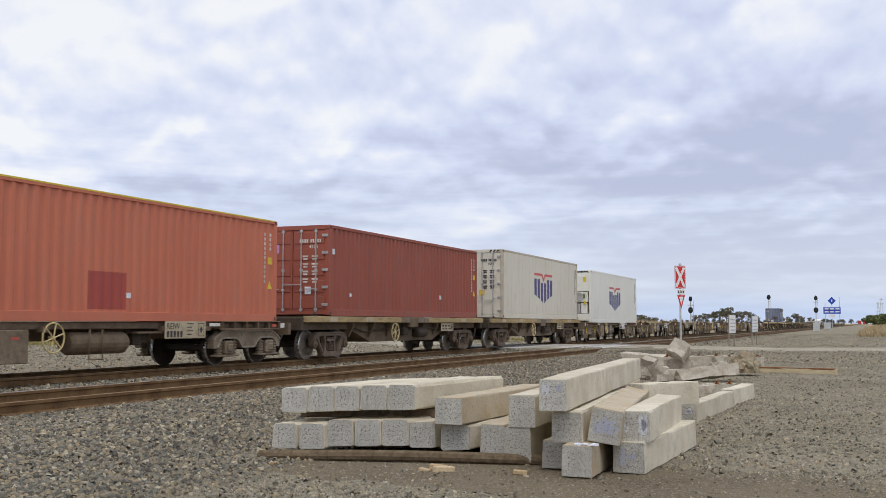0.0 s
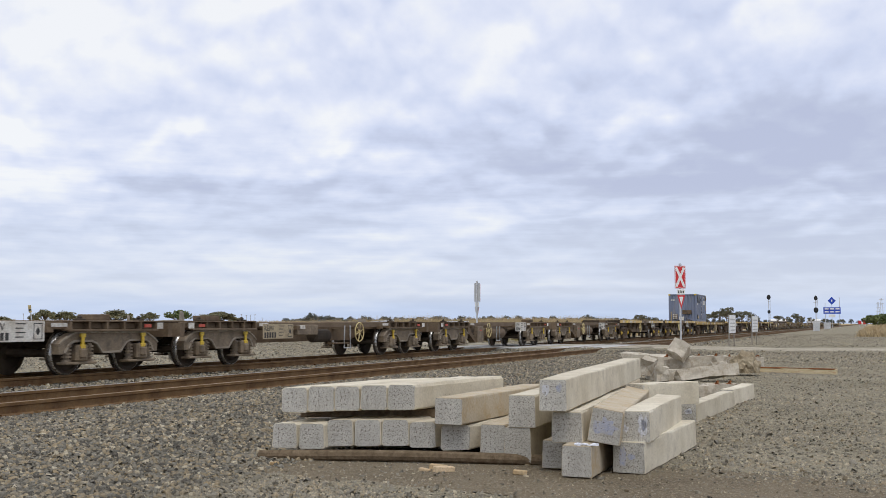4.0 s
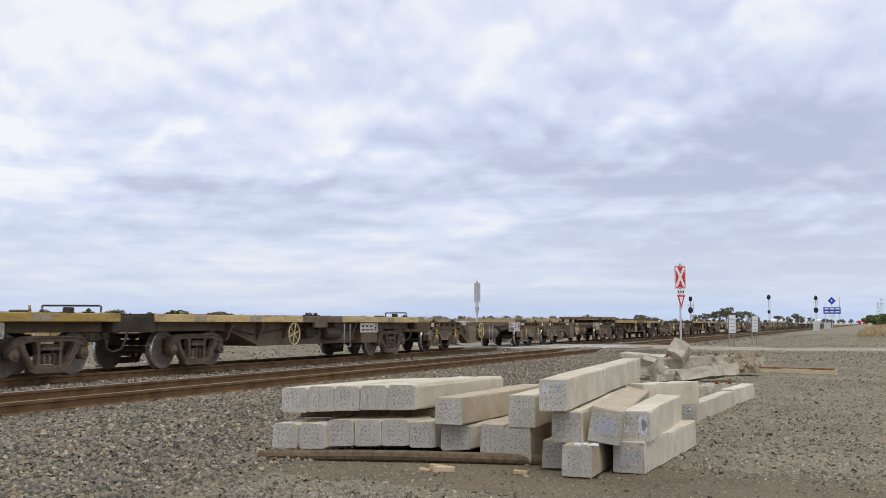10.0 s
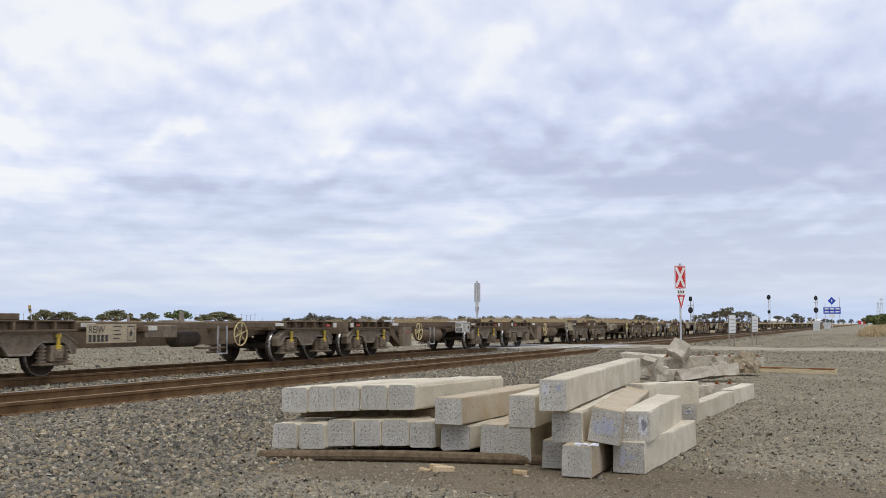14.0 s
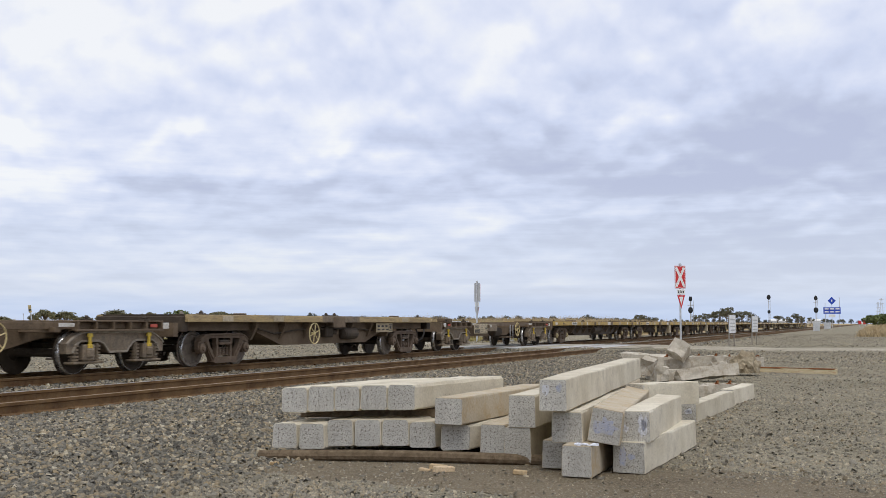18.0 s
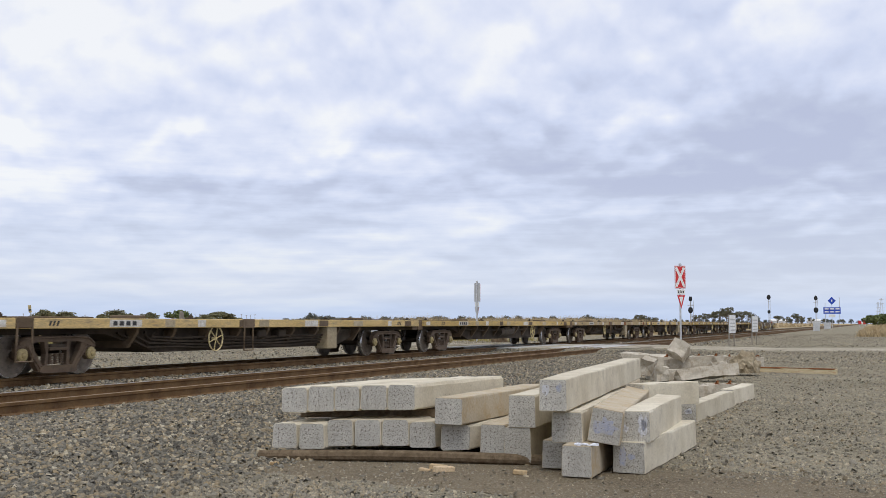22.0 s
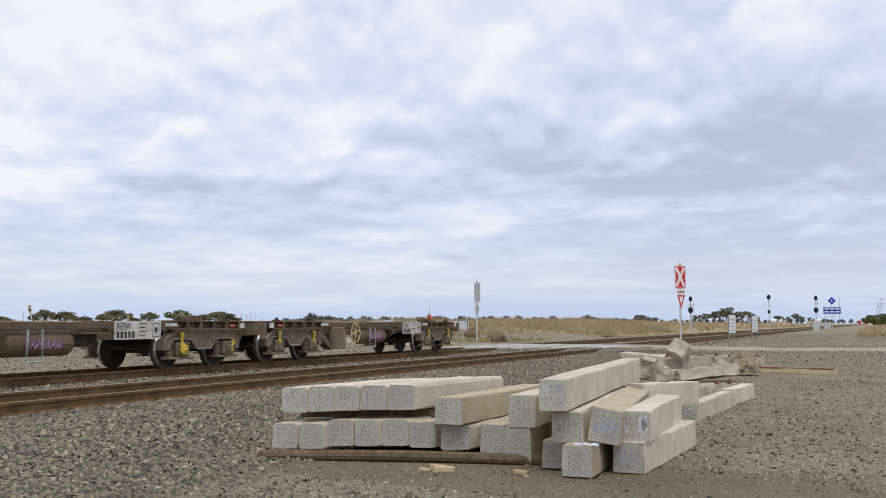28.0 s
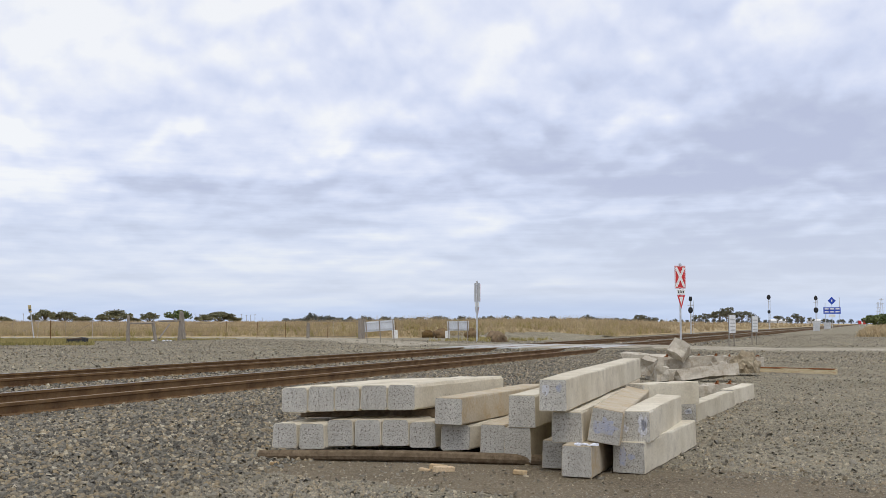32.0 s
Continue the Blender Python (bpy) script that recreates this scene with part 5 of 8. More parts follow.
# -- short skeletal wagon on heavy bogies
def skeletal(back, bright, mat_plate, tag, bc=5.25):
    w = thing("skeletal_wagon", "short brown skeletal container wagon on heavy bogies" if not back else "short brown skeletal wagon with deep centre beam", "freight wagon", "wagons of the freight train")
    half = bc + 1.75
    deep = 0.50 if back else 0.66
    bm = bmesh.new()
    prism(bm, [(-half + 0.1, 0.72), (-half + 0.1, 0.98), (half - 0.1, 0.98), (half - 0.1, 0.72), (3.9, 0.72), (2.9, deep), (-2.9, deep), (-3.9, 0.72)], 0, -0.36, 0.36)
    part("centre_beam", bm, "grime", w)
    for s in (-1, 1):
        bm = bmesh.new()
        box(bm, (s * 1.05 - 0.08, -half + 0.25, 0.90), (s * 1.05 + 0.08, half - 0.25, 1.045), 0.012)
        part("side_rail", bm, "grime", w)
        bm = bmesh.new()
        prism(bm, [(-1.28, 0.72), (1.28, 0.72), (1.28, 1.03), (-1.28, 1.03)], 1, s * half - 0.08, s * half + 0.08)
        part("headstock", bm, "grime", w)
        # open platform over the bogie
        bm = bmesh.new()
        box(bm, (-1.25, s * bc - 1.35, 1.045), (1.25, s * bc + 1.35, 1.075), 0.006)
        part("platform", bm, "grime", w)
        for k in range(6):
            y = s * bc - 1.3 + 2.6 * k / 5
            part("gusset", one(prism, [(1.02, 0.86), (1.27, 0.90), (1.27, 1.045), (1.02, 1.045)], 1, y - 0.02, y + 0.02), "grime", w)
        part("lower_chord", B(((1.2, s * bc - 1.35, 0.855), (1.275, s * bc + 1.35, 0.90)), bevel=0.006), "grime", w)
        coupler(w, s * half, s)
        b = bogie_heavy(w, s * bc, bright)
        for k in (-0.9, 0.9):
            lock(w, s * bc + k, 1.075)
        patches(w, 1.272, 0.93, 1.04, [(s * 3.6 - 0.2, 0.42)])
        part("end_label", B(((1.262, s * half - s * 0.34 - 0.1, 0.90), (1.276, s * half - s * 0.34 + 0.1, 1.03))), "plate", w, "small white end label")
        bm = bmesh.new()
        box(bm, (1.262, s * (half - 0.75) - 0.11, 0.93), (1.276, s * (half - 0.75) + 0.11, 1.0))
        part("end_label", bm, "red_mark", w, "small red end label")
    for y in (-3.4, 3.4, -1.8, 1.8):
        part("outrigger", B(((-1.25, y - 0.09, 0.84), (1.25, y + 0.09, 0.95)), bevel=0.01), "grime", w)
    if not back:
        b = part("equipment_box", B(((0.85, -2.92, 0.28), (1.24, -2.22, 0.90)), bevel=0.015), "bogie_grey", w, "grey-brown equipment cabinet with a red mark")
        part("mark", B(((1.24, -2.66, 0.72), (1.244, -2.46, 0.77))), "red_mark", b, "small red mark")
        bm = bmesh.new()
        prism(bm, [(-3.75, 0.62), (-3.65, 0.62), (-2.95, 0.26), (-2.95, 0.36), (-3.6, 0.88), (-3.75, 0.88)], 0, 0.9, 1.16)
        part("bracket", bm, "grime", w)
        part("rack", B(((0.9, -3.6, 0.70), (1.1, -2.95, 0.74)), ((0.9, -3.6, 0.56), (1.1, -2.95, 0.60)), ((0.9, -3.45, 0.44), (1.1, -2.95, 0.48))), "under", w)
        hand_wheel(w, -1.6, 0.74)
        bm = bmesh.new()
        lathe(bm, [(0.06, -0.88), (0.18, -0.86), (0.23, -0.78), (0.23, 0.78), (0.18, 0.86), (0.06, 0.88)], pose(0.95, -0.12, 0.62, 90, 0, 0), 16)
        tank = part("air_tank", bm, "grime", w, "brown cylindrical air tank")
        if tag:
            bm = bmesh.new()
            for k in range(7):
                y = -0.55 + 0.13 * k
                sweep(bm, [(1.185, y, 0.56 + 0.03 * (k % 2)), (1.19, y + 0.03, 0.70), (1.187, y + 0.09, 0.66 - 0.05 * (k % 3)), (1.188, y + 0.05, 0.54)], 0.013, 4)
            part("graffiti", bm, "graffiti", tank, "pink sprayed scribble on the tank")
        stirrup(w, -0.4, 1.22, 0.9, 0.30, "zinc" if bright else "grime")
        part("valve", B(((0.7, 1.0, 0.55), (1.0, 1.3, 0.85)), ((0.75, 1.35, 0.6), (0.95, 1.6, 0.8)), bevel=0.02), "under", w)
        part("footboard", B(((0.9, 0.9, 0.80), (1.2, 2.1, 0.84))), "grime", w)
        side_plate(w, 1.72, 3.22, 0.68, 1.06, mat_plate, "REIW", 1.285)
    else:
        side_plate(w, -3.65, -2.15, 0.62, 1.0, mat_plate, "REIW", 1.285)
        b = part("equipment_box", B(((0.6, -1.7, 0.70), (1.15, -0.55, 0.98)), bevel=0.02), "bogie_grey", w, "grey-brown valve box")
        part("cover", B(((1.15, -1.6, 0.86), (1.17, -1.3, 0.96)), bevel=0.008), "plate", b, "white cover")
        bm = bmesh.new()
        lathe(bm, [(0.06, -0.5), (0.15, -0.48), (0.19, -0.4), (0.19, 0.4), (0.15, 0.48), (0.06, 0.5)], pose(0.8, 0.15, 0.66, 90, 0, 0), 14)
        part("air_tank", bm, "under", w)
        stirrup(w, 1.1, 1.22, 0.95, 0.30, "zinc" if bright else "grime")
        hand_wheel(w, 1.85, 0.76)
        part("footboard", B(((0.9, 0.4, 0.42), (1.2, 1.3, 0.46))), "grime", w)
    part("deck_stand", B(((0.5, (bc if not back else -bc) - 0.3, 1.075), (0.9, (bc if not back else -bc) + 0.25, 1.20)), bevel=0.015), "grime", w)
    return w


# -- flat wagon with a yellow side sill
def flat(mat_sill, caps, rod_end, box_end=False):
    w = thing("flat_wagon", "brown container flat wagon with ochre-yellow side sill" if mat_sill == "sill" else "brown container flat wagon with faded tan side sill", "freight wagon", "wagons of the freight train")
    half, bc, z0, z1 = 7.05, 5.3, 1.045, 1.215
    for s in (-1, 1):
        part("side_sill", B(((s * 1.24 - 0.05, -half, z0), (s * 1.24 + 0.05, half, z1)), bevel=0.01), mat_sill, w)
        part("headstock", B(((-1.2, s * half - 0.14, 0.82), (1.2, s * half + 0.12, 1.18)), bevel=0.015), "under", w)
        coupler(w, s * (half + 0.1), s)
        bogie_plain(w, s * bc, caps)
        for k in (6.3, 0.25):
            lock(w, s * k, z1)
        part("deck_stand", B(((0.88, s * 4.55 - 0.13, z1), (1.14, s * 4.55 + 0.13, z1 + 0.05)), bevel=0.015), "grime", w)
    bm = bmesh.new()
    prism(bm, [(-half + 0.2, 0.84), (-half + 0.2, 1.10), (half - 0.2, 1.10), (half - 0.2, 0.84), (3.9, 0.84), (2.5, 0.44), (-2.5, 0.44), (-3.9, 0.84)], 0, -0.98, 0.98)
    part("centre_sill", bm, "grime", w, "dark fish-bellied centre sill")
    part("deck", B(((-1.19, -half + 0.1, 1.10), (1.19, half - 0.1, 1.225))), "under", w)
    for y in (-4.0, -2.6, -1.3, 0.0, 1.3, 2.6, 4.0):
        part("cross_beam", one(prism, [(0.97, 0.60), (1.0, 0.60), (1.18, 0.96), (1.18, 1.08), (-1.18, 1.08), (-1.18, 0.96), (-1.0, 0.60), (-0.97, 0.60)], 1, y - 0.05, y + 0.05), "grime", w)
    hand_wheel(w, -1.2, 0.74, 1.26)
    side_plate(w, 2.8, 4.0, 0.74, 1.03, "plate_dirty" if mat_sill == "sill_tan" else "plate", "", 1.22)
    for k in range(3):
        part("number_bar", B(((1.22, 2.90 + 0.3 * k, 0.80), (1.223, 3.10 + 0.3 * k, 0.84)), ((1.22, 2.90 + 0.28 * k, 0.90), (1.223, 3.06 + 0.28 * k, 0.96))), "ink", w)
    bm = bmesh.new()
    lathe(bm, [(0.06, -0.45), (0.15, -0.42), (0.18, -0.35), (0.18, 0.35), (0.15, 0.42), (0.06, 0.45)], pose(1.06, 1.2, 0.72, 90, 0, 0), 14)
    part("air_tank", bm, "under", w)
    part("valve", B(((0.9, -0.35, 0.62), (1.16, 0.1, 0.92)), ((0.95, 0.15, 0.7), (1.12, 0.4, 0.86)), bevel=0.03), "under", w)
    bm = bmesh.new()
    sweep(bm, [(1.06, -3.9, 0.9), (1.06, -3.0, 0.75), (1.06, -1.5, 0.86), (1.06, 1.5, 0.86), (1.06, 2.9, 0.80)], 0.022, 5)
    part("brake_rod", bm, "under", w)
    part("grey_sill_plate", B(((1.24, -0.8, z0 - 0.004), (1.296, 1.5, z1 + 0.003)), bevel=0.006), "bogie_grey", w, "grey patch plate on the sill")
    part("sill_bracket", B(((1.2, -0.15, 0.90), (1.31, 0.55, 1.20)), bevel=0.01), "grime", w, "grey bracket on the sill")
    patches(w, 1.292, z0, z1, [(-3.4, 0.5), (4.6, 0.5)], "plate_dirty")
    patches(w, 1.292, z0, z1, [(-5.7, 0.45)], "patch_yellow" if caps == "yellow" else "plate_dirty")
    if caps == "yellow":
        patches(w, 1.293, z0, z1, [(-6.6, 0.3), (-4.6, 0.7), (1.6, 0.6), (2.6, 0.45), (6.4, 0.3)], "plate")
    if rod_end:
        bm = bmesh.new()
        sweep(bm, [(0.9, half - 1.8, z1), (0.9, half - 1.8, z1 + 0.13), (0.9, half - 1.75, z1 + 0.14), (0.9, half - 0.2, z1 + 0.16), (0.9, half - 0.15, z1 + 0.15), (0.9, half - 0.15, z1)], 0.02, 5)
        part("lever_rod", bm, "under", w, "dark uncoupling lever rod")
        part("lever_post", B(((0.84, half - 1.2, z1), (0.98, half - 1.0, z1 + 0.12)), bevel=0.02), "under", w)
    if box_end:
        part("equipment_box", B(((0.8, 2.9, 0.42), (1.2, 4.0, 1.0)), bevel=0.015), "grime", w, "grey-brown equipment cabinet")
        stirrup(w, 1.9, 1.24, 1.0, 0.34)
    return w


# -- long flat wagon
def long_flat(mat_sill, caps, step, plain=False, wheel=True):
    w = thing("long_flat_wagon", "long container flat wagon with ochre side sill" if mat_sill == "sill" else "long container flat wagon with dull tan sill", "freight wagon", "wagons of the freight train")
    half, bc, z0, z1 = 9.45, 7.4, 0.915, 1.115
    for s in (-1, 1):
        part("side_sill", B(((s * 1.25 - 0.05, -half, z0), (s * 1.25 + 0.05, half, z1)), bevel=0.01), mat_sill, w)
        part("headstock", B(((-1.2, s * half - 0.3, 0.80), (1.2, s * half + 0.10, 1.10)), bevel=0.015), "grime", w)
        coupler(w, s * (half + 0.05), s)
        bogie_plain(w, s * bc, caps)
        for k in (8.9, 3.2):
            lock(w, s * k, z1)
        part("deck_stand", B(((0.72, s * (bc - 2.2) - 0.3, z1), (1.16, s * (bc - 2.2) + 0.32, z1 + 0.07)), bevel=0.015), "grime", w)
        part("deck_plate", B(((-1.15, s * bc - 0.9, z1), (1.15, s * bc + 0.9, z1 + 0.03)), bevel=0.006), "grime", w)
    bm = bmesh.new()
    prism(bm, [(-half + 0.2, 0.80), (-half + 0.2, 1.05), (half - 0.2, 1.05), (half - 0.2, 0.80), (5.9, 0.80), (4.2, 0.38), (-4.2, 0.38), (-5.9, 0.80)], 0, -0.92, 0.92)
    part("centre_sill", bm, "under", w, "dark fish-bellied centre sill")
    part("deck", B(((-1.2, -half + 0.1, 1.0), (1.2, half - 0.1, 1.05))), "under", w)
    for k in range(9):
        y = -5.2 + 1.3 * k
        part("cross_beam", one(prism, [(0.9, 0.50), (0.96, 0.50), (1.2, 0.84), (1.2, 0.96), (-1.2, 0.96), (-1.2, 0.84), (-0.96, 0.50), (-0.9, 0.50)], 1, y - 0.05, y + 0.05), "grime", w)
    if wheel:
        hand_wheel(w, 3.2 if plain else -2.4, 0.66, 1.24)
    if not plain:
        stirrup(w, -1.1, 1.31, 1.0, 0.36, "grime")
        part("side_bracket", B(((1.2, -1.36, 0.90), (1.325, -0.84, 1.125)), bevel=0.01), "grime", w)
    else:
        part("air_tank", one(rod, (1.02, -0.9, 0.66), (1.02, 0.7, 0.66), 0.17, n=14), "under", w)
        part("brake_rod", one(sweep, [(1.05, -5.4, 0.82), (1.05, -3.0, 0.74), (1.05, 2.6, 0.74), (1.05, 5.2, 0.82)], 0.025, 5), "under", w)
    for k in range(0 if plain else 4):
        z = 0.50 + 0.075 * k
        pts = [(0.99 + 0.03 * k, -5.6 + 0.4 * k, 0.82)] + [(0.99 + 0.03 * k, -4.6 + i * 1.0, z + 0.02 * math.sin(i * 1.9 + k) + 0.05 * math.sin((i / 9) * math.pi) * -1) for i in range(9)] + [(0.99 + 0.03 * k, 4.9 - 0.2 * k, 0.84)]
        part("brake_pipe", one(sweep, pts, 0.03, 5), "under", w, "sagging dark brake pipe")
    if not plain:
        part("equipment_box", B(((0.85, 3.05, 0.30), (1.26, 3.62, 0.93)), bevel=0.02), "plate_dirty", w, "dull cream equipment cabinet hung from the sill")
    part("valve", B(((0.85, -0.4, 0.66), (1.16, 0.0, 0.86)), ((0.85, 0.6, 0.66), (1.14, 1.0, 0.86)), bevel=0.03), "under", w)
    patches(w, 1.302, z0, z1, [(-0.6, 0.45), (4.6, 0.6), (-4.4, 0.35)], "plate_dirty")
    patches(w, 1.302, z0, z1, [(-3.2, 0.3), (1.7, 0.7), (7.0, 0.25)], "plate")
    patches(w, 1.302, z0, z1, [(2.5, 0.5), (-1.5, 0.4), (8.3, 0.5)], "rust" if mat_sill != "sill" else "grime")
    part("end_label", B(((1.298, -9.3, 0.95), (1.306, -8.95, 1.08))), "plate", w, "white end label")
    p = part("name_plate", B(((1.296, -6.2, z0 + 0.025), (1.306, -5.2, z1 - 0.025))), "plate", w, "white stencilled label strip")
    for k in range(4):
        part("number_bar", B(((1.306, -6.1 + 0.2 * k, 0.97), (1.308, -5.97 + 0.2 * k, 1.06))), "ink", p)
    for y in (-7.9, 7.7):
        bm = bmesh.new()
        for k in range(3):
            prism(bm, [(y + 0.1 * k, 0.97), (y + 0.1 * k + 0.05, 0.97), (y + 0.1 * k + 0.09, 1.06), (y + 0.1 * k + 0.04, 1.06)], 0, 1.30, 1.304)
        part("stencil_mark", bm, "ink", w, "dark slanted stencil marks")
    if step:
        stirrup(w, -8.5, 1.31, 1.05, 0.32, "grime")
        part("side_bracket", B(((1.2, -8.72, 0.93), (1.315, -8.28, 1.13)), bevel=0.01), "grime", w)
    return w


# ---- containers, resting on the wagons; z = 0 at their base, y along ----
def corrugated(length, z0, z1, x, pitch, depth, mat):
    """A corrugated wall that faces +x, from y = 0 to length."""
    n = int(length / pitch)
    p = length / n
    prof = []
    for k in range(n):
        prof += [(k * p, 0), (k * p + 0.28 * p, 0), (k * p + 0.48 * p, -depth), (k * p + 0.80 * p, -depth)]
    prof.append((length, 0))
    bm = bmesh.new()
    lo, hi = [bm.verts.new((x + d, y, z0)) for y, d in prof], [bm.verts.new((x + d, y, z1)) for y, d in prof]
    for i in range(len(prof) - 1):
        bm.faces.new((lo[i], lo[i + 1], hi[i + 1], hi[i]))
    return bm


def container_shell(t, L, H, wall, frame, panel_pitch, depth, cast="under"):
    """Frame, walls, roof, corner castings. The end at y = -L/2 is left for a door or machinery."""
    W, h = 1.219, L / 2
    for sx in (-1, 1):
        part("bottom_rail", B(((sx * W - 0.05 if sx > 0 else sx * W, -h + 0.15, -0.022), (sx * W if sx > 0 else sx * W + 0.05, h - 0.15, 0.17)), bevel=0.006), wall, t)
        part("top_rail", B(((sx * W - 0.05 if sx > 0 else sx * W, -h + 0.15, H - 0.09), (sx * W if sx > 0 else sx * W + 0.05, h - 0.15, H)), bevel=0.006), frame, t)
        for sy in (-1, 1):
            part("corner_post", B(((sx * W - 0.12 if sx > 0 else sx * W, sy * h - 0.16 if sy > 0 else sy * h, 0.11), (sx * W if sx > 0 else sx * W + 0.12, sy * h if sy > 0 else sy * h + 0.16, H - 0.11)), bevel=0.01), frame, t)
            for z in (0.0, H - 0.118):
                bm = bmesh.new()
                x0, x1 = sorted((sx * W, sx * (W - 0.16)))
                y0, y1 = sorted((sy * h, sy * (h - 0.178)))
                box(bm, (x0 - 0.003, y0 - 0.003, z), (x1 + 0.003, y1 + 0.003, z + 0.118), 0.012)
                c = part("corner_casting", bm, frame, t)
                part("casting_hole", B(((sx * W - 0.004 + (0.004 if sx > 0 else -0.004), (y0 + y1) / 2 - 0.035, z + 0.025), (sx * W + 0.004 + (0.004 if sx > 0 else -0.004), (y0 + y1) / 2 + 0.035, z + 0.095))), "ink", c)
    for s in (0, 180):
        if panel_pitch < 0.5:
            part("side_wall", corrugated(L - 0.3, 0.165, H - 0.085, W - 0.012, panel_pitch, depth, wall), wall, t, m=pose(0, 0, 0, 0, 0, s) @ pose(0, -(L - 0.3) / 2, 0))
        else:
            side = part("side_wall", B(((W - 0.06, -h + 0.15, 0.165), (W - 0.014, h - 0.15, H - 0.085))), wall, t, m=pose(0, 0, 0, 0, 0, s))
            n = int((L - 0.3) / panel_pitch)
            for k in range(n):
                y = -h + 0.15 + (k + 0.5) * (L - 0.3) / n
                part("panel", B(((W - 0.016, y - (L - 0.3) / n / 2 + 0.008, 0.20), (W - 0.007, y + (L - 0.3) / n / 2 - 0.008, H - 0.11)), bevel=0.004), wall, side)
    part("roof", B(((-W + 0.04, -h + 0.05, H - 0.05), (W - 0.04, h - 0.05, H - 0.012))), wall, t)
    part("floor", B(((-W + 0.04, -h + 0.05, 0.08), (W - 0.04, h - 0.05, 0.16))), wall, t)
    part("end_wall", B(((-W + 0.12, h - 0.06, 0.10), (W - 0.12, h - 0.02, H - 0.10))), wall, t)


def door_end(t, L, H, wall, bars, ribs):
    """A pair of doors at the end that faces -y."""
    y = -L / 2
    for s in (-1, 1):
        lo, hi = sorted((s * 0.012, s * 1.10))
        bm = bmesh.new()
        box(bm, (lo, y + 0.03, 0.14), (hi, y + 0.07, H - 0.13), 0.008)
        d = part("door", bm, wall, t)
        if ribs:
            for k in range(5):
                z = 0.36 + k * (H - 0.72) / 4
                part("door_panel", B(((lo + 0.06, y + 0.012, z - 0.17), (hi - 0.06, y + 0.035, z + 0.17)), bevel=0.012), wall, d)
        for xx in (0.30, 0.78):
            x = s * xx
            bm = bmesh.new()
            rod(bm, (x, y - 0.012, 0.10), (x, y - 0.012, H - 0.10), 0.02, n=8)
            for z in (0.16, H - 0.17, H * 0.5, H * 0.28):
                box(bm, (x - 0.045, y - 0.03, z - 0.035), (x + 0.045, y + 0.02, z + 0.035), 0.006)
            part("lock_rod", bm, bars, d, "galvanised door lock rod")
            part("lock_handle", B(((min(x, x - s * 0.34), y - 0.045, 0.86 - 0.12 * (xx > 0.5)), (max(x, x - s * 0.34), y - 0.02, 0.885 - 0.12 * (xx > 0.5))), bevel=0.004), bars, d)
        for k in range(5):
            z = 0.30 + k * (H - 0.6) / 4
            x0, x1 = sorted((s * 0.98, s * 1.17))
            part("hinge", B(((x0, y - 0.015, z - 0.04), (x1, y + 0.035, z + 0.04)), bevel=0.006), bars, d)
    part("sill", B(((-1.10, y + 0.01, 0.02), (1.10, y + 0.14, 0.135))), wall, t)
    part("header", B(((-1.10, y + 0.01, H - 0.125), (1.10, y + 0.14, H))), wall, t)


def end_marks(t, L, H, code, ink):
    y = -L / 2 + 0.008
    for k in range(9):
        part("number_bar", B(((0.24 + 0.075 * k + 0.05 * (k > 3), y - 0.004, H - 0.50), (0.29 + 0.075 * k + 0.05 * (k > 3), y, H - 0.40))), ink, t)
    part("lettering", writing(code, 0.14, ink), None, t, "stencilled size code", m=Matrix.Translation((0.55, y - 0.002, H - 0.66)) @ ON_END)
    for r in range(4):
        for c in range(2):
            part("number_bar", B(((0.34 + 0.30 * c, y - 0.004, H - 0.92 - 0.22 * r), (0.52 + 0.32 * c, y, H - 0.87 - 0.22 * r)), ((0.36 + 0.30 * c, y - 0.004, H - 1.0 - 0.22 * r), (0.50 + 0.32 * c, y, H - 0.95 - 0.22 * r))), ink, t)


def side_marks(t, L, H, ink, marks=True):
    x, h = 1.219, L / 2
    for k in range(11):
        part("number_bar", B(((x - 0.012, h - 0.62, H - 0.42 - 0.12 * k), (x + 0.002, h - 0.57, H - 0.34 - 0.12 * k))), ink, t)
    for k in range(4):
        part("number_bar", B(((x - 0.012, h - 0.36, H - 0.42 - 0.12 * k), (x + 0.002, h - 0.31, H - 0.34 - 0.12 * k))), ink, t)
    if marks:
        part("sticker", one(prism, [(h - 0.46, 0.82), (h - 0.26, 0.82), (h - 0.36, 1.02)], 0, x - 0.01, x + 0.003), "patch_yellow", t, "yellow triangular warning sticker")
        part("sticker", B(((x - 0.012, h - 0.44, 1.45), (x + 0.003, h - 0.26, 1.63))), "patch_yellow", t, "yellow square sticker")


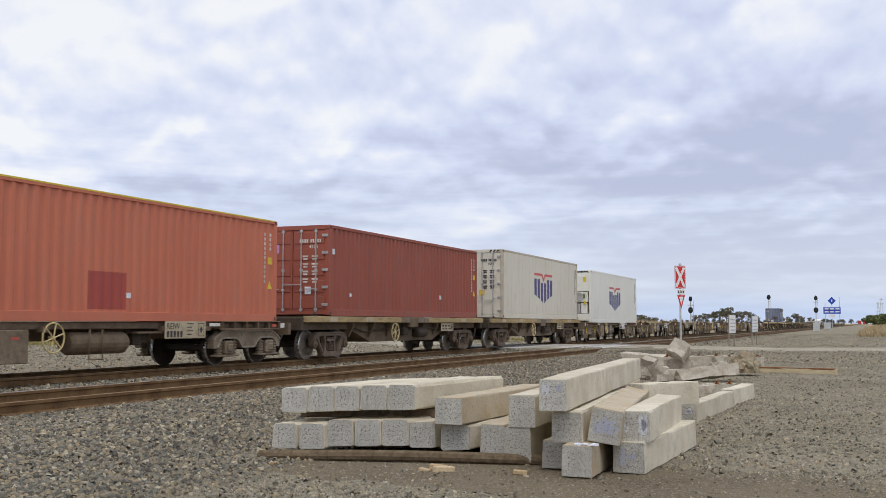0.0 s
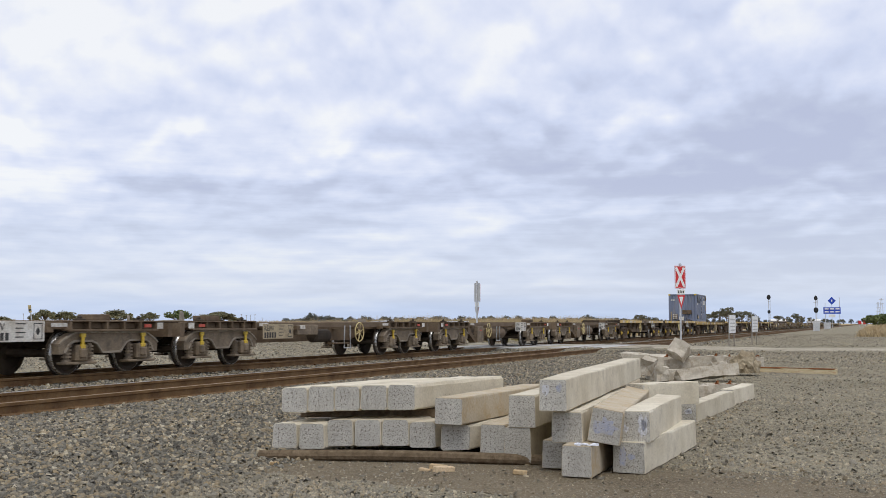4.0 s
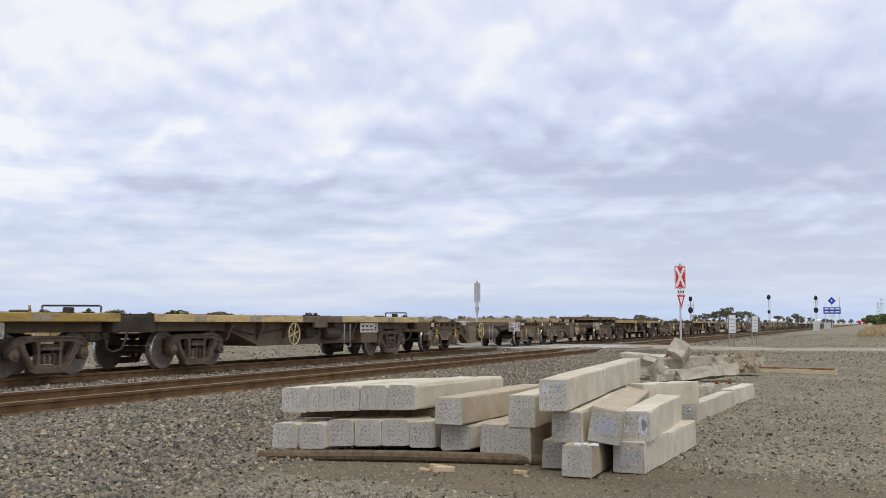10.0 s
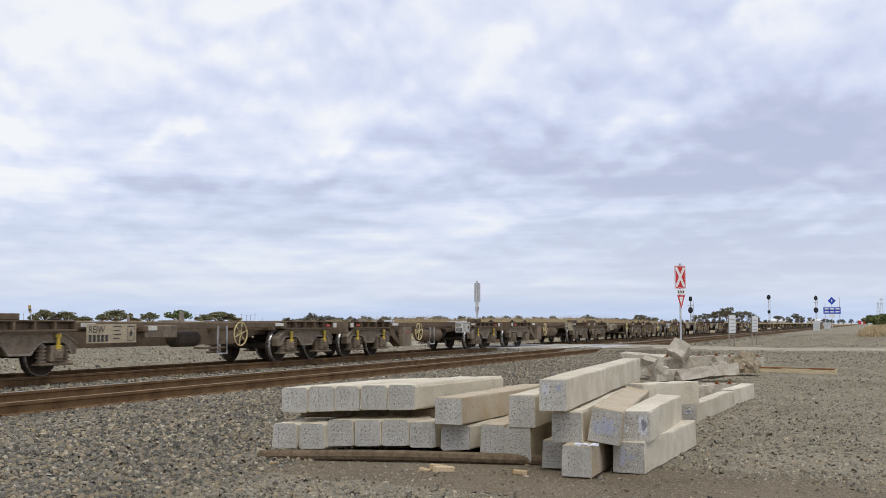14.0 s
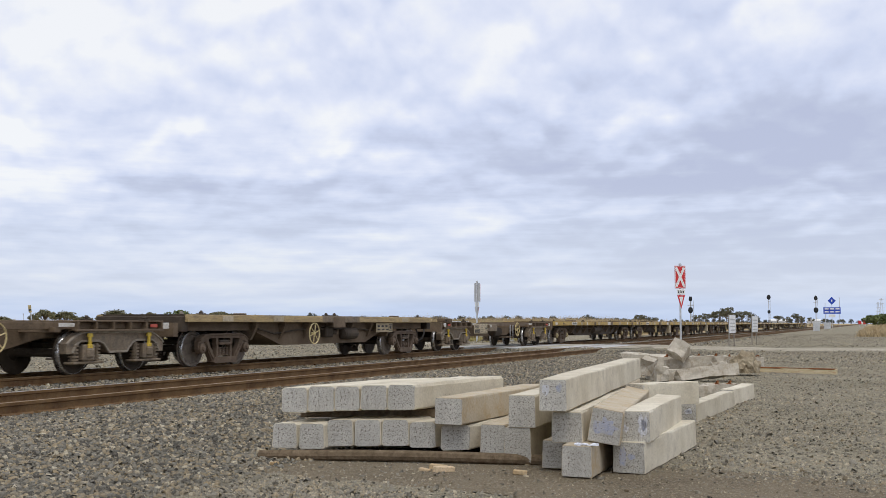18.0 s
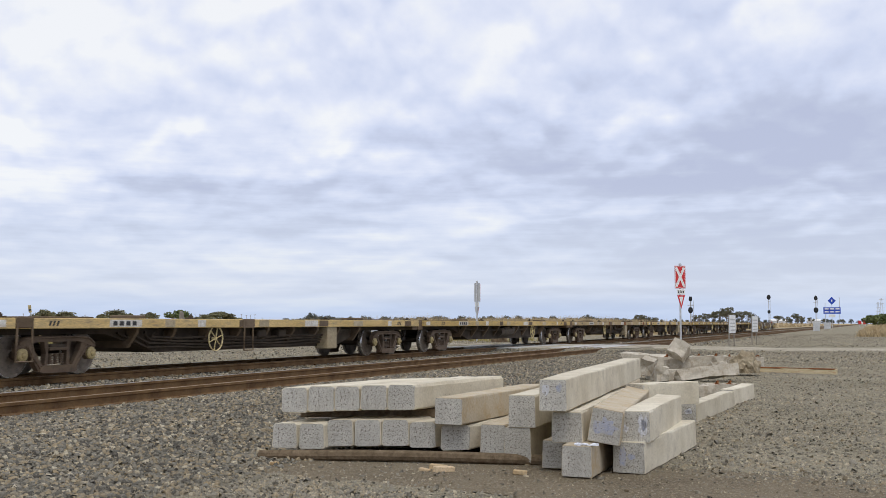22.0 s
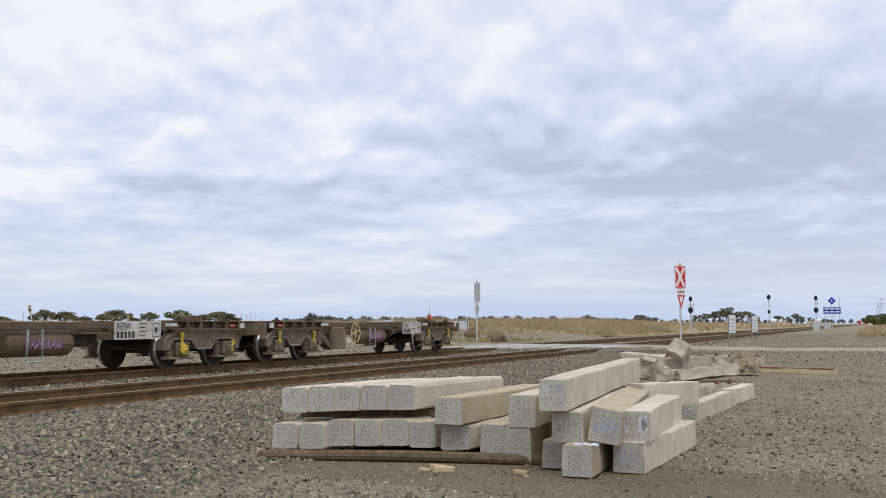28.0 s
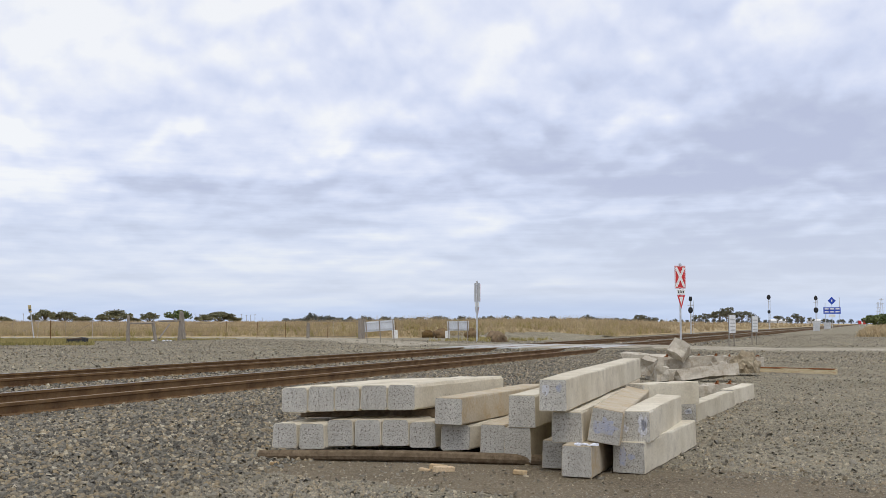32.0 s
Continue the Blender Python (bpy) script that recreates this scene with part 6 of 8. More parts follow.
def emblem(t, yc, zc, s, h):
    """A shield of dark blue upright bars under a notched red bar."""
    x = 1.2135

    def plate(name, pts, mat, parent, label=""):
        return part(name, one(prism, [(yc + a * s, zc + b * h) for a, b in pts], 0, x - 0.002, x + 0.003), mat, parent, label)

    logo = plate("emblem", [(-1.0, 0.72), (-0.16, 0.72), (0, 0.50), (0.16, 0.72), (1.0, 0.72), (1.0, 0.60), (0.20, 0.60), (0, 0.32), (-0.20, 0.60), (-1.0, 0.60)], "logo_red", t, "red and dark blue painted shield emblem")
    for a, b, bot0, bot1 in ((-1.0, -0.76, -0.34, -0.42), (-0.66, -0.42, -0.46, -0.55), (-0.31, -0.06, -0.60, -0.74), (0.06, 0.31, -0.74, -0.60), (0.42, 0.66, -0.55, -0.46), (0.76, 1.0, -0.42, -0.34)):
        top = 0.44 if abs(a) > 0.32 and abs(b) > 0.32 else 0.26
        plate("emblem_bar", [(a, top), (b, top), (b, bot1), (a, bot0)], "logo_blue", logo)


def orange_container():
    L, H = 12.192, 2.591
    t = thing("shipping_container", "orange-red corrugated shipping container on a wagon", "shipping container", "containers on the train")
    container_shell(t, L, H, "box_orange", "box_orange", 0.285, 0.036)
    part("end_wall", B(((-1.1, -L / 2 + 0.02, 0.1), (1.1, -L / 2 + 0.06, H - 0.1))), "box_orange", t)
    part("top_stripe", B(((1.212, -L / 2 + 0.16, H - 0.03), (1.223, L / 2 - 0.16, H + 0.004))), "patch_yellow", t, "yellow-black striped top edge")
    part("repaint_patch", corrugated(1.1602, 0.22, 0.98, 1.210, 0.29, 0.036, "box_patch"), "box_patch", t, "darker red repainted square", m=pose(0, -1.0152, 0))
    part("sticker", B(((1.20, 0.15, 0.46), (1.216, 0.29, 0.57))), "paper", t, "small white sticker")
    side_marks(t, L, H, "plate")
    return t


def red_container():
    L, H = 12.192, 2.591
    t = thing("shipping_container", "brown-red corrugated shipping container with doors facing forward", "shipping container", "containers on the train")
    container_shell(t, L, H, "box_red", "box_red", 0.285, 0.036)
    door_end(t, L, H, "box_red", "zinc", True)
    end_marks(t, L, H, "42G1", "plate")
    side_marks(t, L, H, "plate")
    for y, z, w, h in ((-4.8, 0.55, 0.12, 0.1), (2.2, 0.62, 0.16, 0.14), (-5.9, 1.75, 0.14, 0.16)):
        part("sticker", B(((1.20, y, z), (1.214, y + w, z + h))), "paper", t, "small white sticker")
    part("sticker", B(((-0.9, -L / 2 + 0.004, 1.8), (-0.45, -L / 2 + 0.012, 2.05))), "graffiti", t, "magenta panel on the door")
    part("sticker", B(((0.42, -L / 2 + 0.002, 0.60), (0.62, -L / 2 + 0.010, 0.82))), "paper", t, "white data sticker")
    return t


def reefer(wall, machinery):
    L, H = 12.192, 2.896
    t = thing("refrigerated_container", "dusty white refrigerated container with a blue shield emblem" if not machinery else "clean white refrigerated container with cooling unit end", "shipping container", "containers on the train")
    container_shell(t, L, H, wall, "box_frame" if not machinery else wall, 0.51, 0.0)
    emblem(t, -0.1 if not machinery else -0.2, 1.42, 1.45, 0.95)
    side_marks(t, L, H, "ink")
    y = -L / 2
    for k in range(3):
        part("hazard_stripe", one(prism, [(0.62 + 0.16 * k, H - 0.1), (0.70 + 0.16 * k, H - 0.1), (0.76 + 0.16 * k, H - 0.02), (0.68 + 0.16 * k, H - 0.02)], 1, y - 0.002, y + 0.02), "ink", t)
    if not machinery:
        door_end(t, L, H, wall, "zinc", False)
        end_marks(t, L, H, "45R1", "ink")
        part("door_emblem", B(((-0.98, y + 0.012, 2.26), (-0.58, y + 0.028, 2.38))), "logo_blue", t, "small dark blue emblem on the door")
        part("door_emblem", B(((-0.98, y + 0.012, 2.40), (-0.58, y + 0.028, 2.425))), "logo_red", t, "thin red bar over the emblem")
        part("gasket", B(((-0.012, y + 0.02, 0.14), (0.012, y + 0.05, H - 0.13))), "dark", t, "black door gasket")
        part("gasket", B(((1.10, y + 0.02, 0.14), (1.125, y + 0.05, H - 0.13))), "dark", t, "black door gasket")
        for x, z, w, h in ((0.15, 0.95, 0.24, 0.24), (-0.42, 1.2, 0.18, 0.2)):
            part("sticker", B(((x, y + 0.018, z), (x + w, y + 0.028, z + h))), "patch_yellow", t, "yellow sticker")
        part("sticker", B(((-0.95, y + 0.018, 0.98), (-0.72, y + 0.028, 1.28))), "zinc", t, "grey data plate")
        part("sticker", one(prism, [(-0.44, 0.76), (-0.22, 0.76), (-0.33, 0.98)], 1, y + 0.016, y + 0.028), "patch_yellow", t, "yellow warning triangle")
    else:
        part("end_frame", B(((-1.10, y + 0.03, 1.72), (1.10, y + 0.09, H - 0.12)), ((-1.10, y + 0.03, 0.12), (1.10, y + 0.09, 0.48)), bevel=0.01), wall, t)
        part("recess", B(((-1.10, y + 0.42, 0.48), (1.10, y + 0.46, 1.72))), "dark", t, "dark machinery recess")
        u = part("cooling_unit", B(((-1.02, y + 0.05, 1.12), (1.02, y + 0.40, 1.70)), bevel=0.02), wall, t, "white cooling unit")
        part("control_panel", B(((-0.28, y + 0.03, 1.20), (0.05, y + 0.06, 1.62)), bevel=0.01), "dark", u, "dark control panel")
        bm = bmesh.new()
        lathe(bm, [(0.05, 0.0), (0.26, 0.0), (0.27, 0.03), (0.24, 0.035), (0.06, 0.02)], pose(0.48, y + 0.05, 1.41, 90, 0, 0), 20)
        part("fan_grille", bm, "zinc", u, "round grey fan grille")
        for k, (x0, x1, z0, z1) in enumerate(((-0.95, -0.2, 0.50, 0.85), (-0.1, 0.38, 0.52, 1.05), (0.62, 0.98, 0.50, 1.08))):
            part("compressor_box", B(((x0, y + 0.08, z0), (x1, y + 0.40, z1)), bevel=0.015), wall if k != 1 else "plate", t, "white compressor cover")
        bm = bmesh.new()
        rod(bm, (0.5, y + 0.14, 0.50), (0.5, y + 0.14, 1.05), 0.08, n=10)
        part("cylinder", bm, "zinc", t)
        for x, z, w, h in ((0.62, 2.25, 0.30, 0.28), (-0.15, 0.20, 0.22, 0.18), (0.78, 1.0, 0.14, 0.2), (-0.8, 1.5, 0.12, 0.14)):
            part("sticker", B(((x, y + 0.02, z), (x + w, y + 0.028, z + h))), "patch_yellow", t, "yellow sticker")
        part("sticker", B(((0.72, y + 0.03, 1.35), (0.86, y + 0.048, 1.58))), "leaf_bright", t, "green sticker")
        part("sticker", one(prism, [(0.2, 0.18), (0.5, 0.18), (0.35, 0.44)], 1, y + 0.018, y + 0.028), "patch_yellow", t, "yellow warning triangle")
        for x in (-0.7, 0.15):
            part("inspection_hatch", B(((x, y + 0.015, 2.08), (x + 0.62, y + 0.035, 2.62)), bevel=0.012), wall, t, "bolted inspection hatch")
    return t


def blue_container():
    L, H = 6.058, 2.438
    t = thing("generator_container", "dull blue generator container on an ochre base frame", "generator container", "containers on the train")
    container_shell(t, L, H, "box_blue", "box_blue", 0.275, 0.036)
    y, x = -L / 2, 1.219
    end = part("end_wall", corrugated(2.20, 0.12, H - 0.10, 0.0, 0.275, 0.04, "box_blue"), "box_blue", t, m=pose(-1.10, y + 0.03, 0, 0, 0, -90))
    part("end_sill", B(((-1.10, y + 0.005, 0.0), (1.10, y + 0.12, 0.13))), "box_blue", t)
    part("end_header", B(((-1.10, y + 0.005, H - 0.11), (1.10, y + 0.12, H))), "box_blue", t)
    # fittings on the end
    part("junction_box", B(((0.0, y - 0.10, 0.64), (0.80, y + 0.02, 1.0)), bevel=0.012), "grime", t, "grey-brown junction box")
    s = part("socket_panel", B(((-0.84, y - 0.07, 0.19), (-0.43, y + 0.02, 0.68)), bevel=0.01), "grime", t, "panel of white sockets")
    for i in range(3):
        for j in range(3):
            part("socket", B(((-0.81 + 0.125 * i, y - 0.12, 0.23 + 0.15 * j), (-0.72 + 0.125 * i, y - 0.07, 0.34 + 0.15 * j)), bevel=0.008), "plate", s)
    part("meter_box", B(((-0.31, y - 0.12, 0.0), (0.11, y + 0.02, 0.42)), bevel=0.01), "plate", t, "pale grey meter box")
    part("grab_pole", one(rod, (-1.0, y - 0.05, 0.02), (-1.0, y - 0.05, 0.88), 0.032), "sill", t, "ochre grab pole")
    part("cable", one(sweep, [(0.48, y - 0.10, 0.82), (0.46, y - 0.15, 0.60), (0.40, y - 0.17, 0.35), (0.36, y - 0.16, 0.08), (0.2, y - 0.18, 0.22), (0.14, y - 0.16, 0.06), (-0.3, y - 0.15, 0.06), (-0.7, y - 0.10, 0.20)], 0.022), "hose", t, "dark hanging power cable")
    for k in range(5):
        part("marking_bar", B(((-1.0 + 0.075 * k, y - 0.006, H - 0.60), (-0.955 + 0.075 * k, y + 0.0, H - 0.46))), "plate", t)
    # fittings on the side
    lv = part("louvre", B(((x - 0.02, -2.35, 1.72), (x + 0.012, -0.72, 2.32)), bevel=0.006), "dark", t, "black slatted louvre")
    for k in range(7):
        part("slat", B(((x + 0.004, -2.33, 1.76 + 0.078 * k), (x + 0.03, -0.74, 1.79 + 0.078 * k))), "box_blue", lv)
    for yy in (-1.81, -1.27):
        part("mullion", B(((x + 0.006, yy - 0.02, 1.74), (x + 0.034, yy + 0.02, 2.30))), "box_blue", lv)
    for a, b in ((-0.64, -0.02), (0.08, 0.94)):
        d = part("door", B(((x - 0.02, a, 0.20), (x + 0.016, b, 2.28)), bevel=0.01), "box_blue", t)
        part("door_panel", B(((x + 0.014, a + 0.12, 0.32), (x + 0.028, b - 0.12, 2.16)), bevel=0.008), "box_blue", d)
        part("lock_handle", B(((x + 0.016, b - 0.14, 0.78), (x + 0.06, b - 0.04, 0.86)), bevel=0.006), "dark", d)
        part("hinge", B(((x + 0.01, a + 0.02, 1.9), (x + 0.05, a + 0.08, 2.02)), bevel=0.006), "dark", d)
    ladder = part("ladder", one(rod, (x + 0.06, -0.02, 0.15), (x + 0.06, -0.02, 2.36), 0.022), "box_blue", t, "wall ladder with pale rungs")
    for k in range(5):
        part("rung", one(rod, (x + 0.05, -0.44, 0.62 + 0.36 * k), (x + 0.05, -0.02, 0.62 + 0.36 * k), 0.018), "plate", ladder)
    n = part("notice", B(((x - 0.01, -2.40, 0.24), (x + 0.03, -1.98, 0.58)), bevel=0.004), "dark", t, "yellow notice in a dark frame")
    part("notice_face", B(((x + 0.028, -2.36, 0.27), (x + 0.034, -2.05, 0.54))), "patch_yellow", n)
    s = part("sign_panel", B(((x - 0.01, 1.08, 1.52), (x + 0.010, 2.14, 1.88))), "plate", t, "white panel with worn lettering")
    for k in range(4):
        part("marking_bar", B(((x + 0.010, 1.16 + 0.24 * k, 1.58), (x + 0.013, 1.26 + 0.24 * k, 1.82))), "zinc", s)
    part("lamp_box", B(((x - 0.01, 2.32, 1.93), (x + 0.08, 2.56, 2.25)), bevel=0.01), "grime", t, "small brown box")
    part("gauge", one(rod, (x - 0.02, 1.62, 2.18), (x + 0.03, 1.62, 2.18), 0.08, n=16), "plate", t, "round pale vent")
    part("gauge_tube", B(((x - 0.01, 2.46, 1.0), (x + 0.02, 2.54, 1.55))), "plate_dirty", t)
    for k in range(3):
        part("marking_bar", B(((x - 0.005, -2.3 + 0.13 * k, 1.50), (x + 0.002, -2.22 + 0.13 * k, 1.64))), "plate", t)
    for a, b in ((y - 0.006, x - 0.17), (y - 0.006, -x - 0.006), (L / 2 - 0.17, x - 0.17)):
        part("corner_paint", B(((b, a, H - 0.12), (b + 0.176, a + 0.176, H + 0.004)), bevel=0.01), "patch_yellow", t, "yellow painted corner casting")
    return t


def base_frame():
    """The ochre frame between the generator container and the wagon."""
    t = thing("base_frame", "ochre-yellow steel base frame under the generator container", "base frame")
    for s in (-1, 1):
        for a, b in ((-3.02, -1.25), (-0.95, 1.0), (1.3, 3.02)):
            part("beam", B(((s * 1.15 - 0.07, a, 0.02), (s * 1.15 + 0.07, b, 0.155)), bevel=0.008), "sill", t)
    for y in (-2.9, -1.1, 0.0, 1.15, 2.9):
        part("cross_beam", B(((-1.18, y - 0.08, 0.0), (1.18, y + 0.08, 0.15)), bevel=0.008), "under", t)
    return t


# ---- the train's make-up: kind and the two bogie stations along the line at the start ----
SPEED = 23.65
TRAIN = [
    ("A", 11.9, 22.4), ("Bt", 26.8, 37.4), ("Bt", 41.9, 52.5), ("Ay", 56.7, 67.3), ("Ay", 71.8, 82.3), ("Ry", 86.8, 97.4), ("Ay", 101.4, 111.9),
    ("Ry", 115.9, 126.3), ("Ay", 130.9, 141.4), ("Ay", 146.0, 156.5), ("Bc", 160.5, 171.3), ("By", 175.8, 186.7), ("C", 191.3, 206.4), ("Br", 211.2, 221.9),
    ("B", 226.4, 237.1), ("Br", 241.6, 252.1), ("Bb", 256.9, 267.4), ("Ay", 271.8, 282.5), ("A", 286.6, 297.0), ("B", 301.0, 311.6), ("A", 315.9, 326.5),
    ("Br", 330.8, 341.5), ("Ry", 346.0, 356.3), ("Ay", 360.3, 370.8), ("A", 375.3, 385.9), ("R", 390.0, 400.5), ("Ay", 403.8, 414.3), ("Ry", 418.6, 428.6),
    ("Ry", 432.8, 443.1), ("Bt", 447.1, 457.8), ("Ry", 462.5, 472.5), ("Cn", 477.0, 491.9), ("Cs", 496.4, 511.1), ("C", 516.4, 531.1), ("Cs", 536.3, 550.8),
    ("Cr", 555.7, 570.2), ("Ct", 575.4, 589.9), ("Cs", 595.1, 609.7), ("Cr", 614.6, 629.5), ("Cs", 634.2, 649.2), ("C", 653.9, 668.2), ("Ag", 672.5, 682.9),
    ("Ah", 686.9, 696.9),
]
MAKERS = {
    "A": lambda: skeletal(False, 0, "plate_dirty", False), "Ay": lambda: skeletal(False, 1, "plate", False), "Ag": lambda: skeletal(False, 2, "plate", True, 5.0), "Ah": lambda: skeletal(False, 1, "plate", True, 5.0),
    "R": lambda: skeletal(True, 0, "plate_dirty", False), "Ry": lambda: skeletal(True, 1, "plate_dirty", False),
    "B": lambda: flat("sill", "bogie", False), "Bt": lambda: flat("sill_tan", "bogie", False), "By": lambda: flat("sill", "yellow", True), "Bc": lambda: flat("sill", "yellow", False),
    "Br": lambda: flat("sill", "bogie", True), "Bb": lambda: flat("sill", "bogie", True, True),
    "C": lambda: long_flat("sill", "bogie", False), "Ct": lambda: long_flat("sill_tan", "cap_ochre", False), "Cs": lambda: long_flat("sill", "cap_ochre", True), "Cn": lambda: long_flat("sill", "cap_ochre", False, True, False), "Cr": lambda: long_flat("sill", "cap_ochre", False, True),
}
CARRIED = []
models = {}
for kind, a, b in TRAIN:
    mid = (a + b) / 2
    if kind not in models:
        models[kind] = MAKERS[kind]()
        w = models[kind]
    else:
        w = copy_thing(models[kind], Matrix.Identity(4))
    CARRIED.append((w, mid, RAIL_Z))
    # two wagons carry a raised loading frame over their trailing end
    if 286 < a < 302:
        reach = 3.2 if kind == "A" else 2.2
        end, top = (7.0, 1.075) if kind == "A" else (7.05, 1.215)
        rack = part("loading_frame", B(((-1.25, end - reach, 1.26), (1.25, end + 0.55, 1.40 if kind == "A" else 1.34)), bevel=0.012), "grime", w, "raised dark brown loading frame")
        for y in (end - reach + 0.3, end - 1.2, end - 0.1):
            for x in (-1.1, 1.1):
                part("frame_leg", one(prism, [(y - 0.22, top), (y + 0.06, top), (y + 0.10, 1.26), (y - 0.06, 1.26)], 0, x - 0.05, x + 0.05), "under", rack)
        part("frame_edge", B(((1.25, end - reach, 1.325), (1.262, end + 0.55, 1.345))), "patch_yellow" if kind == "A" else "under", rack)
for make, mid, z in ((orange_container, 17.5, 1.08), (red_container, 32.55, 1.255), (lambda: reefer("box_grey", False), 47.85, 1.255), (lambda: reefer("box_white", True), 63.0, 1.08), (blue_container, 192.6, 1.21), (base_frame, 192.6, 1.055)):
    CARRIED.append((make(), mid, RAIL_Z + z))

# the red marker on the last wagon, with its whip aerial
marker = part("tail_marker", one(prism, [(-0.12, 0.0), (0.12, 0.0), (0.10, 0.13), (0.05, 0.15), (0.04, 0.25), (-0.05, 0.25), (-0.07, 0.14)], 1, -0.07, 0.08), "red_mark", w, "red end-of-train marker", m=pose(0.85, 5.0, 1.075))
part("aerial", one(rod, (0, 0, 0.24), (0.01, 0.01, 0.52), 0.006, n=5), "dark", marker)
part("marker_base", B(((-0.2, -0.16, 0.0), (0.2, 0.18, 0.05)), bevel=0.01), "grime", marker)

# ---- crossing signs, boards and signals ----
def post(bm, x, y, z0, z1, r=0.04, n=8):
    rod(bm, (x, y, z0), (x, y, z1), r, n=n)


def crossing_sign(x, y, turn, base, label):
    """A red panel with a white diagonal cross over a small panel and a give-way triangle."""
    t = thing("crossing_sign", label, "level crossing sign", "level crossing signs", m=pose(x, y, base, 0, 0, turn))
    part("post", one(rod, (0, 0.05, -0.3), (0, 0.05, 4.30), 0.05, n=10), "galv", t, "galvanised steel post")
    p = part("cross_panel", B(((-0.28, -0.012, 2.98), (0.28, 0.012, 4.16)), bevel=0.006), ["sign_red"], t, "red panel with a white diagonal cross")
    part("panel_back", B(((-0.284, 0.010, 2.976), (0.284, 0.03, 4.164)), bevel=0.004), "sign_back", p, "grey metal back")
    for a, b in (((-0.21, 3.07), (0.21, 4.07)), ((0.21, 3.07), (-0.21, 4.07))):
        bm = bmesh.new()
        d = Vector((b[0] - a[0], b[1] - a[1])).normalized()
        n = Vector((-d.y, d.x)) * 0.062
        k = -0.017 if a[0] < 0 else -0.0195
        prism(bm, [(a[0] + n.x, a[1] + n.y), (a[0] - n.x, a[1] - n.y), (b[0] - n.x, b[1] - n.y), (b[0] + n.x, b[1] + n.y)], 1, k, -0.011)
        part("cross_arm", bm, "sign_white", p, "white cross arm")
    part("border", B(((-0.26, -0.016, 3.0), (-0.245, -0.011, 4.14)), ((0.245, -0.016, 3.0), (0.26, -0.011, 4.14)), ((-0.26, -0.016, 3.0), (0.26, -0.011, 3.015)), ((-0.26, -0.016, 4.125), (0.26, -0.011, 4.14))), "sign_white", p)
    q = part("tracks_panel", B(((-0.16, -0.012, 2.66), (0.24, 0.012, 2.94)), bevel=0.004), "sign_white", t, "small white panel with worn lettering")
    for k in range(4):
        part("letter_bar", B(((-0.12 + 0.085 * k, -0.016, 2.74), (-0.07 + 0.085 * k, -0.011, 2.86))), "ink", q)
    g = part("give_way_panel", one(prism, [(-0.16, 2.62), (0.24, 2.62), (0.04, 1.92)], 1, -0.012, 0.012), "sign_red", t, "red and white give-way triangle")
    part("triangle_face", one(prism, [(-0.07, 2.545), (0.15, 2.545), (0.04, 2.13)], 1, -0.016, -0.010), "sign_white", g)
    part("triangle_back", one(prism, [(-0.165, 2.625), (0.245, 2.625), (0.04, 1.91)], 1, 0.010, 0.026), "sign_back", g, "grey metal back")
    for x in (-0.06, 0.06):
        part("bolt", one(rod, (x, 0.0, 4.16), (x, 0.0, 4.24), 0.018), "sign_back", t)
    return t


crossing_sign(-9.09, 55.14, 24.0, 0.20, "red level crossing sign with white cross on a post")
crossing_sign(-23.22, 62.89, 150.0, -0.22, "grey-backed level crossing sign seen edge-on beside the road")


def board(x, y, turn, base, width, lift, high, legs, label, lean=0.0, flap=0):
    t = thing("warning_board", label, "notice board", "boards at the crossing", m=pose(x, y, base, 0, 0, turn) @ pose(0, 0, 0, 0, lean, 0))
    part("panel", B(((-width / 2, -0.02, lift), (width / 2, 0.02, lift + high)), bevel=0.005), "board_back", t, "pale grey board seen from behind")
    part("face", B(((-width / 2 + 0.02, -0.028, lift + 0.02), (width / 2 - 0.02, -0.021, lift + high - 0.02))), "sign_white", t, "white face")
    for k in range(legs):
        x0 = -width / 2 + 0.08 + (width - 0.16) * k / (legs - 1)
        part("leg", B(((x0 - 0.03, 0.02, -0.2), (x0 + 0.03, 0.07, lift + high + 0.05))), "grey_timber", t)
    if flap:
        part("flap", B(((flap * width / 2 - 0.16, -0.02, 0.22), (flap * width / 2 + 0.16, 0.016, lift)), bevel=0.004), "sign_white", t, "narrow white panel")
    for z in (lift + 0.1, lift + high - 0.1):
        part("stiffener", B(((-width / 2, 0.021, z - 0.02), (width / 2, 0.05, z + 0.02))), "sign_back", t)
    for k in range(4):
        part("letter_bar", B(((-width / 2 + 0.1, -0.032, lift + 0.12 + k * (high - 0.2) / 4), (width / 2 - 0.1 - 0.1 * (k % 2), -0.027, lift + 0.17 + k * (high - 0.2) / 4))), "zinc", t)
    return t


board(-26.78, 56.04, 205.0, 0.19, 1.75, 0.72, 0.60, 3, "white warning board on three legs beside the dirt road", 4.0, -1)
board(-25.08, 64.29, 205.0, 0.19, 1.40, 0.70, 0.62, 3, "white warning board beside the far road approach", 1.0, 1)
board(-6.01, 51.00, 85.0, 0.20, 1.30, 0.70, 0.85, 2, "white notice board on legs beside the near road approach")
board(-5.73, 58.67, 84.0, 0.20, 1.30, 0.70, 0.85, 2, "white notice board facing the road beyond the crossing")


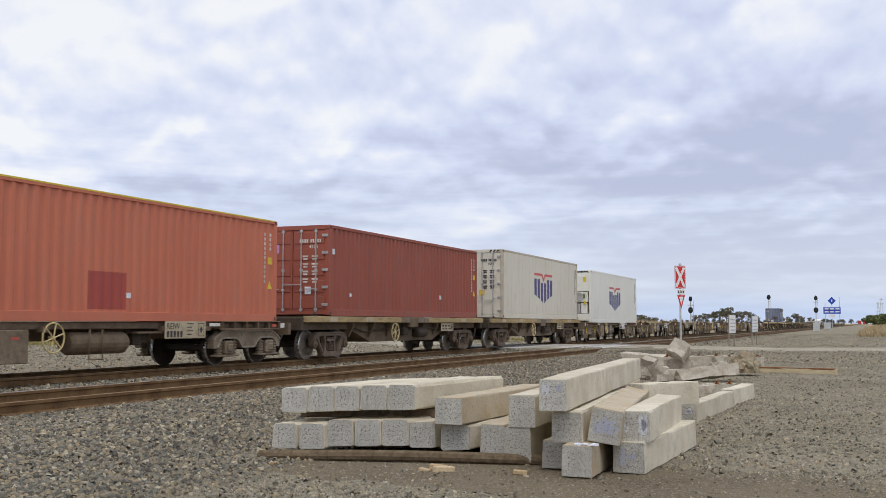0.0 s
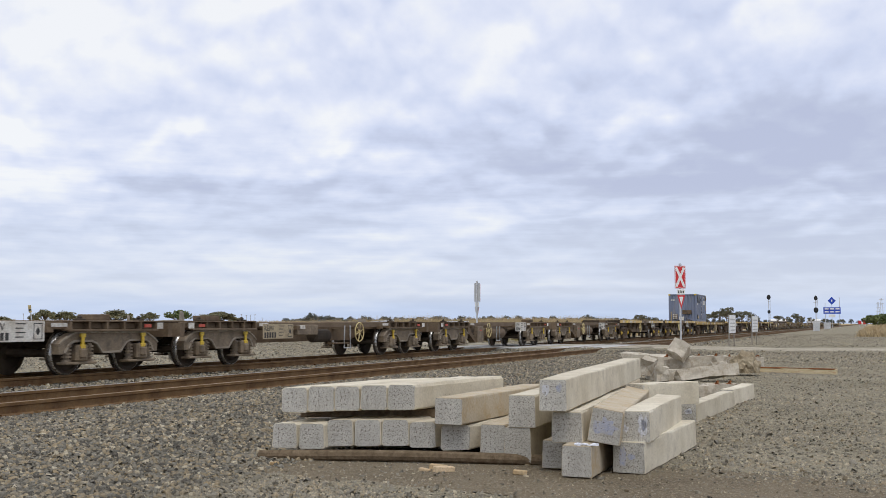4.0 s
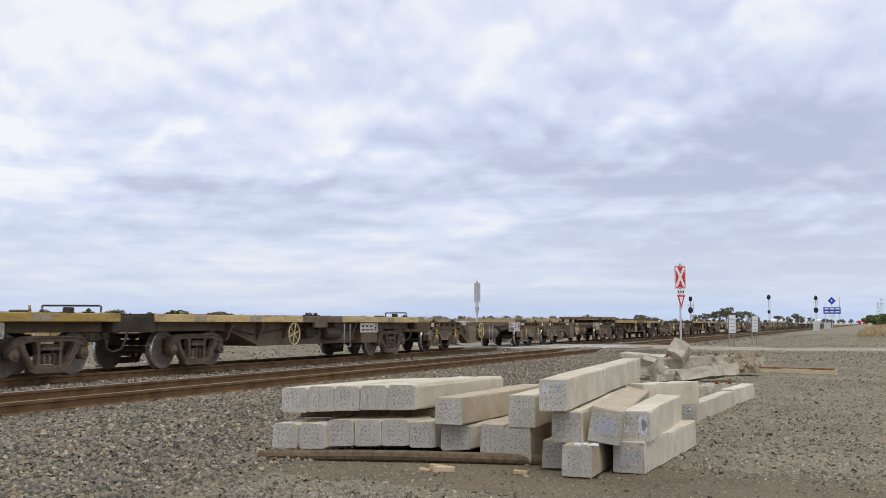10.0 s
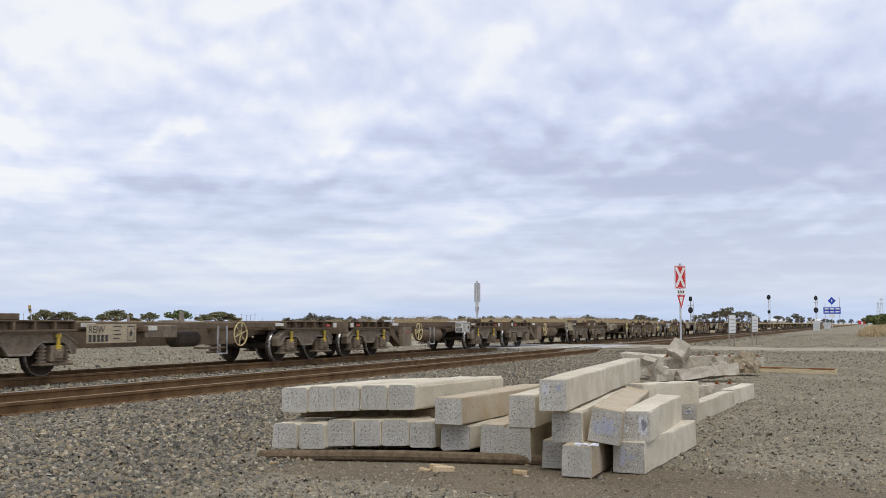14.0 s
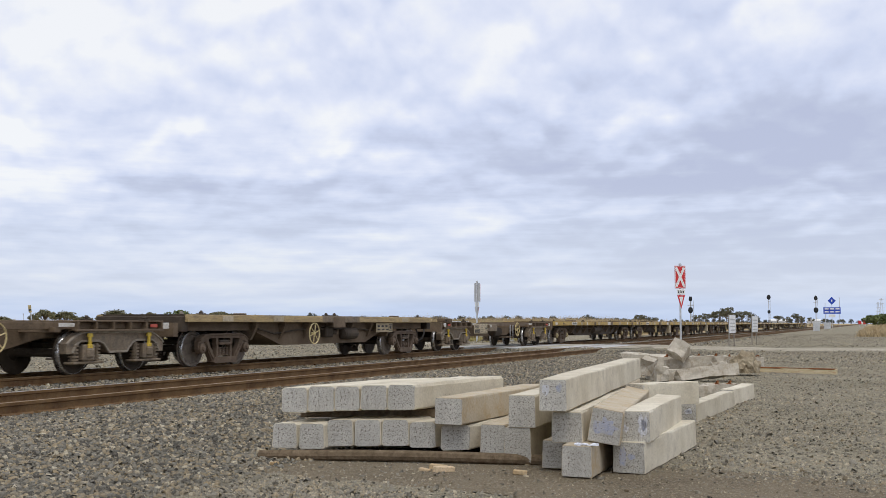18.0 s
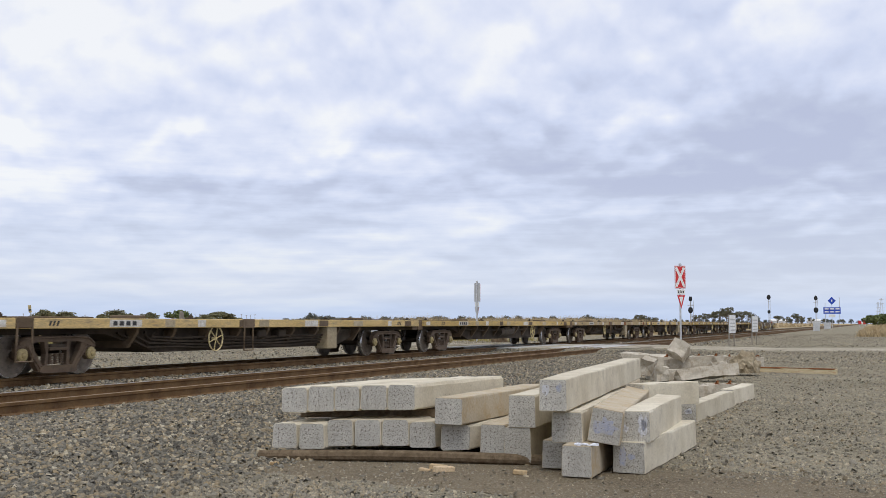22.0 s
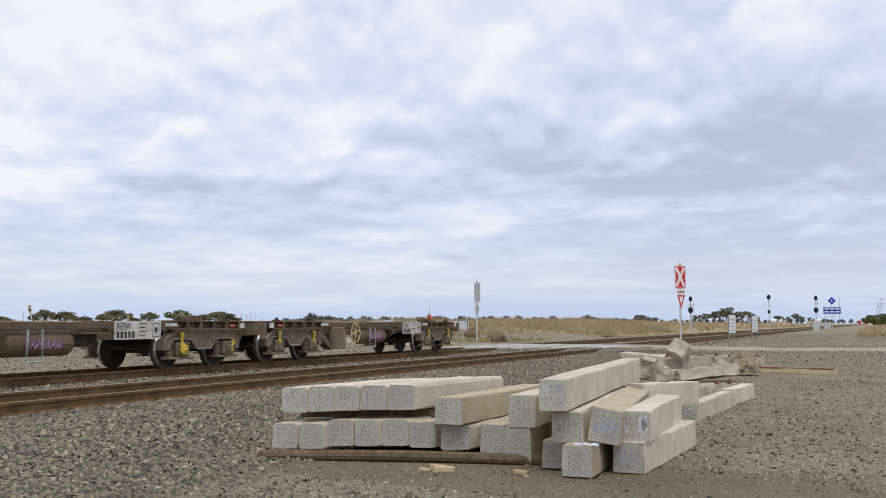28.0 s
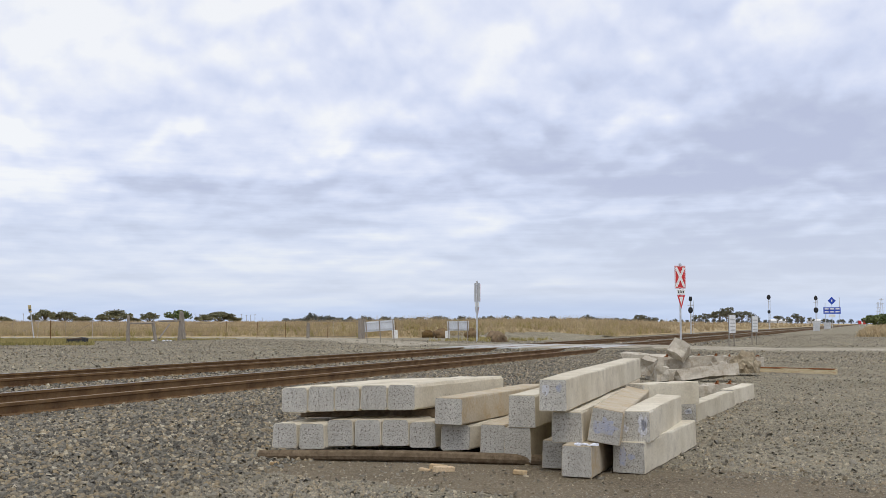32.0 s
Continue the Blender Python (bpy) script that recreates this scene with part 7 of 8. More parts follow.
def signal(x, y, base, top, heads, label, box_low=False):
    t = thing("railway_signal", label, "railway signal", "railway signals", m=pose(x, y, base, 0, 0, 6.0))
    part("mast", one(rod, (0, 0, -0.3), (0, 0, top), 0.07, n=8), "galv", t, "grey signal mast")
    for z, r in heads:
        h = part("target", one(lathe, [(0.05, -0.02), (r, -0.02), (r, 0.02), (0.05, 0.02)], pose(0, -0.22, z) @ Matrix.Diagonal((1, 1, 1.3, 1)) @ pose(0, 0, 0, 90, 0, 0), 20), "black", t, "round black signal target")
        part("lamp_hood", one(rod, (0, -0.5, z + 0.02), (0, -0.24, z), 0.11, n=12), "black", h)
        part("lamp_case", B(((-0.15, -0.2, z - 0.25), (0.15, 0.16, z + 0.25)), bevel=0.02), "dark", h)
    for k in range(9):
        z = 0.3 + (top - 0.8) * k / 9
        part("ladder_rung", one(rod, (-0.02, 0.32, z), (0.30, 0.32, z), 0.018, n=5), "galv", t)
    for x in (-0.02, 0.30):
        part("ladder_rail", one(rod, (x, 0.32, -0.1), (x, 0.32, top - 0.4), 0.022, n=5), "galv", t)
    part("bracket", B(((-0.35, -0.25, heads[0][0] - 0.75), (0.35, 0.3, heads[0][0] - 0.70))), "galv", t)
    if box_low:
        part("relay_case", B(((-0.5, -0.4, -0.1), (0.5, 0.3, 1.25)), bevel=0.02), "galv", t, "pale grey equipment case")
    return t


signal(-18.2, 117.0, 0.22, 4.05, [(3.85, 0.19), (2.6, 0.27)], "railway signal with two black heads beyond the far track")
signal(-18.2, 214.0, 0.30, 6.55, [(6.2, 0.38), (3.35, 0.28)], "tall railway signal with a large black oval head")
signal(-8.0, 180.0, 0.22, 5.75, [(5.25, 0.28), (3.30, 0.36)], "railway signal with a grey case at its foot", True)

# the blue location board beside the line
loc = thing("location_board", "blue location board with a diamond above on tall posts", "sign board", m=pose(-8.50, 275.10, 0.2, 0, 0, 3.0))
for x in (-1.55, 0.0, 1.75):
    part("post", one(rod, (x, 0.08, -0.3), (x, 0.08, 7.6 if x > 1 else 6.2), 0.06, n=8), "galv", loc)
bp = part("blue_panel", B(((-2.0, -0.04, 3.55), (2.0, 0.04, 5.15)), bevel=0.01), "sign_blue", loc, "blue panel with white lines")
for k in range(2):
    for i in range(3):
        part("letter_bar", B(((-1.7 + 1.25 * i, -0.055, 3.9 + 0.72 * k), (-0.75 + 1.25 * i, -0.041, 4.2 + 0.72 * k))), "sign_white", bp)
dm = part("diamond_panel", one(prism, [(-0.95, 6.75), (0, 5.75), (0.95, 6.75), (0, 7.75)], 1, -0.04, 0.04), "sign_blue", loc, "blue diamond panel")
part("letter_bar", B(((-0.12, -0.055, 6.45), (0.12, -0.041, 7.05))), "sign_white", dm)
part("lower_panel", B(((-0.8, -0.03, 2.75), (0.8, 0.03, 3.4))), "sign_white", loc, "small white panel")
hut = thing("relay_cabinet", "pale grey trackside relay cabinet on the gravel", "relay cabinet", m=pose(-8.05, 228.85, 0.2) @ Matrix.Scale(0.75, 4))
part("body", B(((-0.9, -0.5, 0.0), (0.9, 0.5, 1.75)), bevel=0.03), "galv", hut)
part("door", B(((-0.8, -0.53, 0.15), (-0.02, -0.50, 1.6)), bevel=0.01), "galv", hut)
part("door", B(((0.02, -0.53, 0.15), (0.8, -0.50, 1.6)), bevel=0.01), "galv", hut)
part("roof", B(((-1.0, -0.6, 1.75), (1.0, 0.6, 1.83)), bevel=0.01), "sign_back", hut)
# a red and white target far down the line
tgt = thing("track_marker", "small red and white marker beside the distant track", "track marker", m=pose(-2.14, 355.42, 0.25))
part("panel", B(((-1.1, -0.05, 0.9), (-0.25, 0.05, 2.0))), "sign_red", tgt, "red panel")
part("panel", B(((0.25, -0.05, 0.9), (1.1, 0.05, 2.0))), "sign_red", tgt, "red panel")
part("panel", B(((-0.24, -0.05, 0.9), (0.24, 0.05, 1.6))), "sign_white", tgt, "white panel")
part("leg", B(((-0.9, 0.05, -0.2), (-0.8, 0.12, 1.2))), "galv", tgt)
part("leg", B(((0.8, 0.05, -0.2), (0.9, 0.12, 1.2))), "galv", tgt)

# ---- the fence, gates and odd things across the line ----
def timber_post(x, y, lean, high, r, label="weathered grey timber fence post"):
    bm = bmesh.new()
    lathe(bm, [(r * 1.1, -0.3), (r * 1.05, high * 0.1), (r, high * 0.35), (r * 1.03, high * 0.6), (r * 0.95, high * 0.9), (r * 0.9, high), (r * 0.55, high + 0.02)], n=9)
    rng = random.Random(int(high * 100))
    for v in bm.verts:
        v.co += Vector((rng.uniform(-1, 1), rng.uniform(-1, 1), 0)) * r * 0.13
    return tagged(part("fence_post", bm, "grey_timber", m=pose(x, y, 0.22, 0, lean, 20)), label, "fence post", "timber fence posts")


for u in ((-43.24, 53.66, 0.0, 1.62, 0.10), (-42.57, 55.55, -9.0, 1.32, 0.11), (-43.29, 59.03, 3.0, 1.95, 0.12), (-43.92, 60.40, -5.0, 1.85, 0.14), (-34.68, 69.02, 0.0, 1.5, 0.15), (-34.72, 69.65, 2.0, 1.45, 0.13), (-39.71, 70.21, 0.0, 1.2, 0.12)):
    timber_post(*u)


def rail_between(p, q, r, label):
    bm = bmesh.new()
    rod(bm, p, q, r, n=7)
    return tagged(part("fence_rail", bm, "grey_timber"), label, "fence rail")


rail_between((-43.21, 53.67, 1.36), (-42.46, 55.05, 1.38), 0.055, "weathered timber fence rail between posts")
rail_between((-42.47, 55.70, 1.50), (-43.23, 58.95, 1.55), 0.06, "reddish timber rail nailed to strainer posts")
rail_between((-42.43, 55.71, 0.40), (-42.69, 57.12, 1.30), 0.05, "leaning timber brace of the fence")


def gate(x, y, turn, width, high, label):
    t = thing("farm_gate", label, "farm gate", "tubular farm gates", m=pose(x, y, 0.25, 0, 0, turn))
    bm = bmesh.new()
    c = 0.14
    sweep(bm, [(0, 0, 0.12), (0, 0, high - c), (0.03, 0, high - 0.04), (c, 0, high), (width - c, 0, high), (width - 0.03, 0, high - 0.04), (width, 0, high - c), (width, 0, 0.12), (0, 0, 0.12)], 0.015, 6)
    part("frame", bm, "grey_timber", t, "bent galvanised tube frame")
    for k in range(3):
        z = 0.4 + k * (high - 0.45) / 3
        part("bar", one(rod, (0, 0, z), (width, 0, z), 0.0035, n=5), "grey_timber", t)
    part("brace", one(rod, (0.05, 0, 0.15), (width * 0.5, 0, high - 0.04), 0.012, n=5), "grey_timber", t)
    part("stay", one(rod, (width * 0.5, 0, 0.12), (width * 0.5, 0, high), 0.012, n=5), "zinc", t)
    return t


gate(-53.79, 54.76, 22.0, 3.5, 1.22, "galvanised tubular farm gate in dry grass")
gate(-48.68, 54.14, 20.0, 3.6, 1.22, "second galvanised farm gate beside the timber posts")
gate(-39.59, 70.26, 22.0, 3.6, 1.25, "distant farm gate in the field fence")
bm = bmesh.new()
box(bm, (-0.03, -0.03, -0.3), (0.03, 0.03, 1.35), 0.006)
tagged(part("steel_picket", bm, "rail", m=pose(-49.57, 53.78, 0.22, 0, 0, 20)), "rusty steel picket beside the farm gate", "fence picket")
for k in range(5):
    u = [(-47.21, 70.40), (-45.47, 72.18), (-43.37, 73.04), (-41.19, 76.09), (-37.71, 81.82)][k]
    bm = bmesh.new()
    box(bm, (-0.022, -0.022, -0.3), (0.022, 0.022, 1.25), 0.005)
    tagged(part("steel_picket", bm, "rail", m=pose(*u, 0.24, 0, 1.5, 20 + k)), "thin rusty steel picket in the wire fence", "fence picket", "wire fence pickets")
for z in (0.5, 0.8, 1.1, 1.35):
    for a, b in (((-44.07, 60.88), (-39.71, 70.21)), ((-34.82, 70.04), (-35.79, 84.76))):
        bm = bmesh.new()
        rod(bm, (*a, z), (*b, z + 0.05), 0.0035, n=4)
        tagged(part("fence_wire", bm, "wire"), "slack galvanised fence wire", "fence wire", "fence wires")

mk = thing("marker_post", "leaning grey post with a yellow and black marker plate", "marker post", m=pose(-57.57, 60.78, 0.2, 0, -9.0, 22.0))
part("post", one(rod, (0, 0, -0.3), (0, 0, 2.1), 0.045, n=8), "galv", mk)
part("plate", B(((-0.11, -0.07, 2.0), (0.11, -0.04, 2.55)), bevel=0.004), "cap_ochre", mk, "yellow marker plate")
part("stripe", B(((-0.10, -0.076, 2.12), (0.10, -0.069, 2.25))), "ink", mk)

bm = bmesh.new()
prism(bm, [(-0.50, 0.0), (0.50, 0.0), (0.53, 0.34), (0.32, 0.40), (-0.50, 0.31)], 1, -0.28, 0.28)
tr = thing("scrap_trough", "dark scrap steel trough lying at the edge of the grass", "scrap trough", m=pose(-40.6, 46.1, 0.2, 0, 0, 24.0))
part("body", bm, "dark", tr)
part("rim", B(((-0.50, -0.29, 0.29), (0.32, -0.275, 0.34)), bevel=0.004), "grime", tr)
for k, u in enumerate(((-42.11, 54.66), (-41.66, 55.16), (-41.51, 55.66), (-41.53, 55.33))):
    bm = bmesh.new()
    rng = random.Random(k)
    bmesh.ops.create_icosphere(bm, subdivisions=1, radius=0.09)
    for v in bm.verts:
        v.co = Vector((v.co.x * rng.uniform(0.8, 1.6), v.co.y, v.co.z * rng.uniform(0.4, 0.8)))
    tagged(part("litter", bm, "paper", m=pose(*u, 0.27)), "crumpled white litter below the fence", "litter")


def boulder(x, y, s, seed, label):
    bm = bmesh.new()
    bmesh.ops.create_icosphere(bm, subdivisions=3, radius=1.0)
    o = Vector((seed * 3.1, seed, 0))
    for v in bm.verts:
        k = 1 + 0.30 * noise.noise(v.co * 1.3 + o) + 0.10 * noise.noise(v.co * 4 + o)
        v.co = Vector((v.co.x * s[0], v.co.y * s[1], max(v.co.z, -0.5) * s[2])) * k
    tagged(part("boulder", bm, "boulder", m=pose(x, y, 0.2 + s[2] * 0.42, 0, 0, seed * 40)), label, "boulder", "boulders at the road")


boulder(-31.4, 76.8, (0.66, 0.6, 0.52), 1, "large dark brown boulder beside the road")
boulder(-33.6, 79.2, (0.50, 0.5, 0.45), 2, "tan boulder in the dry grass behind the white board")
boulder(-21.3, 61.5, (0.52, 0.5, 0.46), 3, "brown rounded boulder near the sign post")
boulder(-26.0, 73.6, (0.40, 0.45, 0.45), 4, "dark boulder behind the rounded one")
boulder(-29.4, 78.4, (0.62, 0.5, 0.52), 5, "brown boulder behind the sign post")


# ---- grass ----
def tufts(name, label, xs, ys, zs, tall, blades, wide, mat, seed):
    rng = np.random.default_rng(seed)
    n = len(xs)
    m = n * blades
    bx, by, bz = np.repeat(xs, blades), np.repeat(ys, blades), np.repeat(zs, blades)
    h = np.repeat(tall[0] + (tall[1] - tall[0]) * rng.random(n), blades) * rng.uniform(0.6, 1.15, m)
    a = rng.uniform(0, 2 * math.pi, m)
    r = rng.uniform(0, 0.22, m)
    lean = rng.uniform(0.1, 0.8, m) * h
    la = rng.uniform(0, 2 * math.pi, m)
    w = wide * rng.uniform(0.6, 1.4, m)
    cx, cy = bx + r * np.cos(a), by + r * np.sin(a)
    wx, wy = w * np.cos(a + 1.3), w * np.sin(a + 1.3)
    v = np.zeros((m, 3, 3))
    v[:, 0] = np.stack([cx - wx, cy - wy, bz - 0.05], 1)
    v[:, 1] = np.stack([cx + wx, cy + wy, bz - 0.05], 1)
    v[:, 2] = np.stack([cx + lean * np.cos(la), cy + lean * np.sin(la), bz + h], 1)
    f = np.arange(m * 3).reshape(m, 3)
    return tagged(new(name, cloud_mesh(name, v.reshape(-1, 3), f, mat)), label, "grass", kind="stuff")


def field_places(n, d0, d1, power, seed):
    """Places on the field within a fan opening from the yard, between two depths."""
    rng = np.random.default_rng(seed)
    d = d0 + (d1 - d0) * rng.random(n) ** power
    s = rng.uniform(-0.47, 0.43, n) * d
    c, k = math.cos(radians(YAW)), math.sin(radians(YAW))
    x, y = -k * d + c * s, c * d + k * s
    ok = (x < -20.6 - 1.2 * rng.random(n)) & (y > field_edge(x) + 0.3 + 1.2 * rng.random(n) + 4.5 * ease(x, -32.0, -27.0))
    x, y = x[ok], y[ok]
    return x, y, field_z(x, y)


x, y, z = field_places(34000, 60, 130, 1.4, 21)
tufts("grass", "tall dry straw-coloured grass of the field", x, y, z, (0.22, 0.72), 9, 0.014, "straw", 22)
x, y, z = field_places(12000, 115, 320, 1.6, 23)
tufts("grass", "dry grass further out on the field", x, y, z, (0.35, 0.8), 7, 0.035, "straw", 24)
x, y, z = field_places(5000, 300, 900, 1.3, 27)
tufts("grass", "distant dry grass on the field", x, y, z, (0.4, 0.9), 6, 0.2, "straw", 28)
x, y, z = field_places(2600, 62, 170, 1.3, 41)
tufts("grass", "taller seeding clumps of dry grass in the field", x, y, z, (0.7, 1.15), 26, 0.013, "straw", 42)
x, y, z = field_places(5200, 62, 120, 1.5, 43)
tufts("grass", "olive-green clumps among the dry grass", x, y, z, (0.35, 0.7), 22, 0.016, "green", 44)
rng = np.random.default_rng(31)
gx, gy = rng.uniform(-70, -40, 14000), rng.uniform(32, 68, 14000)
ok = (np.abs(gy - field_edge(gx) + 15.0 + 1.5 * np.sin(gx * 0.5)) < 5.0) & (gx < -43.0)
tufts("grass", "short yellow-green grass along the fence", gx[ok], gy[ok], ground_z(gx[ok], gy[ok]), (0.05, 0.15), 6, 0.03, "green", 32)
d = rng.uniform(55, 67, 2600)
s = d * rng.uniform(-0.44, -0.335, 2600)
ok = rng.random(2600) < 1.1 - np.abs(d - 60.0) / 7.0
gx, gy = (-math.sin(radians(YAW)) * d + math.cos(radians(YAW)) * s)[ok], (math.cos(radians(YAW)) * d + math.sin(radians(YAW)) * s)[ok]
tufts("grass", "yellow-green grass spreading over the gravel edge", gx, gy, ground_z(gx, gy), (0.10, 0.26), 9, 0.03, "green", 45)
gx, gy = rng.uniform(-27, -20.5, 220), rng.uniform(62, 74, 220)
tufts("grass", "sparse green weeds at the foot of the mound", gx, gy, ground_z(gx, gy) + 0.02, (0.08, 0.3), 5, 0.03, "green", 33)
gx, gy = rng.uniform(-1.0, 30.0, 9000), 97 + 160 * rng.random(9000) ** 1.6
tufts("grass", "dry grass on the bank beside the line", gx, gy, 0.18 + 0.9 * ease(gy - 96, 0, 10) * ease(gx, -2.0, 4.5), (0.2, 0.6), 6, 0.05, "straw", 34)


# ---- trees ----
def tree_meshes(seed, wide, high, flatness, leaf, clumps, trunk_part, dome=False):
    """A trunk with limbs and a crown of leafy clumps; gives two meshes."""
    rng = random.Random(seed)
    bm = bmesh.new()
    base = high * trunk_part
    sweep(bm, [(0, 0, -0.4), (0.03 * high, 0, base * 0.6), (0.0, 0.02 * high, base), (0.02 * high, 0, high * 0.8)], 0.035 * high, 6)
    lobes = []
    for k in range(clumps):
        a, r = rng.uniform(0, 2 * math.pi), (rng.random() ** 0.6) * wide / 2 * 0.85
        z = base + (high - base) * (0.35 + 0.55 * rng.random()) * (1 - 0.35 * (2 * r / wide) ** 2)
        if dome:
            z = base + (high - base) * rng.uniform(0.45, 0.93) * (1 - 0.5 * (2 * r / wide) ** 2)
        p = Vector((r * math.cos(a), r * math.sin(a), z))
        lobes.append((p, wide * rng.uniform(0.10, 0.19)))
        sweep(bm, [(0, 0, base * 0.8), tuple(p * 0.55 + Vector((0, 0, base * 0.35))), tuple(p)], 0.010 * high, 4)
    trunk = mesh_of("trunk", bm, "bark")
    nr = np.random.default_rng(seed)
    vs, n = [], 0
    for p, r in lobes:
        m = 70
        d = nr.normal(size=(m, 3))
        d /= np.linalg.norm(d, axis=1)[:, None]
        c = np.array(p)[None] + d * (r * nr.random(m)[:, None] ** 0.4) * np.array([1, 1, flatness])[None]
        s = wide * 0.030 * nr.uniform(0.6, 1.5, m)
        e1 = nr.normal(size=(m, 3))
        e1 /= np.linalg.norm(e1, axis=1)[:, None]
        e2 = np.cross(e1, nr.normal(size=(m, 3)))
        e2 /= np.linalg.norm(e2, axis=1)[:, None]
        q = np.stack([c - e1 * s[:, None], c + e2 * s[:, None] * 0.8, c + e1 * s[:, None], c - e2 * s[:, None] * 0.8], 1)
        vs.append(q.reshape(-1, 3))
        n += m
    crown = cloud_mesh("crown", np.concatenate(vs), np.arange(n * 4).reshape(n, 4), leaf)
    return trunk, crown


def tree(meshes, m, label, name="tree", group="trees on the horizon"):
    t = thing(name, label, "tree", group, m=m)
    part("trunk", meshes[0], None, t)
    part("crown", meshes[1], None, t)
    return t


UMBRELLA = [tree_meshes(40 + k, 12.0, 10.5, 0.62, "leaf", 36, 0.30, True) for k in range(3)]
BRIGHT = tree_meshes(47, 14.0, 10.5, 0.6, "leaf_bright", 36, 0.22, True)
GUM = [tree_meshes(50 + k, 11.5, 10.5, 0.7, "leaf_gum_hazed", 13, 0.34) for k in range(3)]
# far crowns carry the haze in their leaf colour
FAR = [tree_meshes(60 + k, 16.0, 15.0, 0.9, "leaf_far_hazed", 20, 0.04) for k in range(4)]
c, k = math.cos(radians(YAW)), math.sin(radians(YAW))
# bearing, width and height of the flat-topped trees across the plain
for i, (u, w, h) in enumerate(((6, 10.0, 6.0), (61, 6.0, 7.6), (81, 11.6, 10.6), (116, 13.0, 9.2), (147, 11.0, 6.2), (181, 6.6, 7.8), (207, 14.6, 10.2), (240, 7.0, 5.4), (266, 10.0, 8.8), (361, 8.0, 7.4), (389, 15.0, 9.4), (416, 8.0, 6.0))):
    d = 738 + 14 * (i % 3)
    o = (u - 784) / 1850 * d
    tree(UMBRELLA[i % 3], pose(-k * d + c * o, c * d + k * o, -0.4, 0, 0, i * 67) @ Matrix.Diagonal((w / 8.2, w / 8.2, h / 9.4, 1)), "dark flat-topped tree standing on the dry plain")
tree(BRIGHT, pose(-k * 738 + c * -186.7, c * 738 + k * -186.7, 0.6) @ Matrix.Diagonal((1.4, 1.4, 0.98, 1)), "bright green spreading tree among darker ones")
rng = random.Random(9)
u = 505.0
fan = []
while u < 1160:
    fan.append((u, 1350 + rng.uniform(-120, 160), rng.uniform(0.66, 1.0) * (1.12 if 540 < u < 610 else 0.86)))
    u += rng.uniform(5.0, 11.0)
c, k = math.cos(radians(YAW)), math.sin(radians(YAW))
for i, (u, d, s) in enumerate(fan):
    o = (u - 784) / 1850 * d
    tree(FAR[i % 4], pose(-k * d + c * o, c * d + k * o, -0.6, 0, 0, i * 53) @ Matrix.Scale(s, 4), "distant windbreak tree, grey-green leaves tinted for haze", group="windbreak on the horizon")
for i, (x, y, s) in enumerate(((-125.70, 618.23, 0.62), (-126.24, 639.60, 0.5), (-123.67, 651.45, 0.42), (-96.84, 651.57, 0.62), (-94.46, 663.34, 0.66), (-85.76, 634.49, 0.70), (-80.73, 625.74, 0.86), (-75.51, 617.07, 0.94), (-74.00, 639.28, 0.70), (-67.72, 620.24, 0.80), (-65.19, 632.07, 0.74), (-64.56, 664.71, 0.5), (-56.98, 732.58, 0.62), (-52.86, 755.85, 0.5), (-40.91, 674.34, 0.66), (-39.28, 685.80, 0.5), (-41.15, 846.99, 0.5), (-33.17, 871.84, 0.45), (-22.02, 962.75, 0.45))):
    tree(GUM[i % 3], pose(x, y, 0.9, 0, 0, i * 71) @ Matrix.Scale(s, 4), "open-crowned gum tree beyond the railway line", group="gum trees beyond the line")
u = 1160.0
while u < 1560:
    d = 1500 + rng.uniform(-100, 200)
    o = (u - 784) / 1850 * d
    tree(FAR[int(u) % 4], pose(-k * d + c * o, c * d + k * o, 0.8, 0, 0, u) @ Matrix.Scale(rng.uniform(0.42, 0.62), 4) @ pose(0, 0, -0.6), "distant low windbreak tree with haze put into its leaf colour", group="windbreak on the horizon")
    u += rng.uniform(7.0, 15.0)
BUSH = tree_meshes(71, 6.0, 2.3, 0.7, "leaf_bright", 22, 0.1)
tree(BUSH, pose(1.90, 205.91, 0.75), "low green bush on the grassy bank", "bush", "bushes on the bank")
tree(BUSH, pose(3.86, 195.92, 0.75, 0, 0, 80), "low green bush at the edge of the bank", "bush", "bushes on the bank")

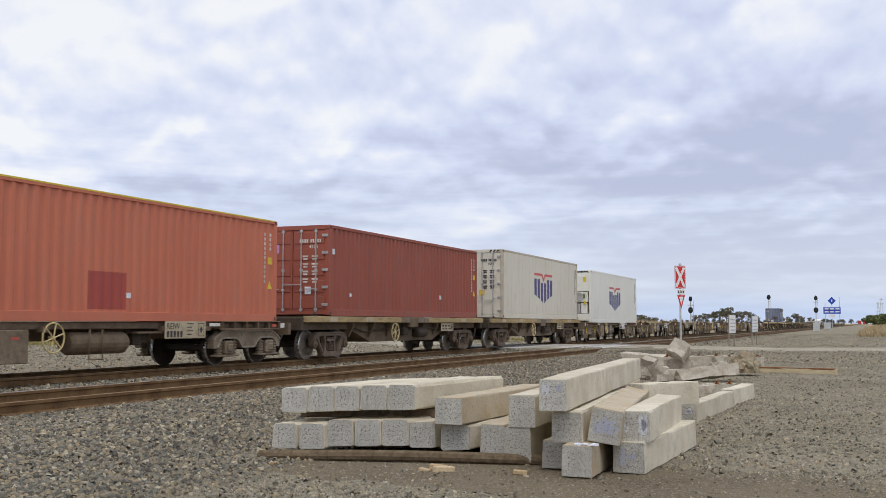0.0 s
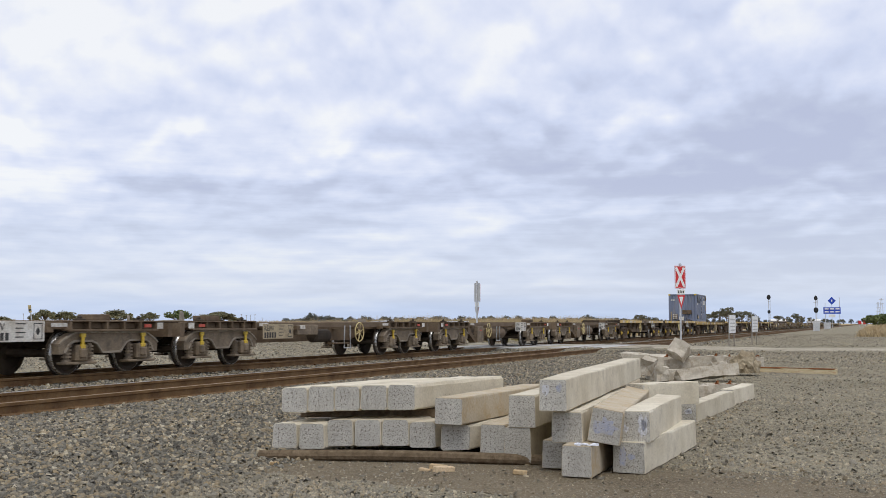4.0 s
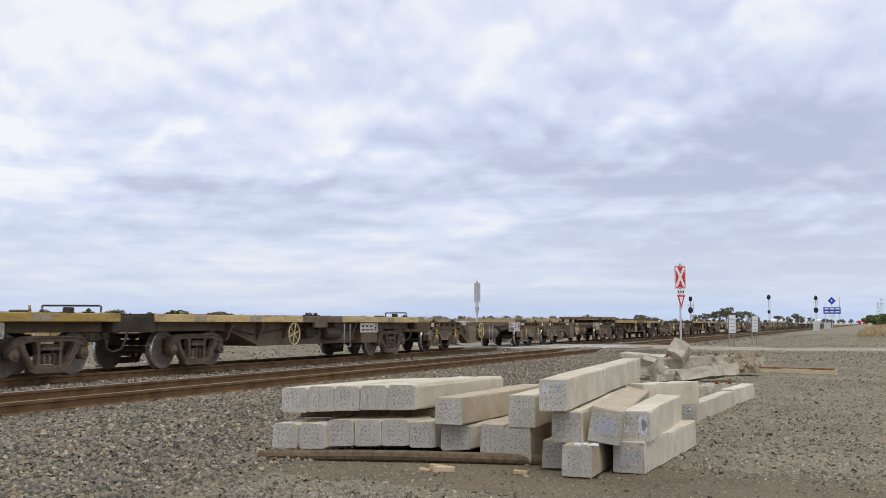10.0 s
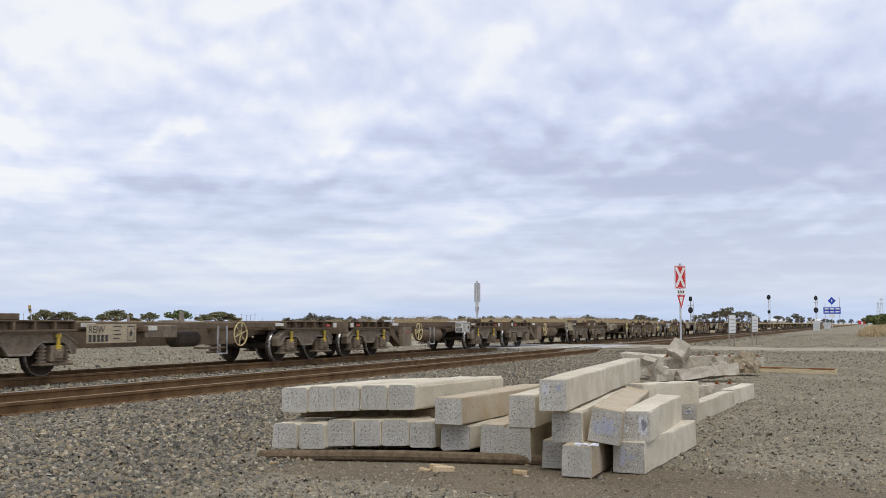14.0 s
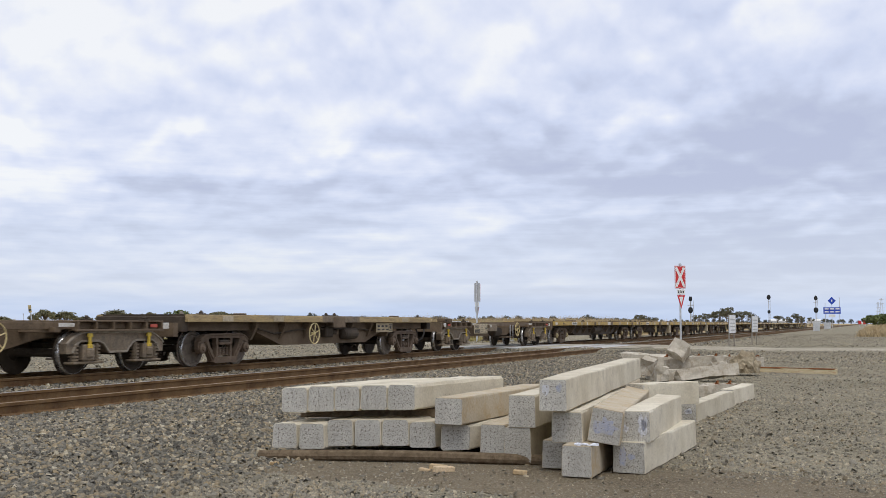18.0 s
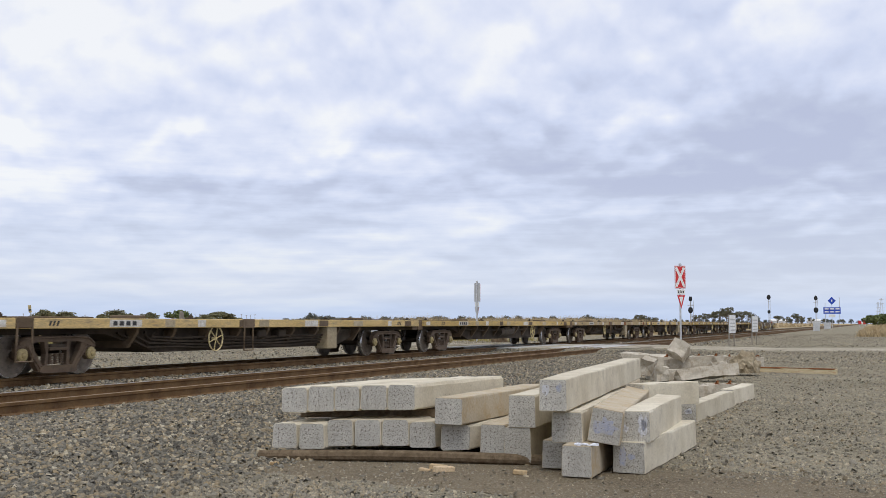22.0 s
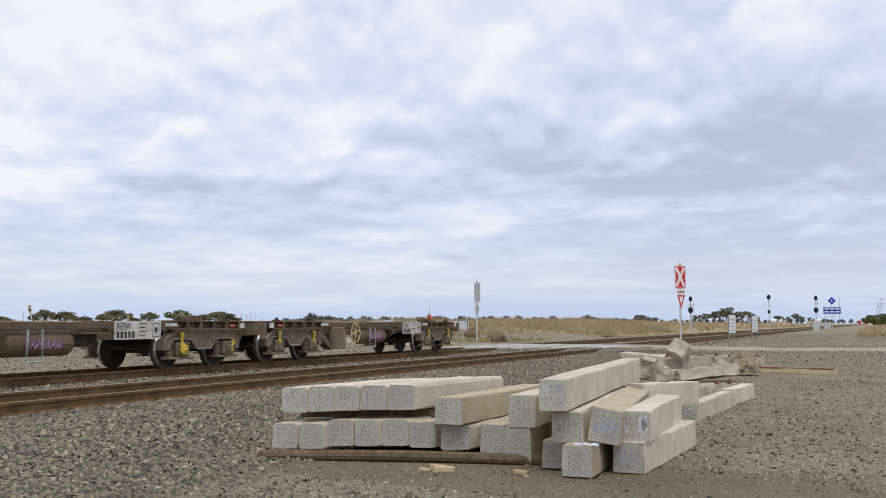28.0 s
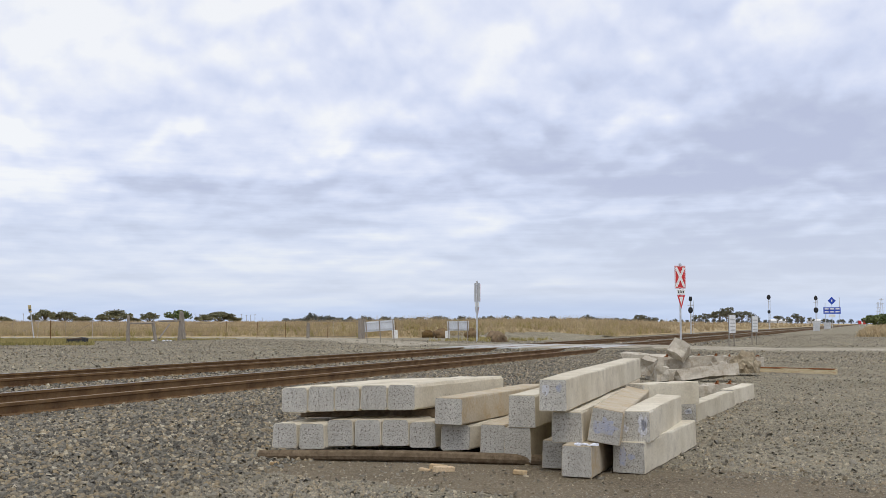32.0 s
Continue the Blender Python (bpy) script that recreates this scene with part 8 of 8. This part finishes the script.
# thin poles and far masts
for i, (x, y, h) in enumerate(((-673.26, 697.64, 9.0), (-624.28, 717.59, 8.0), (-536.63, 753.26, 9.0), (-555.31, 853.63, 9.5), (-550.82, 855.46, 8.5), (-547.32, 856.88, 9.0), (-543.33, 858.51, 9.5), (-536.83, 861.15, 6.0), (-536.68, 969.18, 9.0))):
    p = thing("power_pole", "thin distant timber power pole", "power pole", "power poles", m=pose(x, y, 1.0, 0, 0, 20))
    part("pole", one(rod, (0, 0, -0.5), (0, 0, h), 0.16, n=6), "grey_timber", p)
    part("cross_arm", B(((-1.0, -0.08, h - 0.6), (1.0, 0.08, h - 0.45))), "grey_timber", p)
for i, (x, y, h) in enumerate(((10.39, 1407.81, 27.0), (13.73, 1355.19, 31.0))):
    p = thing("transmission_tower", "pale steel lattice transmission tower in the haze", "transmission tower", "transmission towers", m=pose(x, y, 0.8, 0, 0, 15))
    for a in (-1, 1):
        for b in (-1, 1):
            part("leg", one(rod, (a * 2.6, b * 2.6, -0.5), (a * 0.4, b * 0.4, h), 0.16, n=4), "galv", p)
    for q in range(3):
        part("cross_arm", B(((-3.4 + 0.5 * q, -0.2, h - 2.0 - 5.0 * (2 - q)), (3.4 - 0.5 * q, 0.2, h - 1.6 - 5.0 * (2 - q)))), "galv", p)
    for q in range(5):
        part("brace", one(rod, (-2.4 + 0.4 * q, -2.4 + 0.4 * q, q * h / 6), (2.2 - 0.4 * q, -2.2 + 0.4 * q, (q + 1) * h / 6), 0.1, n=4), "galv", p)
for x, y, w in ((-74.16, 941.52, 9.0), (-71.52, 974.99, 7.0), (-44.05, 953.78, 10.0)):
    p = thing("farm_shed", "low pale farm shed in the far distance", "farm shed", "distant farm sheds", m=pose(x, y, 1.0, 0, 0, 15))
    part("wall", B(((-w / 2, -3, -0.4), (w / 2, 3, 2.8))), "galv", p)
    part("roof", one(prism, [(-3.3, 2.8), (3.3, 2.8), (0, 4.2)], 0, -w / 2 - 0.3, w / 2 + 0.3), "sign_white", p)


# ---- what moves ----
def motions():
    for t, mid, z in CARRIED:
        walk(t, [(s, pose(FAR_TRACK, mid - SPEED * s, z)) for s in (0.0, 1 / 30, 1.0, 8.0, 16.0, 24.0, 31.0, 32.0 - 1 / 30, 32.0)])


motions()
